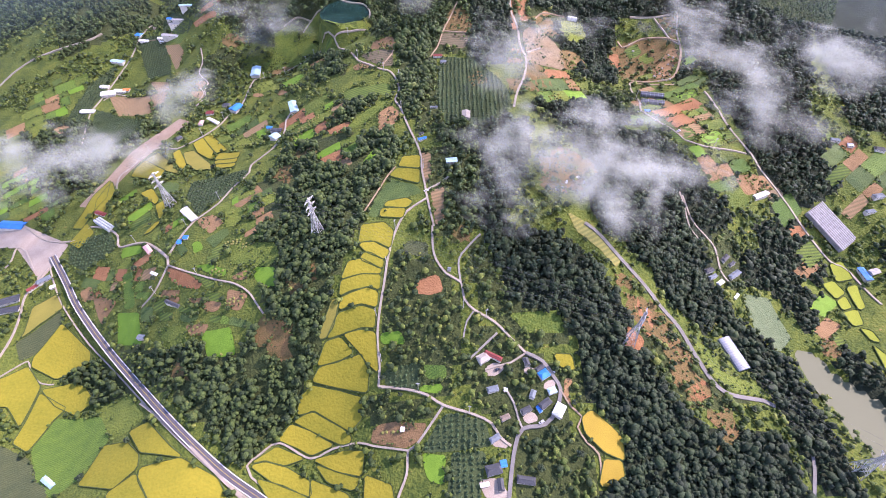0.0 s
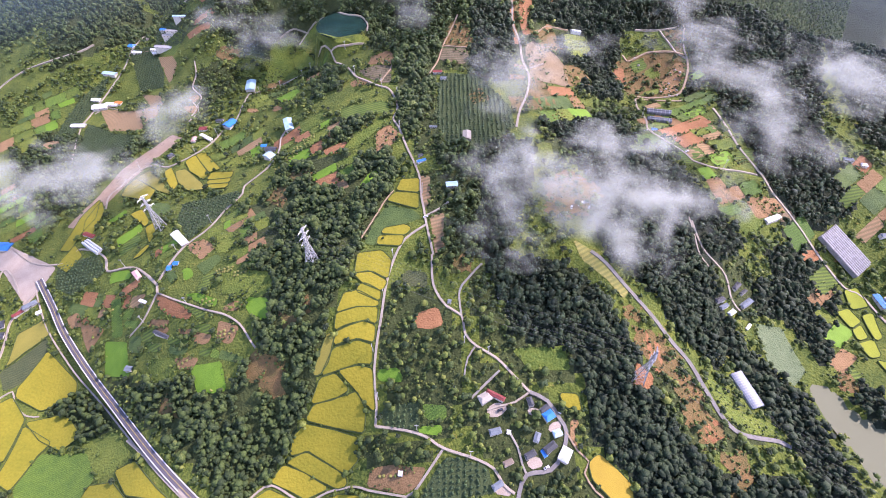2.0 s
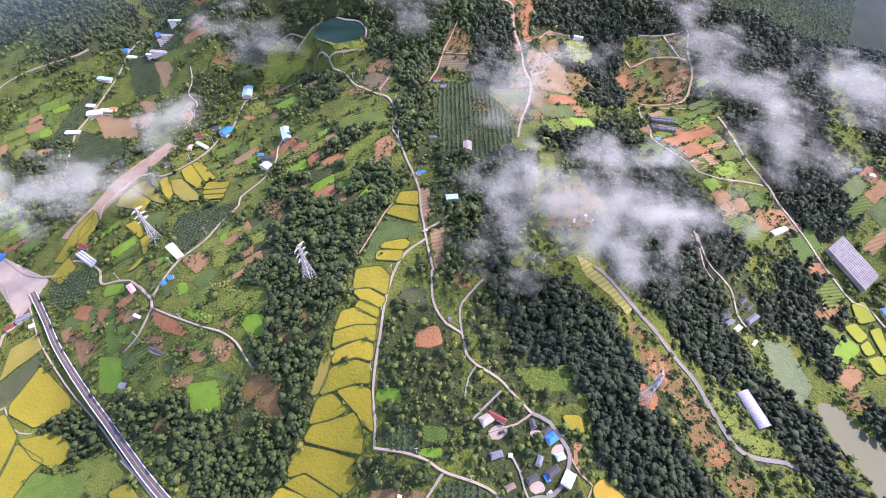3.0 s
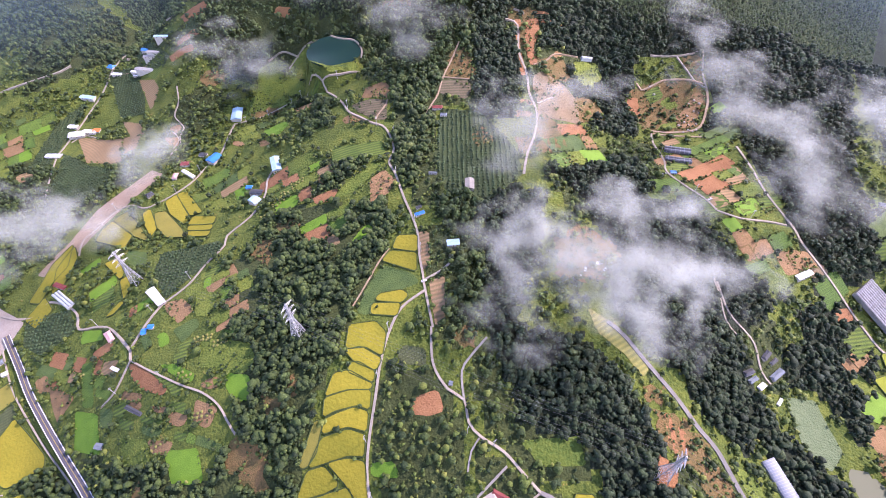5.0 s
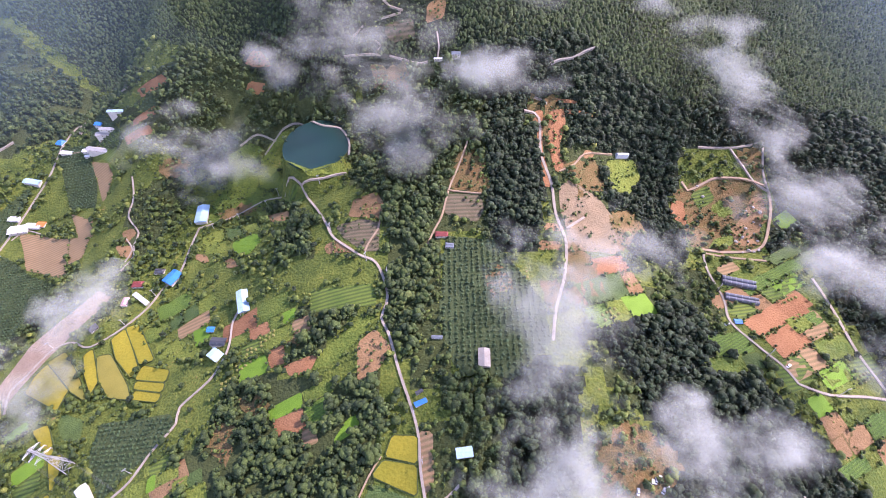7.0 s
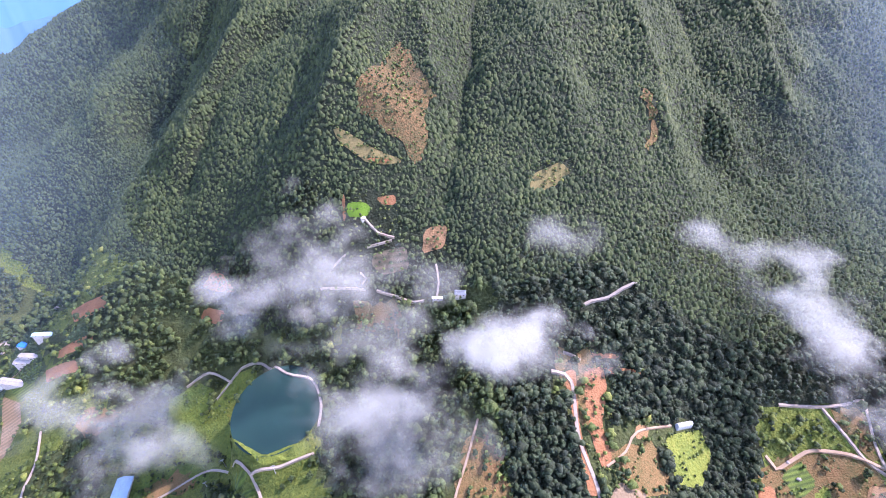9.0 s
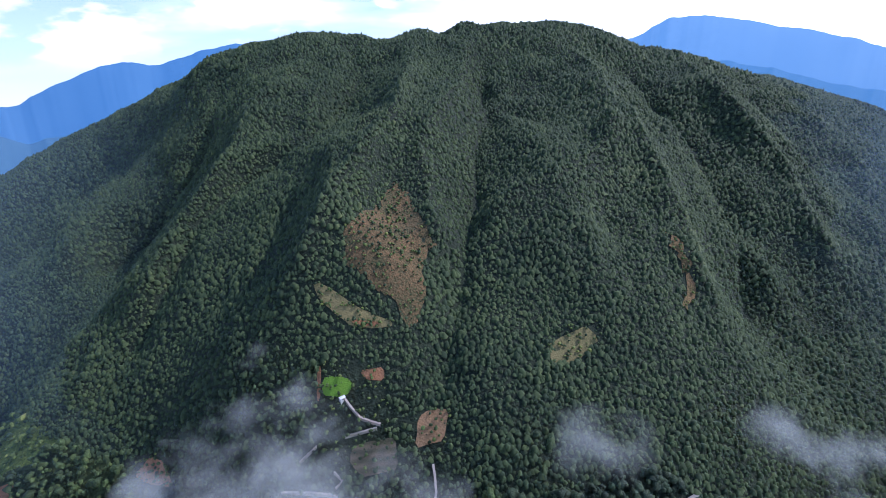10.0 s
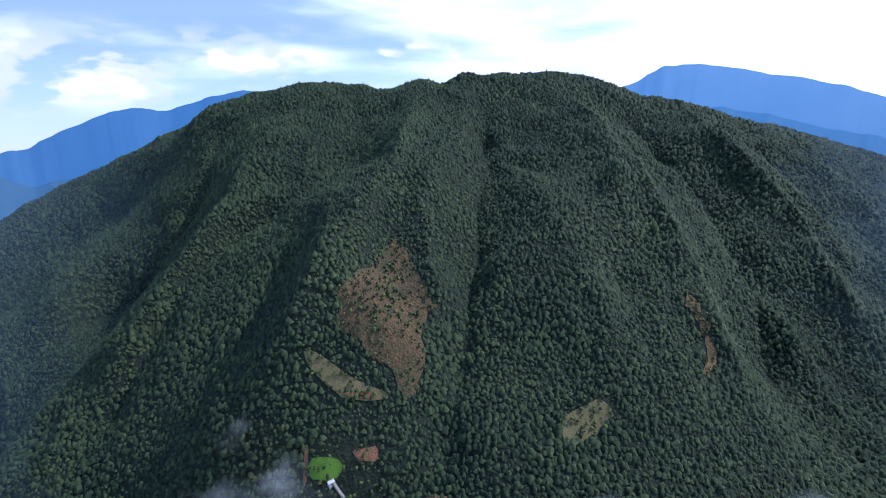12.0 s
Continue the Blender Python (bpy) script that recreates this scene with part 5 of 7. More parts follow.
patchwork(5.5, 20, [(-144.2, 138), (-123.2, 144.3), (-89.8, 151.8), (-73.3, 150.5), (-65.9, 108), (-71.2, 100.2), (-112, 120.8), (-140.7, 127.1)])
patchwork(5.5, -15, [(-167.4, 129.7), (-145.8, 128.4), (-114.4, 119.1), (-76.5, 103.3), (-69.9, 92.3), (-79, 78.9), (-103.4, 88.9), (-136.2, 97), (-157.5, 116.5)])
patchwork(7, 15, [(-80.5, 200.2), (-61.5, 205.7), (-45.9, 192.5), (-52.1, 179), (-71.2, 176.7)])
patchwork(7, 35, [(-102.9, 137.1), (-92.6, 155.6), (-75, 153.6), (-79, 135.3), (-89.6, 125.5)])
patchwork(8, 25, [(120.3, 213.7), (130.4, 204.5), (132.1, 170.1), (107.8, 171.1), (108, 187.5)])
patchwork(8, 25, [(106, 166.3), (132.8, 166.6), (138.6, 149.2), (122.7, 141.7), (111.9, 149.7)])
patchwork(8, 10, [(79.9, 185.7), (102.8, 182.7), (78.8, 164.8)])
patchwork(7, 30, [(-158.8, 173.3), (-144.2, 171.4), (-122.8, 149.1), (-132.1, 141.5), (-146.8, 155.7)])
patchwork(9, 35, [(150.7, 164.1), (160.8, 135.4), (171, 122.9), (154.2, 117.4), (150, 136.3), (133.5, 153)])
patchwork(8, 20, [(44.5, 216.1), (65.2, 208.3), (67, 198.4), (47.7, 186.3), (39, 192.1)])
patchwork(8, 25, [(-133.2, 212.3), (-110.3, 218.7), (-88.6, 210.3), (-79.5, 197.3), (-101.9, 195.3), (-123.1, 204.9)])
patchwork(7, 20, [(-56.6, 172.3), (-42.1, 184.9), (-23.9, 184.9), (-34.7, 163.8), (-43.4, 153.3)])
patchwork(9, 25, [(100.8, 259.5), (129, 253.3), (134.1, 210.4), (138.1, 169.3), (108.5, 169.1), (93.5, 209)])
patchwork(7, 10, [(-7.1, 245.2), (12.7, 245.8), (12.1, 228.6), (-2.7, 224.1)])
patchwork(8, 30, [(-257.3, 207.7), (-226.9, 202.8), (-186.9, 167.8), (-209.8, 162), (-234.3, 169.6)])
patchwork(8, 30, [(-263, 238.1), (-248.4, 279.5), (-220.1, 275.6), (-217.2, 229.6)])
patchwork(8, 35, [(174.8, 187.3), (203.4, 176.4), (200.7, 134.4), (179.4, 147.8)])
patchwork(7, 35, [(149, 124.3), (162.5, 125.5), (152.9, 90.5), (153.2, 69.6), (146.6, 67.6), (146.4, 106.3)])

# ---- buildings ----
ROOFS = {
    "dark": (0.06, 0.065, 0.075), "slate": (0.16, 0.19, 0.22), "blue": (0.03, 0.22, 0.62), "paleblue": (0.42, 0.62, 0.72), "white": (0.78, 0.80, 0.84), "red": (0.24, 0.05, 0.045),
    "beige": (0.38, 0.34, 0.29), "brown": (0.22, 0.17, 0.13), "pink": (0.62, 0.38, 0.36), "orange": (0.75, 0.22, 0.05), "grey": (0.36, 0.35, 0.34)}
ROOF_WORDS = {"dark": "charcoal tiled", "slate": "slate-blue tiled", "blue": "bright blue metal", "paleblue": "pale blue metal", "white": "white metal", "red": "dark red tiled", "beige": "beige metal", "brown": "brown tiled", "pink": "pinkish", "orange": "orange", "grey": "grey metal"}
WALL = material("render_wall", (0.50, 0.47, 0.42), (0.66, 0.63, 0.57), 0.9, 1.5, 0.1)
PANE = material("window_glass", (0.03, 0.04, 0.05), (0.07, 0.08, 0.09), 0.15, 0.6, 0.0)
DOOR = material("door_paint", (0.20, 0.15, 0.10), (0.30, 0.22, 0.15), 0.6, 0.6, 0.1)


def box(bm, x0, x1, y0, y1, z0, z1):
    r = bmesh.ops.create_cube(bm, size=1.0)
    bmesh.ops.scale(bm, vec=(x1 - x0, y1 - y0, z1 - z0), verts=r["verts"])
    bmesh.ops.translate(bm, vec=((x0 + x1) / 2, (y0 + y1) / 2, (z0 + z1) / 2), verts=r["verts"])
    return r["verts"]


def roof_mat(colour):
    c = ROOFS[colour]
    return material("roof_" + colour, tuple(v * 0.8 for v in c), tuple(min(0.85, v * 1.15) for v in c), 0.45 if colour in ("blue", "paleblue", "white") else 0.7, 1.6, 0.25, 5, objects=0.3)


def house(name, colour, x, y, turn, length, width, tall):
    """A small building: walls on a base, gabled or flat-pitched roof with eaves, door and windows."""
    length, width = max(length, 1.2), max(width, 1.0)
    ob = new(name)
    zs = [ground(x + a * math.cos(radians(turn)) - b * math.sin(radians(turn)), y + a * math.sin(radians(turn)) + b * math.cos(radians(turn))) for a in (-length / 2, length / 2) for b in (-width / 2, width / 2)]
    base = 0.35 * max(zs) + 0.65 * sum(zs) / 4
    tall *= 0.62
    ob.matrix_world = pose(x, y, base, 0, 0, turn)
    drop = base - min(zs) + 0.5
    hl, hw = length / 2 * 0.94, width / 2 * 0.9
    eave = tall * 0.72
    bm = bmesh.new()
    box(bm, -hl, hl, -hw, hw, -drop, eave)
    part("wall", bm, WALL, ob)
    bm = bmesh.new()
    up = 0.16 * width if name in ("barn", "shed", "hut", "tarp_shed", "solar_shed") else 0.26 * width
    rl, rw, th = length / 2 + 0.05, width / 2 + 0.05, 0.09
    hip = 0.0 if name in ("barn", "shed", "hut", "tarp_shed", "solar_shed") else min(0.3 * width, 0.25 * length)
    v = [bm.verts.new(p) for p in ((-rl, -rw, eave), (rl, -rw, eave), (rl, rw, eave), (-rl, rw, eave), (-rl + hip, 0, eave + up), (rl - hip, 0, eave + up))]
    w = [bm.verts.new((p.co.x, p.co.y, p.co.z + th)) for p in v]
    for a, b, c, *d in ((0, 1, 5, 4), (2, 3, 4, 5), (1, 2, 5), (3, 0, 4)):
        bm.faces.new([w[k] for k in (a, b, c, *d)])
        bm.faces.new([v[k] for k in (a, b, c, *d)][::-1])
    for a, b in ((0, 1), (1, 2), (2, 3), (3, 0)):
        bm.faces.new((v[a], v[b], w[b], w[a]))
    part("roof", bm, roof_mat(colour), ob, ROOF_WORDS[colour] + " roof")
    bm = bmesh.new()
    box(bm, -rl + hip, rl - hip, -0.07, 0.07, eave + up + th * 0.4, eave + up + th + 0.05)
    part("roof_ridge", bm, roof_mat(colour), ob)
    if name == "solar_shed":
        for k in (-0.25, 0.25):
            bm = bmesh.new()
            box(bm, k * length - length * 0.2, k * length + length * 0.2, -width * 0.4, -width * 0.05, eave + up * 0.6, eave + up * 0.6 + 0.12)
            part("solar_panel", bm, PANE, ob)
    bm = bmesh.new()
    box(bm, -0.2, 0.2, -hw - 0.03, -hw + 0.05, 0.0, eave * 0.8)
    part("door", bm, DOOR, ob)
    for k in (-0.3, 0.3):
        bm = bmesh.new()
        box(bm, k * length - 0.22, k * length + 0.22, -hw - 0.02, -hw + 0.05, eave * 0.4, eave * 0.75)
        part("window", bm, PANE, ob)
    word = {"hut": "small farm hut", "shed": "low farm shed", "barn": "long farm barn", "tarp_shed": "tarpaulin-covered store", "solar_shed": "shed with solar panels", "house": "village house", "farmhouse": "old farmhouse"}[name]
    tagged(ob, "%s with a %s roof" % (word, ROOF_WORDS[colour]), "house" if "house" in name else "shed")
    c, s = math.cos(radians(turn)), math.sin(radians(turn))
    KEEP_OUT.append(np.array([(x + a * c - b * s, y + a * s + b * c) for a, b in ((-hl - 1, -hw - 1.3), (hl + 1, -hw - 1.3), (hl + 1, hw + 1), (-hl - 1, hw + 1))]))
    return ob


FILM = {
    "film": material("plastic_film", (0.40, 0.44, 0.46), (0.58, 0.62, 0.64), 0.35, 1.5, 0.1), "dark": material("shade_net", (0.10, 0.11, 0.13), (0.18, 0.19, 0.22), 0.6, 1.5, 0.1),
    "glass": material("greenhouse_film", (0.17, 0.165, 0.165), (0.36, 0.35, 0.34), 0.5, 2.2, 0.1), "ribs": material("quilted_film", (0.19, 0.21, 0.25), (0.28, 0.31, 0.36), 0.5, 1.2, 0.1)}
FRAME = material("galvanised_frame", (0.30, 0.31, 0.33), (0.42, 0.43, 0.45), 0.45, 1.0, 0.05)


def greenhouse(name, x, y, turn, length, width, bays, kind):
    """Arched film tunnels side by side."""
    ob = new(name)
    c, s = math.cos(radians(turn)), math.sin(radians(turn))
    zs = [ground(x + a * c - b * s, y + a * s + b * c) for a in (-length / 2, 0, length / 2) for b in (-width / 2, width / 2)]
    slope = math.degrees(math.atan2((zs[4] + zs[5] - zs[0] - zs[1]) / 2, length))
    ob.matrix_world = pose(x, y, (zs[0] + zs[1] + zs[4] + zs[5]) / 4 + 0.35, 0, 0, turn) @ pose(0, 0, 0, 0, -slope, 0)
    bay = width / bays
    rise_by = 0.16 if kind == "ribs" else 0.5 if kind != "glass" else 0.28
    hoops = max(3, int(length / (0.8 if kind == "ribs" else 1.8)))
    for k in range(bays):
        mid = (k - (bays - 1) / 2) * bay
        bm = bmesh.new()
        arcs = []
        for xx in (-length / 2, length / 2):
            arcs.append([bm.verts.new((xx, mid - bay * 0.47 * math.cos(a), (0.0 if a in (0, math.pi) else 0.5) + rise_by * bay * math.sin(a))) for a in np.linspace(0, math.pi, 9)] + [bm.verts.new((xx, mid + bay * 0.47, -1.2)), bm.verts.new((xx, mid - bay * 0.47, -1.2))])
        m = len(arcs[0])
        for i in range(m):
            bm.faces.new((arcs[0][i], arcs[0][(i + 1) % m], arcs[1][(i + 1) % m], arcs[1][i]))
        bm.faces.new(arcs[0][::-1])
        bm.faces.new(arcs[1])
        bmesh.ops.recalc_face_normals(bm, faces=bm.faces)
        part("tunnel", bm, FILM[kind], ob)
        for r in range(hoops):
            xx = -length / 2 + length * (r + 0.5) / hoops
            bm = bmesh.new()
            prev = None
            for a in np.linspace(0.0, math.pi, 9):
                q = [bm.verts.new((xx + d, mid - bay * 0.48 * math.cos(a), (0.0 if a in (0, math.pi) else 0.52) + rise_by * bay * math.sin(a) + 0.04)) for d in (-0.06, 0.06)]
                if prev:
                    bm.faces.new((prev[0], prev[1], q[1], q[0]))
                prev = q
            part("hoop", bm, FRAME, ob)
    tagged(ob, {"film": "grey plastic-film greenhouse tunnels", "dark": "dark netted greenhouse tunnels", "glass": "large multi-bay pale greenhouse block", "ribs": "long bluish-white quilted tunnel house"}[kind], "greenhouse")
    KEEP_OUT.append(np.array([(x + a * c - b * s, y + a * s + b * c) for a, b in ((-length / 2 - 1, -width / 2 - 1), (length / 2 + 1, -width / 2 - 1), (length / 2 + 1, width / 2 + 1), (-length / 2 - 1, width / 2 + 1))]))


house("house", "beige", 13.1, 73.4, 30, 3.9, 3.0, 2.0)
house("farmhouse", "red", 16.4, 74, -28, 6.1, 1.6, 1.7)
house("house", "dark", 27, 72.1, -76, 2.9, 1.7, 1.6)
house("house", "dark", 31.2, 70.1, 33, 3.5, 1.5, 1.6)
house("house", "blue", 32.3, 68.1, 31, 3.4, 2.8, 1.9)
house("house", "slate", 15.8, 64, 14, 3.7, 1.9, 1.7)
house("shed", "white", 19.9, 63.8, -9, 1.2, 1.2, 1.2)
house("house", "slate", 28.2, 62.2, 67, 2.9, 1.7, 1.7)
house("house", "dark", 31.8, 59.4, 34, 4.3, 2.2, 1.9)
house("shed", "blue", 29.9, 57.9, -62, 2.2, 1.2, 1.3)
house("house", "paleblue", 34.4, 63.3, 18, 2.7, 2.1, 1.8)
house("house", "white", 36, 57.5, 58, 4.4, 3.1, 2.2)
house("house", "dark", 25.8, 57.6, 26, 3.6, 1.8, 1.7)
house("house", "brown", 19.2, 55.6, 23, 3.1, 1.6, 1.6)
house("house", "slate", 15.8, 49.8, 31, 3.5, 1.7, 1.7)
house("house", "dark", 14.9, 41.3, 13, 4.8, 3.0, 2.0)
house("shed", "blue", 17.9, 42.9, 8, 1.9, 2.1, 1.5)
house("house", "dark", 16.7, 37.4, -86, 3.5, 1.8, 1.7)
house("house", "dark", 24.1, 38.4, -8, 5.4, 2.2, 1.9)
house("shed", "white", 12.1, 37.5, 11, 2.7, 1.2, 1.3)
house("hut", "white", -12.9, 54.5, -7, 1.3, 1.5, 1.3)
house("hut", "slate", 2.2, 103.8, -10, 1.2, 1.4, 1.2)
house("barn", "paleblue", 3.4, 150.7, 7, 4.5, 2.7, 2.2)
house("barn", "beige", 9.9, 176.1, -92, 5.8, 3.5, 2.2)
house("shed", "blue", -8.7, 164.1, 23, 3.7, 1.4, 1.3)
house("hut", "dark", -9.2, 167.1, 30, 2.2, 0.9, 1.3)
house("barn", "white", -110, 144.3, -41, 9.8, 3.0, 2.2)
house("house", "pink", -127.4, 132.5, -45, 5.3, 2.3, 1.6)
house("tarp_shed", "blue", -110.1, 130.6, 11, 1.8, 2.5, 1.0)
house("house", "dark", -105.2, 103.4, -23, 7.2, 1.4, 1.5)
house("shed", "white", -119.3, 119.2, -22, 3.5, 1.2, 1.1)
house("shed", "slate", -119.6, 95.3, -6, 2.8, 2.1, 1.2)
house("shed", "red", -163.8, 159.8, -20, 6.1, 2.1, 1.3)
house("shed", "paleblue", -134.1, 44.5, -29, 5.6, 1.9, 1.6)
house("barn", "blue", -214.9, 162.2, -4, 13.0, 5.2, 2.0)
house("shed", "red", -185.2, 125.4, 48, 4.7, 1.9, 1.4)
house("house", "slate", -181.5, 129.1, 42, 5.8, 2.6, 1.5)
house("shed", "dark", -193.1, 119.5, 22, 8.4, 3.9, 1.6)
house("shed", "dark", -191.1, 115.1, 14, 8.1, 3.0, 1.6)
house("shed", "white", -176.2, 125.8, 30, 2.3, 1.9, 1.2)
house("barn", "paleblue", -74.2, 205.5, -70, 9.7, 4.0, 2.4)
house("barn", "paleblue", -79.9, 186.5, 58, 3.6, 4.8, 2.1)
house("solar_shed", "dark", -80.4, 191.5, -4, 5.3, 3.1, 1.9)
house("shed", "blue", -86.1, 197.9, -1, 2.7, 2.1, 1.4)
house("barn", "blue", -112.6, 225.4, 63, 6.4, 5.2, 1.9)
house("barn", "paleblue", -109, 257, 99, 10.3, 5.2, 2.0)
house("farmhouse", "red", -126.7, 223.2, 3, 4.5, 2.9, 1.6)
house("house", "dark", -119.3, 228.8, -4, 4.1, 2.5, 1.4)
house("house", "pink", -129.7, 215.9, 93, 4.0, 2.3, 1.5)
house("house", "white", -123.4, 216.9, -34, 8.8, 1.8, 1.5)
house("farmhouse", "red", -2.6, 220.6, -1, 4.5, 2.1, 1.6)
house("house", "slate", 0.1, 216.3, -4, 2.9, 1.9, 1.5)
house("shed", "slate", -4.1, 183.3, -3, 3.3, 0.8, 1.2)
house("barn", "white", -208.5, 265.1, 12, 8.7, 5.2, 1.9)
house("barn", "white", -202.1, 267, -5, 7.7, 3.1, 1.7)
house("shed", "orange", -198.4, 267.7, -3, 4.0, 3.0, 1.7)
house("barn", "paleblue", -210.6, 290.6, -11, 9.0, 3.3, 1.8)
house("barn", "paleblue", -164, 313.9, 3, 9.0, 2.1, 1.7)
house("shed", "blue", -179.8, 316.8, -7, 4.0, 2.8, 1.6)
house("barn", "grey", -173.1, 307.8, 4, 6.8, 3.1, 1.8)
house("barn", "grey", -170, 308.6, -4, 8.4, 2.2, 1.8)
house("shed", "white", -196, 305, -6, 6.4, 2.5, 1.5)
house("shed", "white", -183.4, 303.4, -8, 4.6, 2.2, 1.5)
house("shed", "white", -182.3, 300.5, 4, 2.5, 1.7, 1.5)
house("house", "blue", -202.7, 312.6, -16, 4.2, 3.8, 1.5)
house("shed", "white", -213.2, 270.9, -2, 5.2, 2.9, 1.5)
house("shed", "white", -215.3, 249.3, -1, 8.6, 3.2, 1.5)
house("shed", "blue", 95.6, 192.8, -2, 2.5, 1.7, 1.3)
house("barn", "white", 136.7, 149.7, 24, 7.6, 2.3, 2.0)
house("barn", "white", -109.5, 144.6, -44, 10.0, 2.3, 2.2)
house("shed", "blue", -107.6, 132.1, 1, 2.1, 1.8, 1.3)
house("house", "dark", -138.8, 205.2, 51, 3.3, 3.0, 1.4)
house("house", "dark", 103.4, 113.1, 21, 3.9, 1.8, 1.6)
house("house", "white", 107.7, 109.4, 33, 3.3, 1.7, 1.4)
house("house", "dark", 112.4, 119.6, 41, 4.4, 1.8, 1.6)
house("house", "slate", 115.4, 114, 33, 6.3, 2.1, 1.6)
house("shed", "white", 114, 105.5, 44, 3.1, 1.0, 1.1)
house("house", "slate", 104.6, 111, 27, 3.9, 1.5, 1.5)
house("house", "dark", 115.2, 118.1, 34, 3.6, 1.3, 1.5)
house("barn", "blue", 175.9, 120.2, -86, 6.7, 3.0, 2.2)
house("barn", "grey", 179.7, 120.9, 16, 4.4, 2.6, 2.0)
house("house", "slate", 192.9, 153.8, 10, 5.0, 2.5, 1.8)
house("house", "slate", 187.7, 147.5, 10, 4.7, 1.9, 1.8)
house("house", "dark", 202.5, 177.5, -16, 4.4, 2.9, 1.8)
house("house", "white", 189.5, 179.5, -17, 2.6, 2.1, 1.6)
house("house", "slate", 182.9, 181.8, -16, 4.2, 2.2, 1.6)
house("house", "slate", 3.4, 292.4, -4, 3.7, 2.1, 2.0)
house("shed", "white", -3.7, 292.7, 0, 3.7, 0.9, 1.4)
house("hut", "white", -28.5, 314.3, 45, 1.5, 0.9, 1.0)
house("shed", "grey", -174.8, 300.5, -9, 11.6, 3.0, 1.6)
greenhouse("greenhouse", -159.2, 153.1, -34, 13.0, 3.4, 3, "film")
greenhouse("greenhouse", 103.7, 209.9, -19, 10.8, 3.7, 2, "dark")
greenhouse("greenhouse", 101.5, 202.6, -15, 10.7, 2.8, 2, "dark")
greenhouse("greenhouse", 169.8, 142.1, -55, 20.7, 12.6, 10, "glass")
greenhouse("vinyl_house", 70, 262, 18, 6.0, 1.6, 1, "film")
greenhouse("vinyl_house", 103.1, 81.1, -73, 12.4, 5.2, 1, "ribs")

STEEL = material("galvanised_steel", (0.40, 0.41, 0.43), (0.55, 0.56, 0.58), 0.4, 1.0, 0.05, metal=0.3)
WIRE = material("power_line", (0.10, 0.10, 0.11), (0.16, 0.16, 0.17), 0.5, 1.0, 0.0)
PYLONS = ((-46.7, 119.5), (62.7, 79.8), (-123.4, 154.7), (126.3, 42.8))
PYLON_TALL = 19.0


def bar(bm, a, b, r):
    a, b = Vector(a), Vector(b)
    m = Matrix.Translation((a + b) / 2) @ (b - a).to_track_quat("Z", "Y").to_matrix().to_4x4()
    bmesh.ops.create_cone(bm, cap_ends=True, segments=4, radius1=r, radius2=r, depth=(b - a).length, matrix=m)


def pylon(x, y, turn, tall):
    """A lattice power tower with three pairs of arms."""
    ob = new("power_pylon")
    ob.matrix_world = pose(x, y, ground(x, y) - 0.3, 0, 0, turn)
    half = lambda z: 1.9 - 1.45 * min(1.0, z / (tall * 0.6)) if z < tall * 0.6 else 0.45 - 0.3 * (z / tall - 0.6) / 0.4
    levels = [0, 0.16, 0.3, 0.42, 0.52, 0.6, 0.68, 0.76, 0.84, 0.92, 1.0]
    for cx, cy in ((-1, -1), (1, -1), (1, 1), (-1, 1)):
        bm = bmesh.new()
        rings = []
        for z in (0.0, tall * 0.6, tall):
            rings.append([bm.verts.new((cx * half(z) + ex * 0.1, cy * half(z) + ey * 0.1, z)) for ex, ey in ((-1, -1), (1, -1), (1, 1), (-1, 1))])
        for low, high in zip(rings, rings[1:]):
            for k in range(4):
                bm.faces.new((low[k], low[(k + 1) % 4], high[(k + 1) % 4], high[k]))
        bm.faces.new(rings[-1])
        part("leg", bm, STEEL, ob)
    bm = bmesh.new()
    corners = ((-1, -1), (1, -1), (1, 1), (-1, 1))
    for a, b in zip(levels, levels[1:]):
        for (ax, ay), (bx, by) in zip(corners, corners[1:] + corners[:1]):
            ha, hb = half(a * tall), half(b * tall)
            bar(bm, (ax * ha, ay * ha, a * tall), (bx * hb, by * hb, b * tall), 0.06)
            bar(bm, (bx * ha, by * ha, a * tall), (ax * hb, ay * hb, b * tall), 0.06)
            bar(bm, (ax * hb, ay * hb, b * tall), (bx * hb, by * hb, b * tall), 0.05)
    part("bracing", bm, STEEL, ob)
    for z in (0.66, 0.8, 0.94):
        for side in (-1, 1):
            bm = bmesh.new()
            tip = (side * 2.7, 0, z * tall + 0.15)
            for cy in (-1, 1):
                bar(bm, (side * half(z * tall), cy * half(z * tall), z * tall), tip, 0.07)
                bar(bm, (side * half(z * tall), cy * half(z * tall), z * tall + 0.9), tip, 0.07)
            bar(bm, tip, (tip[0], 0, tip[2] - 0.9), 0.06)
            part("crossarm", bm, STEEL, ob)
    tagged(ob, "tall galvanised steel lattice power pylon among trees", "pylon", "power line")
    return ob


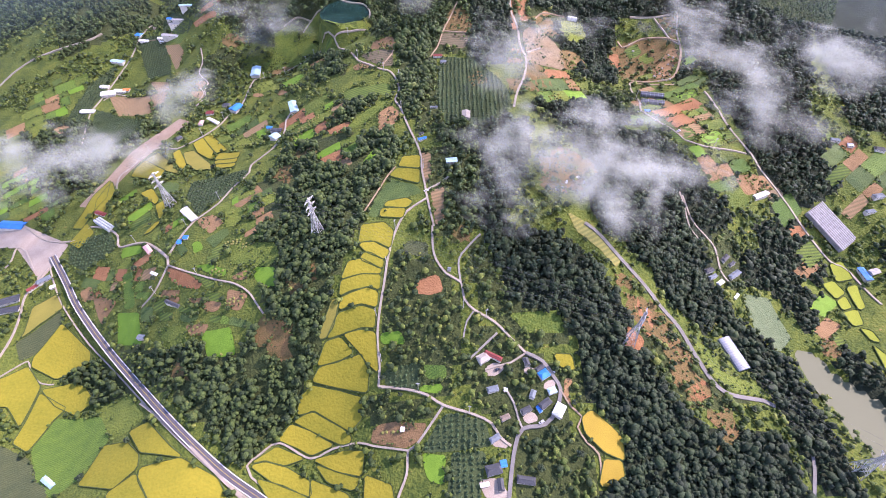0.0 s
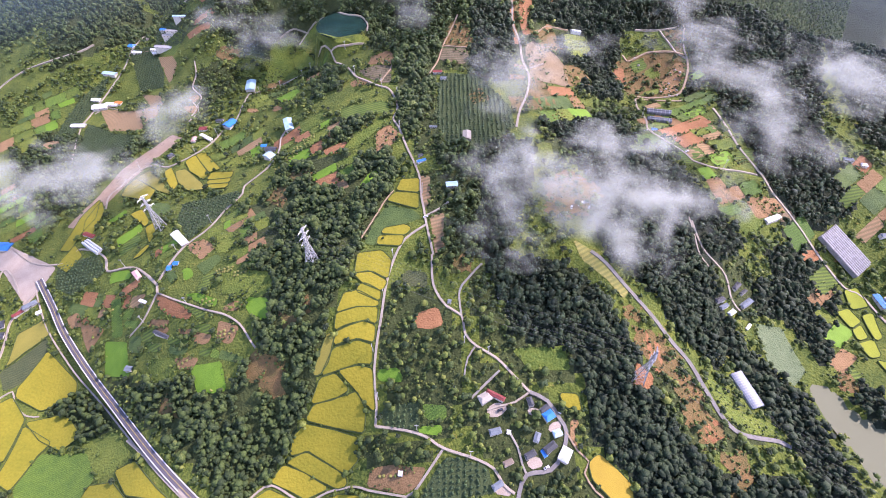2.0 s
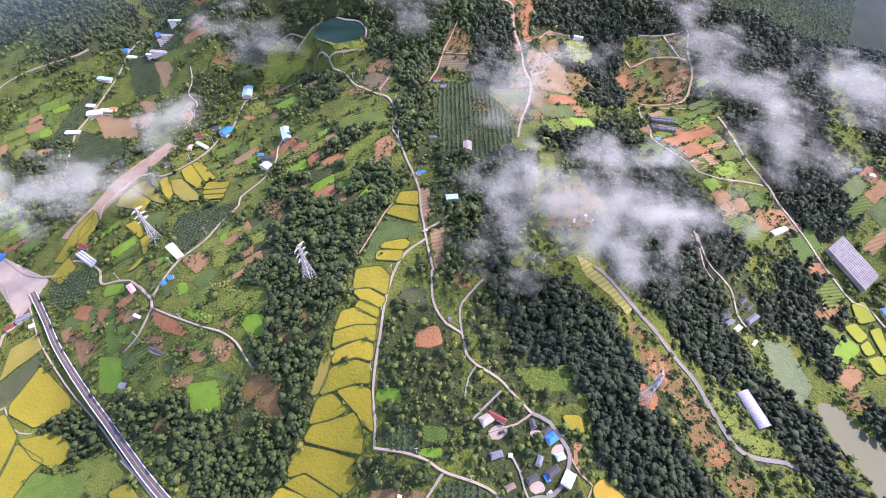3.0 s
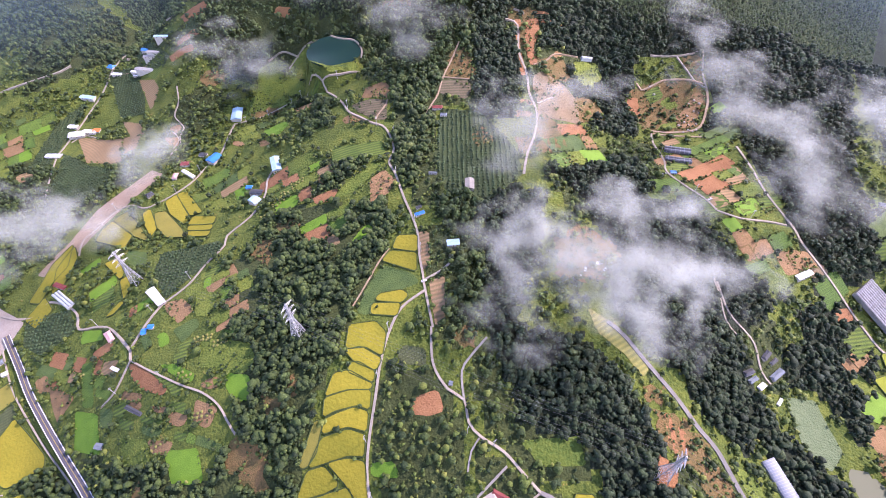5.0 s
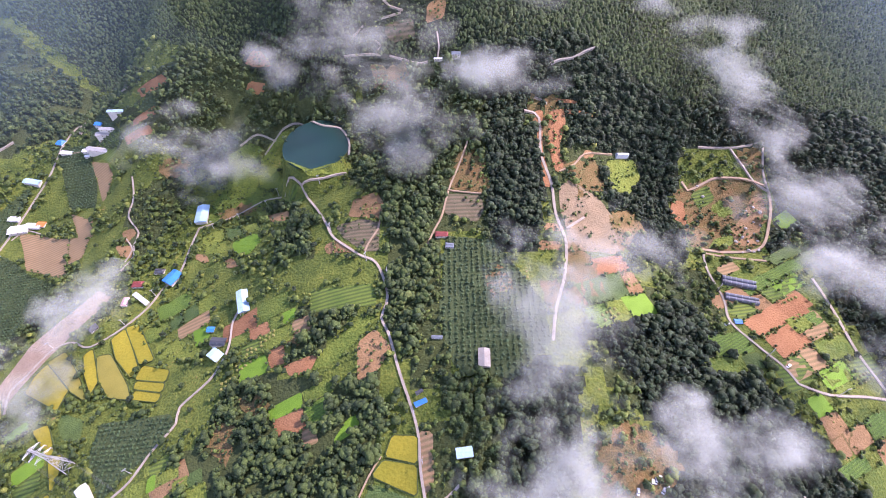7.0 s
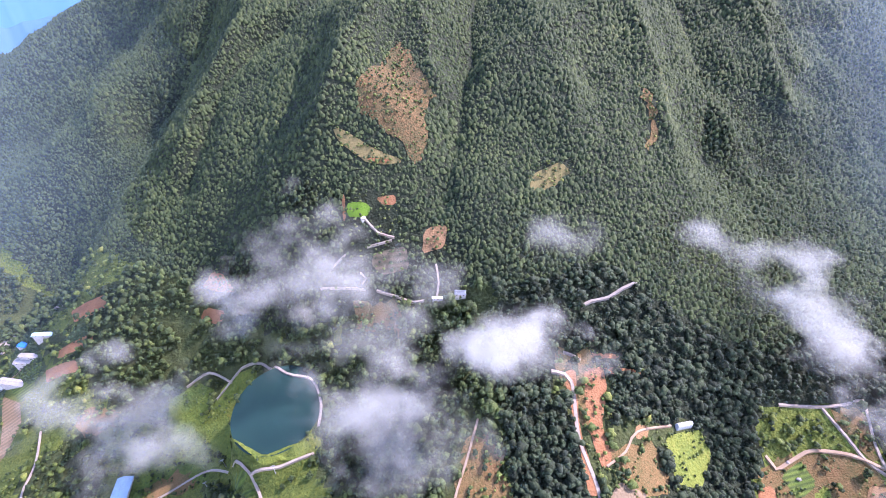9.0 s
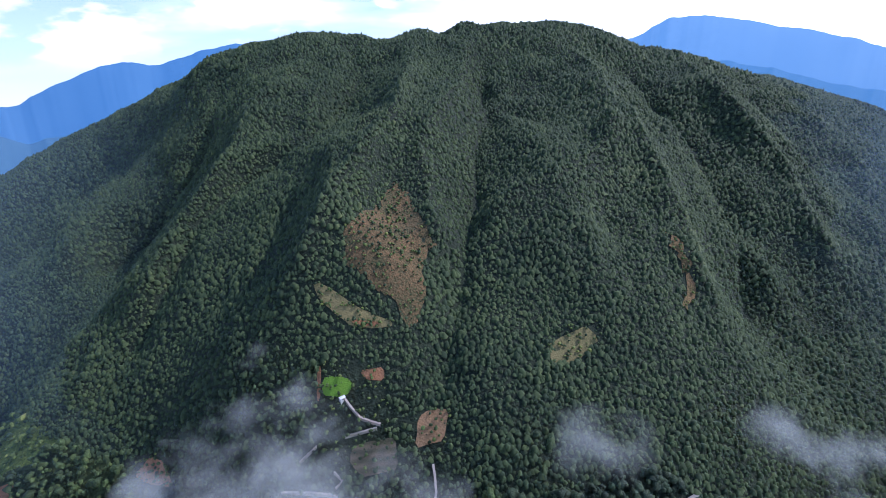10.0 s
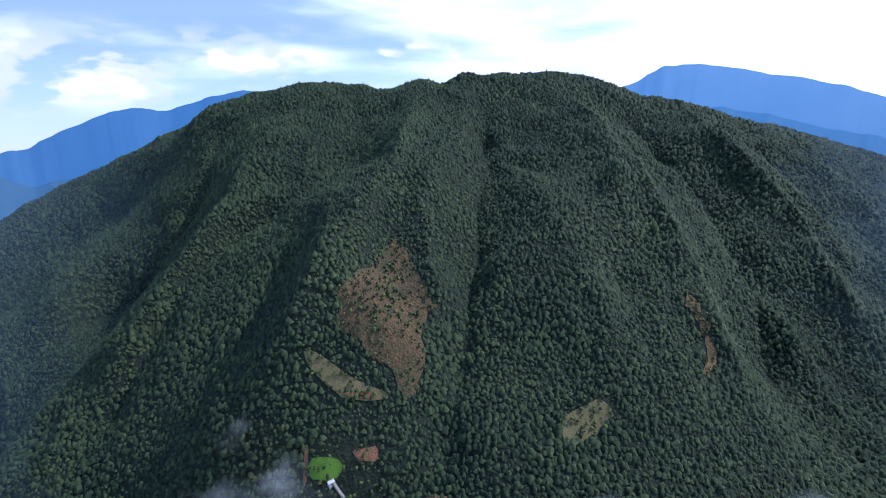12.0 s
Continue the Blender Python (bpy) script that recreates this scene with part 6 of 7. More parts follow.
order = (2, 0, 1, 3)
heads = []
for k in order:
    a, b = PYLONS[order[max(order.index(k) - 1, 0)]], PYLONS[order[min(order.index(k) + 1, 3)]]
    turn = math.degrees(math.atan2(b[1] - a[1], b[0] - a[0])) - 90
    heads.append((pylon(*PYLONS[k], turn, PYLON_TALL), turn))
for (a, _), (b, _) in zip(heads, heads[1:]):
    for z in (0.66, 0.8, 0.94):
        for side in (-1, 1):
            p, q = a.matrix_world @ Vector((side * 2.7, 0, z * PYLON_TALL - 0.75)), b.matrix_world @ Vector((side * 2.7, 0, z * PYLON_TALL - 0.75))
            curve = bpy.data.curves.new("power_cable", "CURVE")
            curve.dimensions, curve.bevel_depth, curve.bevel_resolution = "3D", 0.02, 0
            sp = curve.splines.new("POLY")
            sp.points.add(16)
            for i, pt in enumerate(sp.points):
                s = i / 16
                w = p.lerp(q, s)
                pt.co = (w.x, w.y, w.z - 16 * s * (1 - s) * (p - q).length * 0.006, 1)
            curve.materials.append(WIRE)
            tagged(new("power_cable", curve), "thin grey sagging power cable between pylons", "cable", "power line")


# ---- trees ----
CLEARINGS = [np.array(p) for p in (
    [(-18.7, 376.9), (-13.3, 370.4), (-6.4, 355), (-3.8, 352.1), (-7.7, 346.7), (-6.8, 336), (-9.9, 330), (-16.1, 333.7), (-21.7, 337), (-29.7, 341.1), (-31.8, 350.4), (-26.7, 359.3)],
    [(-40.2, 338.4), (-36.1, 337.9), (-26.2, 332.3), (-15.1, 329.8), (-15.4, 328), (-27.7, 327.3), (-33.8, 330.8), (-38.7, 334.5)],
    [(76.3, 371.1), (79.7, 368.1), (80.9, 355.6), (79.3, 346.9), (73, 339), (72, 342.6), (76.9, 351.8), (75.6, 358.8)],
    [(31.6, 330.7), (43.1, 331.7), (44.7, 329), (36.6, 322.9), (29, 321.1)],
    [(-35.9, 320.9), (-17.1, 321.2), (-16.1, 309), (-13.1, 303.2), (-25.8, 301.4), (-35.5, 305.4)],
    [(-8.8, 312.4), (0.4, 312.3), (-0.6, 304.3), (-9.3, 304.8)],
    [(-43.5, 301.7), (-23.9, 298.5), (-6, 293.5), (-2.6, 290.4), (-16.4, 286.6), (-35, 289.8)],
    [(-94.7, 320.4), (-79.4, 316), (-76.9, 309.5), (-92.8, 313.2)],
    [(-155.2, 320.2), (-131, 318.1), (-131.1, 311.1), (-147.7, 311.4)],
    [(0.9, 294.7), (6.7, 294.2), (5.7, 288.8), (0.8, 289.8)],
)]
SCRUB = [np.array(p) for p in (
    [(3, 73.1), (16, 76.2), (39.8, 72.6), (39.1, 52.4), (24.1, 40.2), (13.3, 55.9)],
    [(20.4, 272.9), (77.3, 276.1), (71.1, 230.4), (40.9, 220.7), (30.2, 241.3)],
    [(-7.2, 256.7), (24.1, 253.3), (22.1, 220.4), (-2.7, 221.7)],
    [(77.6, 217.9), (93.5, 215.4), (90.5, 186.7), (73.6, 172.3), (62.6, 190.2)],
    [(-19.3, 110), (-4.9, 107.7), (3.2, 101.4), (6.9, 87.4), (4.8, 73), (2.9, 63), (-17.7, 66.8), (-20.3, 88.4)],
    [(10.8, 87.3), (27.1, 76), (12.3, 76.3), (8.7, 81.8)],
    [(14, 71), (26.9, 72.5), (26.1, 62.2), (21, 65.7)],
    [(25, 49.3), (47.7, 52.4), (44.5, 33), (21.9, 33), (22.2, 46.2)],
    [(-27.5, 66.5), (-0.7, 60), (-7.9, 56.6), (-25.1, 58.8)],
    [(39.8, 72.6), (49.4, 62.4), (45, 57.3), (40.4, 62.2)],
    [(-10.3, 157.1), (15.7, 167.1), (13.9, 121.5), (-0.8, 112), (-4.2, 136.6)],
    [(79.8, 91.5), (89.9, 68.7), (108, 62.5), (74.8, 60), (64.5, 81.3)],
    [(-136.2, 97), (-102.8, 86.8), (-90.2, 69.2), (-110, 74.7)],
    [(11.8, 121.4), (22.8, 95.1), (41.6, 87.5), (40.2, 76.1), (21.8, 79.7), (12.8, 91.1), (9.3, 105.4)],
    [(90.8, 143.9), (109.7, 147.7), (125.3, 118.1), (113.7, 106.8), (99.3, 122.9)],
    [(38.2, 185.7), (88.6, 214.8), (88.4, 186.5), (69.1, 157.1), (49, 163)],
    [(-22.8, 205.6), (-2.7, 221.7), (-0.9, 170.3), (-9.6, 167.2), (-17.8, 187.4)],
    [(-106.4, 298.4), (-84.1, 305.7), (-72.4, 292.5), (-90.9, 280.5), (-109.3, 281.4)],
    [(-147.7, 263.4), (-124.4, 279.4), (-115.8, 257.8), (-134.7, 231.6)],
    [(-48.7, 289.6), (6.7, 278.8), (8.5, 253.7), (-2.7, 221.7), (-19.5, 222.3), (-35.3, 250.3)],
    [(-184, 320), (-122.7, 304.4), (-99.3, 295.1), (-88.8, 279.7), (-114, 277.5), (-142.5, 296)],
)]

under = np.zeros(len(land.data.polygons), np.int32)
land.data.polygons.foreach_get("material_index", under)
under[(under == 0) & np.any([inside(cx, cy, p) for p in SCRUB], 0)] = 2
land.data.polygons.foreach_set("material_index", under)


def ball(sub):
    bm = bmesh.new()
    bmesh.ops.create_icosphere(bm, subdivisions=sub, radius=1.0)
    v = np.array([q.co for q in bm.verts])
    f = np.array([[q.index for q in face.verts] for face in bm.faces])
    bm.free()
    return v, f


BALL1, BALL2 = ball(1), ball(2)


def crown_shape(seed, clumps, sub=1, tall=1.0):
    """A crown of uneven leafy clumps round a rough dome, about one metre in radius, from z = 0 up; open below."""
    rng = np.random.default_rng(seed)
    vs, fs, n = [], [], 0
    bv, bf = BALL1 if sub == 1 else BALL2
    bf = bf[bv[bf].mean(1)[:, 2] > -0.6]
    for k in range(clumps):
        a, r = k * 2.4 + rng.uniform(-0.5, 0.5), (0.0 if k == 0 else rng.uniform(0.45, 0.75))
        size = rng.uniform(0.52, 0.66) if k == 0 else rng.uniform(0.30, 0.50)
        c = np.array([r * math.cos(a), r * math.sin(a), (1.1 if k == 0 else rng.uniform(0.4, 1.1)) * tall])
        v = bv * (size * (1 + rng.uniform(-0.42, 0.42, (len(bv), 1)))) * (1, 1, 0.9 * tall) + c
        vs.append(v)
        fs.append(bf + n)
        n += len(v)
    return np.concatenate(vs), np.concatenate(fs)


def conifer_shape(seed, sides=6):
    """A ragged pointed crown about one metre in radius and two high."""
    rng = np.random.default_rng(seed)
    a = np.arange(sides) * 2 * math.pi / sides + rng.uniform(-0.25, 0.25, sides)
    r, z = rng.uniform(0.65, 1.25, sides), rng.uniform(-0.1, 0.5, sides)
    v = np.vstack([[(rng.uniform(-0.15, 0.15), rng.uniform(-0.15, 0.15), rng.uniform(1.25, 1.75))], np.column_stack([r * np.cos(a), r * np.sin(a), z])])
    return v, np.array([(0, 1 + k, 1 + (k + 1) % sides) for k in range(sides)])


def dome_shape(seed, sides=6):
    """A ragged rounded crown about one metre in radius, open below."""
    rng = np.random.default_rng(seed)
    a = np.arange(sides) * 2 * math.pi / sides
    top, low = a + rng.uniform(-0.3, 0.3, sides), a + 0.5 + rng.uniform(-0.25, 0.25, sides)
    r1, r2 = rng.uniform(0.45, 0.85, sides), rng.uniform(0.8, 1.2, sides)
    v = np.vstack([[(rng.uniform(-0.2, 0.2), rng.uniform(-0.2, 0.2), rng.uniform(1.3, 1.6))], np.column_stack([r1 * np.cos(top), r1 * np.sin(top), rng.uniform(0.85, 1.4, sides)]), np.column_stack([r2 * np.cos(low), r2 * np.sin(low), rng.uniform(-0.1, 0.3, sides)])])
    f = []
    for k in range(sides):
        j = (k + 1) % sides
        f += [(0, 1 + k, 1 + j), (1 + k, 1 + sides + k, 1 + j), (1 + j, 1 + sides + k, 1 + sides + j)]
    return v, np.array(f)


def scatter(name, shapes, x, y, size, mat, seed, label, category="trees", sink=0.1, soft=False):
    """One object of many crowns standing on the land."""
    rng = np.random.default_rng(seed)
    z = height(x, y)
    pick = rng.integers(len(shapes), size=len(x))
    vs, fs, n = [], [], 0
    for k, (sv, sf) in enumerate(shapes):
        who = np.where(pick == k)[0]
        if not len(who):
            continue
        a = rng.uniform(0, 2 * math.pi, len(who))
        ca, sa, s = np.cos(a)[:, None], np.sin(a)[:, None], size[who][:, None]
        tall = rng.uniform(0.85, 1.25, len(who))[:, None]
        v = np.stack([(sv[None, :, 0] * ca - sv[None, :, 1] * sa) * s + x[who][:, None], (sv[None, :, 0] * sa + sv[None, :, 1] * ca) * s + y[who][:, None], (sv[None, :, 2] - sink) * s * tall + z[who][:, None]], -1)
        vs.append(v.reshape(-1, 3))
        fs.append((sf[None] + (np.arange(len(who)) * len(sv))[:, None, None]).reshape(-1, 3) + n)
        n += len(who) * len(sv)
    if not vs:
        return None
    v, f = np.concatenate(vs), np.concatenate(fs)
    me = bpy.data.meshes.new(name)
    me.vertices.add(len(v))
    me.vertices.foreach_set("co", v.ravel())
    me.loops.add(f.size)
    me.loops.foreach_set("vertex_index", f.ravel().astype(np.int32))
    me.polygons.add(len(f))
    me.polygons.foreach_set("loop_start", np.arange(0, f.size, 3, dtype=np.int32))
    if soft:
        me.polygons.foreach_set("use_smooth", np.ones(len(f), bool))
    me.update()
    me.materials.append(mat)
    return tagged(new(name, me), label, category, kind="stuff")


def spread(x0, x1, y0, y1, gap, seed):
    rng = np.random.default_rng(seed)
    gx, gy = np.meshgrid(np.arange(x0, x1, gap), np.arange(y0, y1, gap * 0.87))
    gx = gx + (np.arange(gx.shape[0]) % 2)[:, None] * gap / 2
    return (gx + rng.uniform(-0.7, 0.7, gx.shape) * gap).ravel(), (gy + rng.uniform(-0.7, 0.7, gy.shape) * gap).ravel()


def clear(x, y, outlines):
    ok = np.ones(len(x), bool)
    for k in outlines:
        lo, hi = k.min(0), k.max(0)
        c = np.where(ok & (x > lo[0]) & (x < hi[0]) & (y > lo[1]) & (y < hi[1]))[0]
        if len(c):
            ok[c[inside(x[c], y[c], k)]] = False
    return ok


def within(x, y, outlines):
    return ~clear(x, y, outlines)


# valley: dense woods, then scattered bushes between the fields
NEAR_CROWNS = [crown_shape(k, 6) for k in range(8)]
BUSH_CROWNS = [crown_shape(60 + k, 3, 1, 0.8) for k in range(6)]
FAR_CROWNS = [crown_shape(20 + k, 3, 1, 1.1) for k in range(8)]
LOW_CROWNS = [crown_shape(40 + k, 1, 1, 0.9) for k in range(5)]
tx, ty = spread(-330, 330, 28, 400, 2.05, 1)
seen = (np.abs(tx) < 40 + 0.97 * np.hypot(ty, 120)) & (ty < foot_line(tx))
tx, ty = tx[seen], ty[seen]
free = clear(tx, ty, KEEP_OUT)
tx, ty = tx[free], ty[free]
bare = within(tx, ty, EARTH)
wood = within(tx, ty, FORESTS) & ~bare
thin = (tx < 14) & (lattice_noise(tx / 9, ty / 9, 41) * 0.65 + lattice_noise(tx / 3.5, ty / 3.5, 43) * 0.35 < 0.30)
stay = ~(wood & thin)
tx, ty, wood, bare = tx[stay], ty[stay], wood[stay], bare[stay]
rng = np.random.default_rng(5)
patchy = lattice_noise(tx / 13, ty / 13, 31) * 0.7 + lattice_noise(tx / 5, ty / 5, 33) * 0.3
loose = ~wood & (patchy > 0.40) & (rng.random(len(tx)) < 0.9)
loose |= ~wood & within(tx, ty, SCRUB) & (patchy > 0.12) & (rng.random(len(tx)) < 0.92)
loose &= ~(within(tx, ty, BUSHY) & (rng.random(len(tx)) < 0.5))
loose &= ~bare | (rng.random(len(tx)) < 0.4)
wx, wy = tx[wood], ty[wood]
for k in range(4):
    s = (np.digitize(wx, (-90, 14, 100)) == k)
    scatter("valley_wood", NEAR_CROWNS if k in (1, 2) else FAR_CROWNS, wx[s], wy[s], np.random.default_rng(k).choice((0.9, 1.15, 1.35, 1.6, 2.1), s.sum()) * np.random.default_rng(k).uniform(0.85, 1.15, s.sum()), LEAVES if k < 2 else SHADE_PINE, 60 + k, "dense green broadleaf wood in the valley" if k < 2 else "dense dark green pine wood with cloud shade in its colour")
scatter("bushes", BUSH_CROWNS, tx[loose], ty[loose], np.random.default_rng(9).choice((0.4, 0.55, 0.8, 1.15, 1.7), loose.sum()) * np.random.default_rng(10).uniform(0.85, 1.2, loose.sum()), BUSH, 70, "scattered green bushes and hedges between fields", "bushes")
for k, line in enumerate(ORCHARDS):
    lo, hi = line.min(0), line.max(0)
    a, b = np.meshgrid(np.arange(lo[0], hi[0], 1.9), np.arange(lo[1], hi[1], 1.45))
    jig = np.random.default_rng(k).normal(0, 0.14, (2, *a.shape))
    a, b = (a + jig[0]).ravel(), (b + jig[1]).ravel()
    ok = inside(a, b, line)
    scatter("orchard", BUSH_CROWNS, a[ok], b[ok], np.random.default_rng(k).uniform(0.55, 0.85, ok.sum()), ORCHARD_LEAVES, 80 + k, "dark green fruit trees planted in rows", "orchard")
# hedges and tufts along the edges of plots, thin scrub on bare and grassy ground
hx, hy = [], []
for line in HEDGED:
    rng = np.random.default_rng(len(hx) + int(abs(line[0, 0]) * 10))
    gone = lattice_noise(line[:, 0] / 6, line[:, 1] / 6, 61) + rng.uniform(-0.25, 0.25, len(line)) < 0.48
    p = (line + rng.normal(0, 0.35, line.shape))[~gone]
    hx.append(p[:, 0])
    hy.append(p[:, 1])
hx, hy = np.concatenate(hx), np.concatenate(hy)
dx, dy = spread(-260, 190, 40, 300, 1.7, 403)
tuft = within(dx, dy, TUFTED) & (lattice_noise(dx / 6, dy / 6, 71) * 0.6 + lattice_noise(dx / 2.4, dy / 2.4, 73) * 0.4 > 0.52)
hx, hy = np.concatenate([hx, dx[tuft]]), np.concatenate([hy, dy[tuft]])
ok = clear(hx, hy, LANES)
hx, hy = hx[ok], hy[ok]
scatter("hedges", LOW_CROWNS, hx, hy, np.random.default_rng(77).choice((0.35, 0.45, 0.6, 0.9), len(hx)) * np.random.default_rng(78).uniform(0.8, 1.2, len(hx)), BUSH, 79, "low hedges and scrub along plot edges", "hedges")
# mountain: pointed conifers with stands of rounder broadleaf trees
SLOPE_TREES = [conifer_shape(k) for k in range(9)] + [dome_shape(30 + k, 5) for k in range(4)]
for k, (y0, y1, gap, shapes) in enumerate(((250, 345, 1.08, SLOPE_TREES), (345, 430, 1.15, SLOPE_TREES), (430, 520, 1.35, SLOPE_TREES), (520, 600, 1.6, SLOPE_TREES))):
    mx, my = spread(-420, 420, y0, y1, gap, 100 + k)
    ok = (np.abs(mx) < (0.99 * (0.61 * (my - 97) + 118) if k < 2 else 75 + 0.99 * (my - 200))) & (my >= foot_line(mx))
    mx, my = mx[ok], my[ok]
    ok = clear(mx, my, KEEP_OUT + CLEARINGS)
    mx, my = mx[ok], my[ok]
    rng = np.random.default_rng(k)
    stand = 0.8 + 0.5 * lattice_noise(mx / 12, my / 12, 51)
    scatter("mountain_forest", shapes, mx, my, 0.60 * gap * stand * rng.choice((0.75, 0.9, 1.05, 1.2, 1.5), len(mx)) * rng.uniform(0.85, 1.15, len(mx)), PINES, 110 + k, "dense dark forest covering the mountain slope", sink=0.25)
    if k < 2:
        mx, my = spread(-95, 110, max(y0, 270), y1, 1.5, 140 + k)
        ok = within(mx, my, CLEARINGS) & (lattice_noise(mx / 7, my / 7, 3) * 0.7 + lattice_noise(mx / 2.5, my / 2.5, 4) * 0.3 > 0.27)
        scatter("clearing_scrub", LOW_CROWNS, mx[ok], my[ok], np.random.default_rng(k).uniform(0.3, 0.95, ok.sum()), BUSH, 150 + k, "thin scrub on the felled slope", "scrub")


# ---- single trees by the lanes and houses ----
def tree_kind(seed, mat, clumps, tall):
    """A tree with a tapered trunk, limbs and a crown of leafy clumps; about 2.2 m across."""
    rng = np.random.default_rng(seed)
    ob = new("tree")
    bm = bmesh.new()
    bmesh.ops.create_cone(bm, cap_ends=True, segments=7, radius1=0.16, radius2=0.07, depth=1.5 * tall, matrix=Matrix.Translation((0, 0, 0.65 * tall)))
    part("trunk", bm, BARK, ob)
    bm = bmesh.new()
    for k in range(5):
        a = k * 1.26 + rng.uniform(0, 0.6)
        bar(bm, (0, 0, rng.uniform(0.6, 1.0) * tall), (0.6 * math.cos(a), 0.6 * math.sin(a), rng.uniform(1.2, 1.6) * tall), 0.045)
    part("limbs", bm, BARK, ob)
    v, f = crown_shape(seed + 200, clumps, 1, 1.0)
    mesh_ob("crown", (v * (1.0, 1.0, 0.95) + (0, 0, 0.55 * tall)).tolist(), f.tolist(), mat, parent=ob)
    return ob


TREE_LABELS = ("round green broadleaf tree beside a field", "dark green pine tree at a lane", "yellowish green garden tree near houses")
kinds = [(tree_kind(1, LEAVES, 12, 1.0), 0), (tree_kind(2, LEAVES, 14, 1.2), 0), (tree_kind(3, SHADE_PINE, 12, 1.4), 1), (tree_kind(4, BUSH, 12, 0.8), 2)]
spots = spread(-150, 130, 40, 250, 7.5, 400)
open_ground = clear(*spots, KEEP_OUT) & ~within(*spots, FORESTS)
sx, sy = spots[0][open_ground], spots[1][open_ground]
pick = np.random.default_rng(12).permutation(len(sx))[:230]
first = set()
for i in pick:
    base, word = kinds[i % 4]
    r = random.Random(int(i))
    m = pose(sx[i], sy[i], ground(sx[i], sy[i]) - 0.1, 0, 0, r.uniform(0, 360))
    if word * 10 + i % 4 in first:
        t = copy_thing(base, m)
    else:
        first.add(word * 10 + i % 4)
        t = base
        t.matrix_world = m
        tagged(t, TREE_LABELS[word], "tree", "single trees")
    t.scale = (s := r.uniform(0.7, 1.3), s, s * r.uniform(0.9, 1.2))

# ---- cars ----
GLASS = material("car_glass", (0.02, 0.02, 0.025), (0.05, 0.05, 0.06), 0.1, 0.5, 0.0)
RUBBER = material("tyre_rubber", (0.015, 0.015, 0.015), (0.03, 0.03, 0.03), 0.8, 0.3, 0.1)


def car(x, y, turn, name, colour, word):
    """A small car with body, cabin, windows and four wheels."""
    paint = material("car_paint_" + name, tuple(c * 0.9 for c in colour), colour, 0.3, 1.0, 0.0)
    ob = new("car")
    ob.matrix_world = pose(x, y, ground(x, y) + 0.2, 0, 0, turn)
    bm = bmesh.new()
    box(bm, -0.95, 0.95, -0.4, 0.4, 0.12, 0.42)
    bmesh.ops.bevel(bm, geom=list(bm.edges), offset=0.07, segments=2, affect="EDGES")
    part("body", bm, paint, ob)
    bm = bmesh.new()
    v = box(bm, -0.55, 0.45, -0.36, 0.36, 0.40, 0.66)
    for q in v:
        if q.co.z > 0.6:
            q.co.x *= 0.72
            q.co.y *= 0.86
    part("cabin", bm, GLASS, ob)
    bm = bmesh.new()
    box(bm, -0.38, 0.30, -0.30, 0.30, 0.655, 0.69)
    part("car_roof", bm, paint, ob)
    for a in (-0.6, 0.6):
        for c in (-0.38, 0.38):
            bm = bmesh.new()
            bmesh.ops.create_cone(bm, cap_ends=True, segments=12, radius1=0.15, radius2=0.15, depth=0.1, matrix=Matrix.Translation((a, c, 0.13)) @ Matrix.Rotation(radians(90), 4, "X"))
            part("wheel", bm, RUBBER, ob)
    tagged(ob, word, "car", "parked cars")


for x, y, turn, name in ((44.3, 138.1, 60, "white"), (45.6, 138.4, 60, "white"), (46.6, 138.8, 60, "silver"), (48.9, 141.7, 70, "white"), (52.2, 143, 60, "white"), (53.2, 143.8, 60, "white"), (54.2, 144.2, 60, "silver"), (55.3, 144.7, 60, "white"), (55.8, 141.9, 50, "white"), (56.8, 142.5, 50, "silver"), (36.3, 69.5, 40, "white"), (-155, 110.3, 125, "dark"), (30.3, 54.3, 30, "silver"), (91.4, 191.7, 20, "white"), (-6.6, 137.1, 20, "white"), (17.6, 70, 20, "dark"), (105.2, 177.1, 30, "white")):
    tone = {"white": (0.8, 0.8, 0.8), "silver": (0.5, 0.51, 0.53), "dark": (0.04, 0.045, 0.06)}[name]
    car(x, y, turn, name, tone, name + " car parked on open ground" if name != "dark" else "dark car standing on tarmac")

# ---- boulders on the graded earth ----
ROCK = material("pale_rock", (0.30, 0.27, 0.23), (0.48, 0.45, 0.40), 0.9, 0.8, 0.6, 6)


def boulder(x, y, size, seed):
    rng = np.random.default_rng(seed)
    bv, bf = BALL2
    v = bv * (1 + 0.22 * rng.uniform(-1, 1, (len(bv), 1))) * (1.0, rng.uniform(0.6, 0.9), rng.uniform(0.5, 0.7)) * size
    ob = mesh_ob("boulder", v.tolist(), bf.tolist(), ROCK, label="pale broken boulder lying on graded bare earth", category="boulder", group="boulders")
    ob.matrix_world = pose(x, y, ground(x, y) + 0.25 * size + 0.2, 0, 0, rng.uniform(0, 360))


for k, (x, y) in enumerate([(118.6, 242.9), (121.2, 243.8), (122.8, 241.2), (119.6, 237.4), (116.3, 235.3), (118.3, 232.4), (121.4, 235.4), (113.7, 231.2), (114.9, 229), (110.9, 229.8), (110.6, 233.4), (118.1, 228.7), (113.5, 224.7), (115, 223.9), (116.9, 224.4), (111.2, 224.2), (103.2, 256.1), (104.7, 251.7)]):
    boulder(x, y, 0.45 + 0.35 * (k * 7 % 5) / 4, k)

# ---- grave mounds on small cleared plots ----
TURF = material("mound_turf", (0.16, 0.17, 0.04), (0.27, 0.25, 0.07), 0.95, 1.5, 0.4, 6)


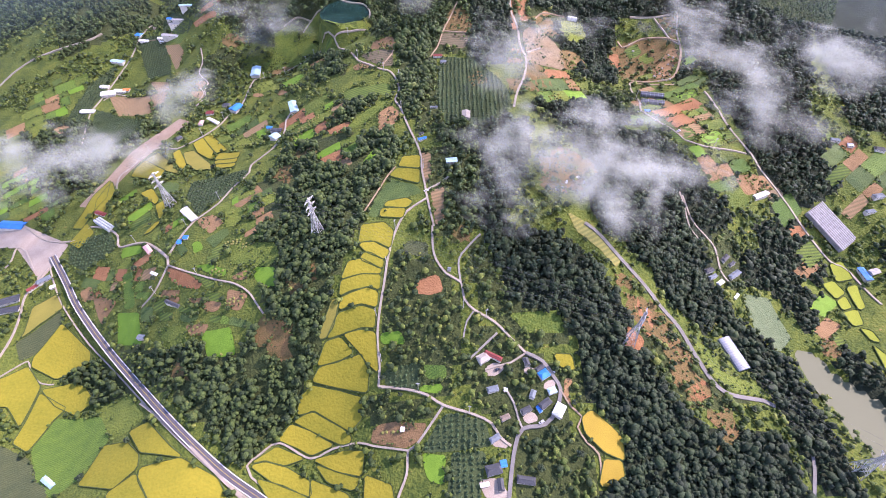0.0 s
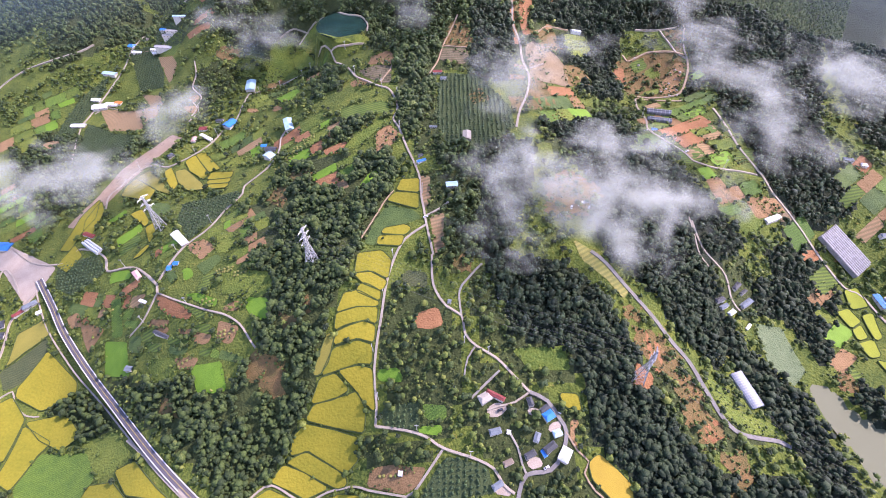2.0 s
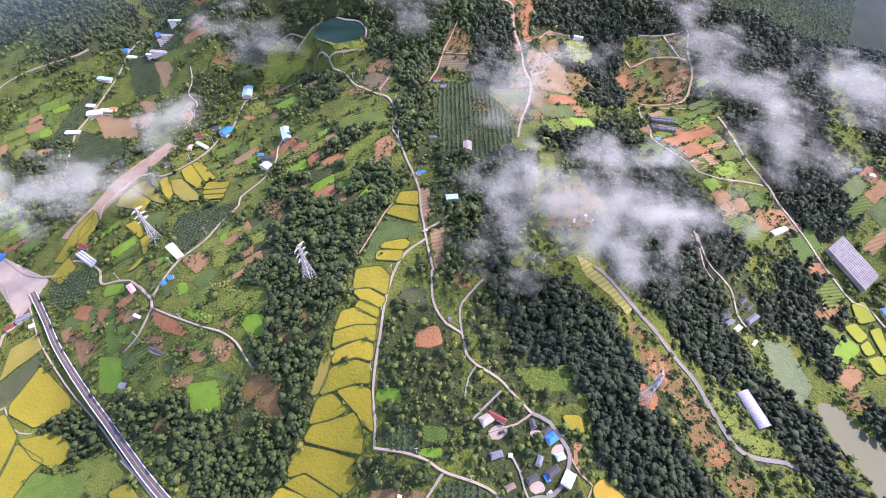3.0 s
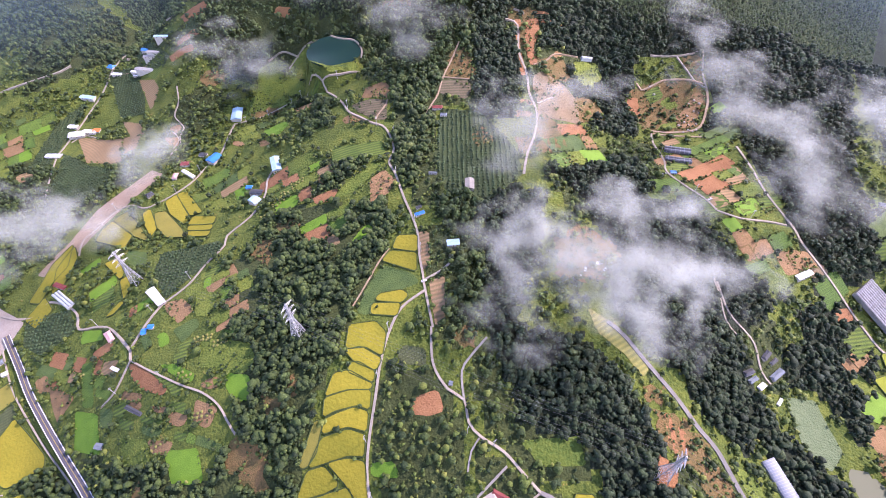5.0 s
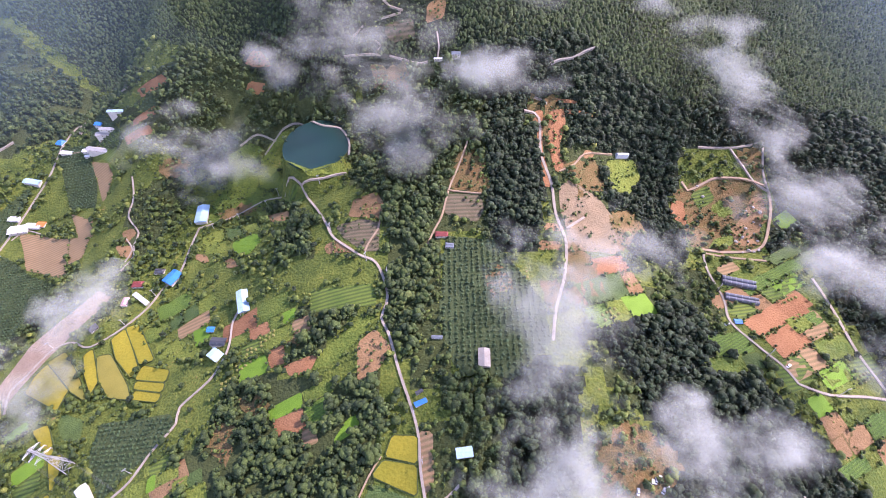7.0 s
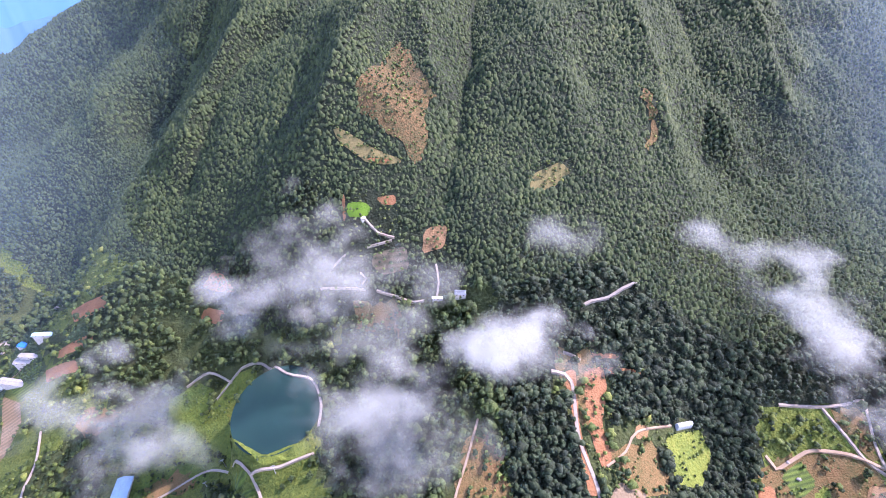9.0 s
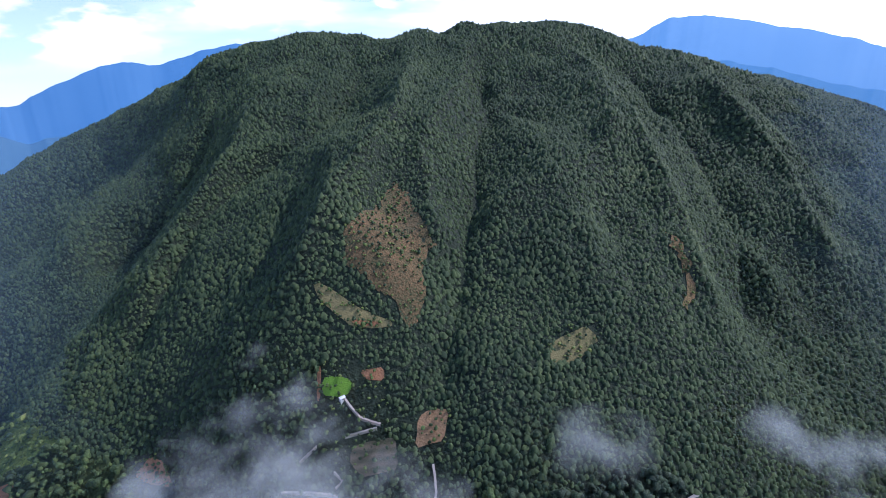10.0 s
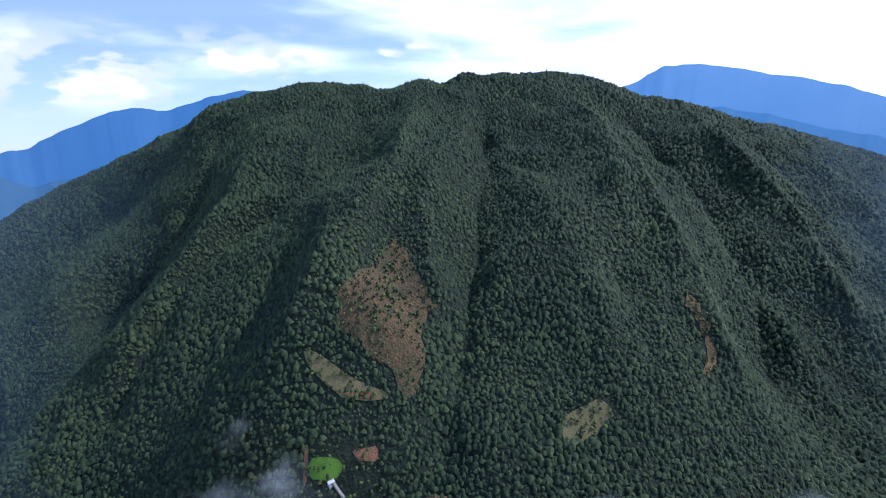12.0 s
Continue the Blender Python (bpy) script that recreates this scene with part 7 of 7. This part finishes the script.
def mound_kind():
    bv, bf = BALL2
    v = bv * (0.62, 0.55, 0.5)
    v[:, 2] = np.maximum(v[:, 2], -0.1)
    return mesh_ob("grave_mound", v.tolist(), bf.tolist(), TURF, smooth=True, label="small grassy burial mound on a cleared plot", category="grave", group="grave mounds")


first_mound = mound_kind()
spot = 0
for x, y, count, turn in ((-87.1, 112.3, 6, 10), (-76.2, 121.9, 8, 10), (-76.1, 99.1, 6, 10), (-92.3, 92.3, 5, 20), (-17.1, 55.3, 3, 0), (97.9, 92, 6, 30), (-67.9, 181.4, 8, 25), (-72, 175.7, 8, 20), (-60.6, 189.4, 8, 15), (-65, 186.1, 6, 20), (50.5, 190.7, 8, 30), (62, 204.9, 6, 30), (129.6, 174.6, 8, 25), (117.7, 202.7, 5, 20), (128.4, 190.3, 5, 20), (-34, 137.1, 3, 0), (-83.3, 124.4, 8, 5), (-61, 91.1, 5, 0), (-84.4, 124.5, 5, 10), (-138.9, 121.9, 4, 0), (54.6, 263.4, 4, 0), (134, 156.7, 6, 20), (-29.1, 234.6, 5, 0)):
    rng = random.Random(int(x * 10))
    for k in range(count):
        a, c = (k % 4 - 1.5) * 1.7 + rng.uniform(-0.3, 0.3), (k // 4 - 0.5) * 1.7 + rng.uniform(-0.3, 0.3)
        wx, wy = x + a * math.cos(radians(turn)) - c * math.sin(radians(turn)), y + a * math.sin(radians(turn)) + c * math.cos(radians(turn))
        m = pose(wx, wy, ground(wx, wy) + 0.12, 0, 0, rng.uniform(0, 360))
        if spot == 0:
            first_mound.matrix_world = m
        else:
            copy_thing(first_mound, m)
        spot += 1

# ---- utility poles ----
POLE = material("pole_concrete", (0.42, 0.41, 0.39), (0.55, 0.54, 0.52), 0.9, 0.8, 0.1)


def utility_pole():
    ob = new("utility_pole")
    bm = bmesh.new()
    bmesh.ops.create_cone(bm, cap_ends=True, segments=8, radius1=0.12, radius2=0.07, depth=5.0, matrix=Matrix.Translation((0, 0, 2.3)))
    part("pole", bm, POLE, ob)
    for z in (4.2, 4.6):
        bm = bmesh.new()
        box(bm, -0.6, 0.6, -0.05, 0.05, z, z + 0.08)
        part("crossarm", bm, FRAME, ob)
    return tagged(ob, "slim grey concrete utility pole beside a lane", "pole", "utility poles")


pole = utility_pole()
for k, (x, y, turn) in enumerate(((-77.7, 255.4, 30), (-74.4, 262.3, 30), (-90.7, 252.7, 30), (-102, 249.6, 30), (-50.9, 251.1, 20), (-42.7, 226, 60), (-28.4, 212, 60), (-20.7, 205.4, 80), (-18.5, 183.2, 80), (-10.4, 160.2, 85), (-7.9, 148.5, 85), (-17.8, 120.6, 60), (-20.2, 105.5, 80), (-23, 88.5, 85), (-20.8, 75.2, 85), (-8.1, 65.7, 0), (8.2, 57.8, 0), (-109.4, 138.5, 40), (-97.8, 150.9, 40), (-136.7, 139.1, 0), (-96.1, 112.6, 10), (-116.5, 110.8, 60), (7, 90.3, 60), (14.6, 86.9, 30), (94.5, 206.3, 60), (99.9, 180.4, 40), (118.9, 169, 0), (-117.8, 218.1, 40), (-125.9, 205.8, 30), (-152.9, 198.4, 40))):
    m = pose(x, y, ground(x, y), 0, 0, turn)
    if k == 0:
        pole.matrix_world = m
    else:
        copy_thing(pole, m)


# ---- far ranges ----
def far_range(line, mat, thick, label):
    p = np.array(line, float)
    n = 160
    s = np.linspace(0, len(p) - 1, n)
    crest = np.stack([np.interp(s, np.arange(len(p)), p[:, k]) for k in range(3)], 1)
    crest[:, 2] += 9 * (lattice_noise(s * 3, s * 0, 3) - 0.5) + 3 * (lattice_noise(s * 9, s * 0, 4) - 0.5)
    verts, faces, rowsn = [], [], 24
    for j in range(rowsn):
        u = j / (rowsn - 1)
        towards = -crest[:, :2] / np.hypot(crest[:, 0], crest[:, 1])[:, None]
        q = crest[:, :2] + towards * (u * thick)
        fold = 32 * min(1, 3 * u) * (lattice_noise(s * 0.9 + u * 2.5, s * 0.25 + u * 5, 8) - 0.5)
        verts += list(np.column_stack([q, crest[:, 2] - (620 * u**1.15) + fold]))
    for j in range(rowsn - 1):
        faces += [(j * n + i, j * n + i + 1, (j + 1) * n + i + 1, (j + 1) * n + i) for i in range(n - 1)]
    mesh_ob("backdrop_range", [tuple(v) for v in verts], faces, mat, smooth=True, kind="structure", label=label)


# distance haze is put into the colour: bluish base plus blue emission
def haze_glow_material(name, colour, glow):
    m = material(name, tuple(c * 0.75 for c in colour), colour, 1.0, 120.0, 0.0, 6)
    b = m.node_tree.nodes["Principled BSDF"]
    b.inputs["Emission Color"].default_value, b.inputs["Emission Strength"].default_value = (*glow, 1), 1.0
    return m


FAR_WEST, NEAR_WEST = haze_glow_material("far_west_range", (0.05, 0.09, 0.12), (0.06, 0.24, 0.56)), haze_glow_material("near_west_range", (0.05, 0.09, 0.10), (0.035, 0.15, 0.34))
FAR_EAST, NEAR_EAST = haze_glow_material("far_east_range", (0.07, 0.11, 0.14), (0.19, 0.44, 0.80)), haze_glow_material("near_east_range", (0.06, 0.10, 0.12), (0.10, 0.31, 0.62))
far_range([(-1772, 1851, -146), (-1642, 1982, -113), (-1580, 2038, -100), (-1490, 2112, -41), (-1379, 2195, 11), (-1286, 2257, 35), (-1174, 2323, 15), (-1030, 2398, 70), (-899, 2455, 96), (-696, 2527, 57), (-500, 2577, -10)], FAR_WEST, 700, "far mountain range with blue haze in its colour and glow")
far_range([(-1125, 1223, -2), (-1061, 1292, -46), (-996, 1352, -92), (-916, 1419, -78), (-829, 1481, -30), (-726, 1543, -27), (-594, 1607, -17), (-480, 1651, -39)], NEAR_WEST, 500, "nearer ridge with blue-green haze in its colour and glow")
far_range([(592, 2554, -86), (793, 2494, 97), (878, 2462, 142), (966, 2425, 203), (1055, 2384, 209), (1187, 2314, 197), (1373, 2196, 158), (1518, 2087, 127), (1606, 2011, 90), (1749, 1870, 45)], FAR_EAST, 700, "far rounded mountain with blue haze in its colour and glow")
far_range([(633, 1588, 18), (723, 1542, 83), (802, 1495, 77), (894, 1432, 56), (983, 1361, 36), (1042, 1306, 25), (1112, 1234, 46)], NEAR_EAST, 500, "nearer ridge with blue haze in its colour and glow")

# ---- low clouds: stacks of thin curved layers of mist ----
def mist_material():
    m = bpy.data.materials.new("mist")
    m.use_nodes = True
    nt = m.node_tree
    nt.nodes.clear()
    geo, obj = nt.nodes.new("ShaderNodeNewGeometry"), nt.nodes.new("ShaderNodeTexCoord")
    puff = nt.nodes.new("ShaderNodeTexNoise")
    puff.inputs["Scale"].default_value, puff.inputs["Detail"].default_value, puff.inputs["Roughness"].default_value = 0.075, 4.5, 0.55
    nt.links.new(geo.outputs["Position"], puff.inputs["Vector"])
    length = nt.nodes.new("ShaderNodeVectorMath")
    length.operation = "LENGTH"
    nt.links.new(obj.outputs["Object"], length.inputs[0])

    def maths(op, a, b, c=None):
        n = nt.nodes.new("ShaderNodeMath")
        n.operation = op
        for k, v in enumerate((a, b, c)):
            if v is None:
                continue
            if isinstance(v, (int, float)):
                n.inputs[k].default_value = v
            else:
                nt.links.new(v, n.inputs[k])
        return n.outputs[0]

    edge = maths("MULTIPLY_ADD", length.outputs["Value"], -1.0, 1.0)
    body = maths("MULTIPLY_ADD", puff.outputs[0], 5.2, -2.95)
    dense = maths("ADD", body, maths("MULTIPLY", edge, 1.45))
    alpha = nt.nodes.new("ShaderNodeMapRange")
    alpha.interpolation_type = "SMOOTHSTEP"
    alpha.inputs["From Min"].default_value, alpha.inputs["From Max"].default_value = 0.0, 1.3
    alpha.inputs["To Max"].default_value = 0.17
    nt.links.new(dense, alpha.inputs["Value"])
    info = nt.nodes.new("ShaderNodeObjectInfo")
    cover = maths("MULTIPLY", alpha.outputs[0], info.outputs["Alpha"])
    clip = maths("MULTIPLY", cover, maths("GREATER_THAN", edge, 0.0))
    clear_mist, white, through_light = nt.nodes.new("ShaderNodeBsdfTransparent"), nt.nodes.new("ShaderNodeBsdfDiffuse"), nt.nodes.new("ShaderNodeBsdfTranslucent")
    white.inputs[0].default_value = through_light.inputs[0].default_value = (0.72, 0.765, 0.70, 1)
    both, final, outn = nt.nodes.new("ShaderNodeMixShader"), nt.nodes.new("ShaderNodeMixShader"), nt.nodes.new("ShaderNodeOutputMaterial")
    both.inputs[0].default_value = 0.4
    nt.links.new(white.outputs[0], both.inputs[1])
    nt.links.new(through_light.outputs[0], both.inputs[2])
    nt.links.new(clip, final.inputs[0])
    nt.links.new(clear_mist.outputs[0], final.inputs[1])
    nt.links.new(both.outputs[0], final.inputs[2])
    nt.links.new(final.outputs[0], outn.inputs[0])
    return m


MIST = mist_material()


def cloud(x, y, z, wide, deep, dense, layers=9):
    """A bank of mist: domed layers one over another, thinning outwards."""
    thick = deep * 0.8
    verts, faces = [], []
    n = 12
    for k in range(layers):
        level = (k / (layers - 1) - 0.5) * 1.5
        base = len(verts)
        reach = math.sqrt(max(0.05, 1 - (level * 0.62) ** 2))
        for j in range(n + 1):
            for i in range(n + 1):
                u, v = (2 * i / n - 1), (2 * j / n - 1)
                r2 = min(1.0, (u * u + v * v) / 2)
                verts.append((u * reach, v * reach, level * 0.55 + 0.22 * (1 - r2) + 0.08 * math.sin(5 * u + 3 * v + k * 2)))
        faces += [(base + j * (n + 1) + i, base + j * (n + 1) + i + 1, base + (j + 1) * (n + 1) + i + 1, base + (j + 1) * (n + 1) + i) for j in range(n) for i in range(n) if math.hypot(abs(2 * i + 1 - n), abs(2 * j + 1 - n)) * reach < 1.12 * n]
    ob = mesh_ob("low_cloud", verts, faces, MIST, smooth=True, label="soft white low cloud drifting over the valley", category="cloud", kind="stuff")
    ob.location, ob.scale, ob.color = (x, y, z), (wide * 1.45, deep * 1.6, thick), (1, 1, 1, 0.85 * min(dense, 0.8))
    return ob



cloud(46, 127, 41, 36.8, 22.5, 0.85)
cloud(20, 136, 44, 14.3, 12.3, 0.6)
cloud(71, 121, 36, 21.3, 9.6, 0.7)
cloud(57, 110, 33, 11.0, 7.0, 0.5)
cloud(61, 148, 45, 20.3, 7.9, 0.6)
cloud(25, 171, 52, 15.3, 21.2, 0.6)
cloud(38, 193, 57, 23.3, 11.6, 0.95)
cloud(-187, 174, 5, 45.5, 17.5, 0.9)
cloud(-151, 168, 14, 25.1, 12.5, 0.6)
cloud(-196, 163, -1, 24.7, 12.4, 0.5)
cloud(136, 158, 33, 21.2, 12.7, 0.45)
cloud(180, 195, 41, 34.3, 20.6, 1)
cloud(167, 205, 45, 20.4, 13.6, 0.7)
cloud(-118, 197, 27, 13.3, 10.8, 0.75)
cloud(-125, 187, 21, 9.8, 7.4, 0.4)
cloud(111, 215, 50, 16.3, 18.7, 1)
cloud(117, 190, 46, 20.2, 15.7, 0.85)
cloud(114, 248, 52, 11.7, 10.4, 0.7)
cloud(124, 169, 40, 15.6, 13.4, 0.6)
cloud(-42, 306, 77, 12.5, 10.7, 0.52)
cloud(-39, 291, 64, 22.7, 13.1, 0.52)
cloud(-66, 295, 51, 16.9, 10.9, 0.44)
cloud(-13, 285, 72, 13.3, 9.4, 0.44)
cloud(-18, 250, 60, 15.6, 12.8, 0.48)
cloud(-24, 271, 61, 20.4, 12.5, 0.36)
cloud(-7, 243, 62, 13.5, 9.4, 0.32)
cloud(15, 262, 71, 14.7, 11.9, 0.8)
cloud(32, 293, 80, 12.2, 7.3, 0.24)
cloud(83, 305, 73, 10.0, 8.0, 0.28)
cloud(110, 303, 65, 15.6, 8.9, 0.4)
cloud(110, 283, 59, 16.0, 14.9, 0.8)
cloud(112, 266, 53, 12.6, 12.6, 0.64)
cloud(-119, 269, 35, 13.7, 11.4, 0.6)
cloud(-96, 266, 30, 15.1, 15.1, 0.4)
cloud(-111, 287, 38, 8.1, 6.9, 0.4)
cloud(-52, 317, 83, 5.7, 5.7, 0.28)
cloud(-79, 304, 54, 8.4, 8.4, 0.44)
cloud(-89, 258, 29, 18.6, 8.3, 0.32)
cloud(-33, 284, 79, 20, 12, 0.3)
cloud(-47, 291, 82, 12, 9, 0.3)
cloud(-16, 258, 51, 13, 13, 0.28)
cloud(-17, 245, 47, 9, 9, 0.25)
cloud(-107, 265, 20, 12, 11, 0.3)
cloud(20, 264, 66, 17, 10, 0.45)
cloud(29, 286, 86, 9, 6, 0.25)
cloud(78, 296, 77, 7, 5, 0.3)
cloud(109, 296, 67, 10, 7, 0.4)
cloud(-61, 288, 52, 14, 8, 0.3)


# ---- stand-in for distance haze: broad, faint blue sheets added over the far slopes ----
def haze_sheet_material():
    m = bpy.data.materials.new("haze_tint")
    m.use_nodes = True
    nt = m.node_tree
    nt.nodes.clear()
    where = nt.nodes.new("ShaderNodeTexCoord")
    far = nt.nodes.new("ShaderNodeVectorMath")
    far.operation = "LENGTH"
    nt.links.new(where.outputs["Object"], far.inputs[0])
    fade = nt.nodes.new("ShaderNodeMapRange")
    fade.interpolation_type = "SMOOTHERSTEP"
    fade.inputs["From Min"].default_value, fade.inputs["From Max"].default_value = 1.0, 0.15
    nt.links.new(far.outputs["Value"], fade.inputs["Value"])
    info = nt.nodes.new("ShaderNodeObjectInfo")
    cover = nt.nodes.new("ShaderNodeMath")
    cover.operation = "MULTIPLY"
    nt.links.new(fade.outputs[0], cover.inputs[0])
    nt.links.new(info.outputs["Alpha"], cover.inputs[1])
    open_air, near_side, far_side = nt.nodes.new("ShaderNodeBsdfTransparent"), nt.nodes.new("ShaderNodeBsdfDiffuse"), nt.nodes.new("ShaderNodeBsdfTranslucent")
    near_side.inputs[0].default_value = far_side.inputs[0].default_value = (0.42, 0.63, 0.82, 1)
    both, final, outn = nt.nodes.new("ShaderNodeMixShader"), nt.nodes.new("ShaderNodeMixShader"), nt.nodes.new("ShaderNodeOutputMaterial")
    both.inputs[0].default_value = 0.5
    nt.links.new(near_side.outputs[0], both.inputs[1])
    nt.links.new(far_side.outputs[0], both.inputs[2])
    nt.links.new(cover.outputs[0], final.inputs[0])
    nt.links.new(open_air.outputs[0], final.inputs[1])
    nt.links.new(both.outputs[0], final.inputs[2])
    nt.links.new(final.outputs[0], outn.inputs[0])
    return m


HAZE_TINT = haze_sheet_material()


def haze_sheet(x, y, z, wide, deep, lean, dense):
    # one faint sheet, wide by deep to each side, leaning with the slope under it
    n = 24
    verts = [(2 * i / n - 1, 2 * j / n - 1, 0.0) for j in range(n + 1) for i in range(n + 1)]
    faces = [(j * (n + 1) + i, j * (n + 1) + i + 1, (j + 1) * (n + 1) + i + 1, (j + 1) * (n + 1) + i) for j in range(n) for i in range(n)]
    ob = mesh_ob("haze", verts, faces, HAZE_TINT, smooth=True, label="faint blue sheet added as distance haze over the far slopes", category="haze", kind="stuff")
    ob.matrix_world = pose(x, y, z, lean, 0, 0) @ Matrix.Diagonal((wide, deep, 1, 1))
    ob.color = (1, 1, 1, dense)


haze_sheet(-320, 390, 70, 240, 240, 12, 0.10)
haze_sheet(-340, 450, 100, 240, 260, 15, 0.10)
haze_sheet(280, 340, 75, 180, 230, 15, 0.13)
haze_sheet(310, 420, 105, 200, 260, 15, 0.13)
haze_sheet(-250, 330, 50, 180, 130, 8, 0.10)
haze_sheet(235, 300, 70, 130, 120, 8, 0.10)
haze_sheet(0, 540, 190, 480, 130, 12, 0.12)
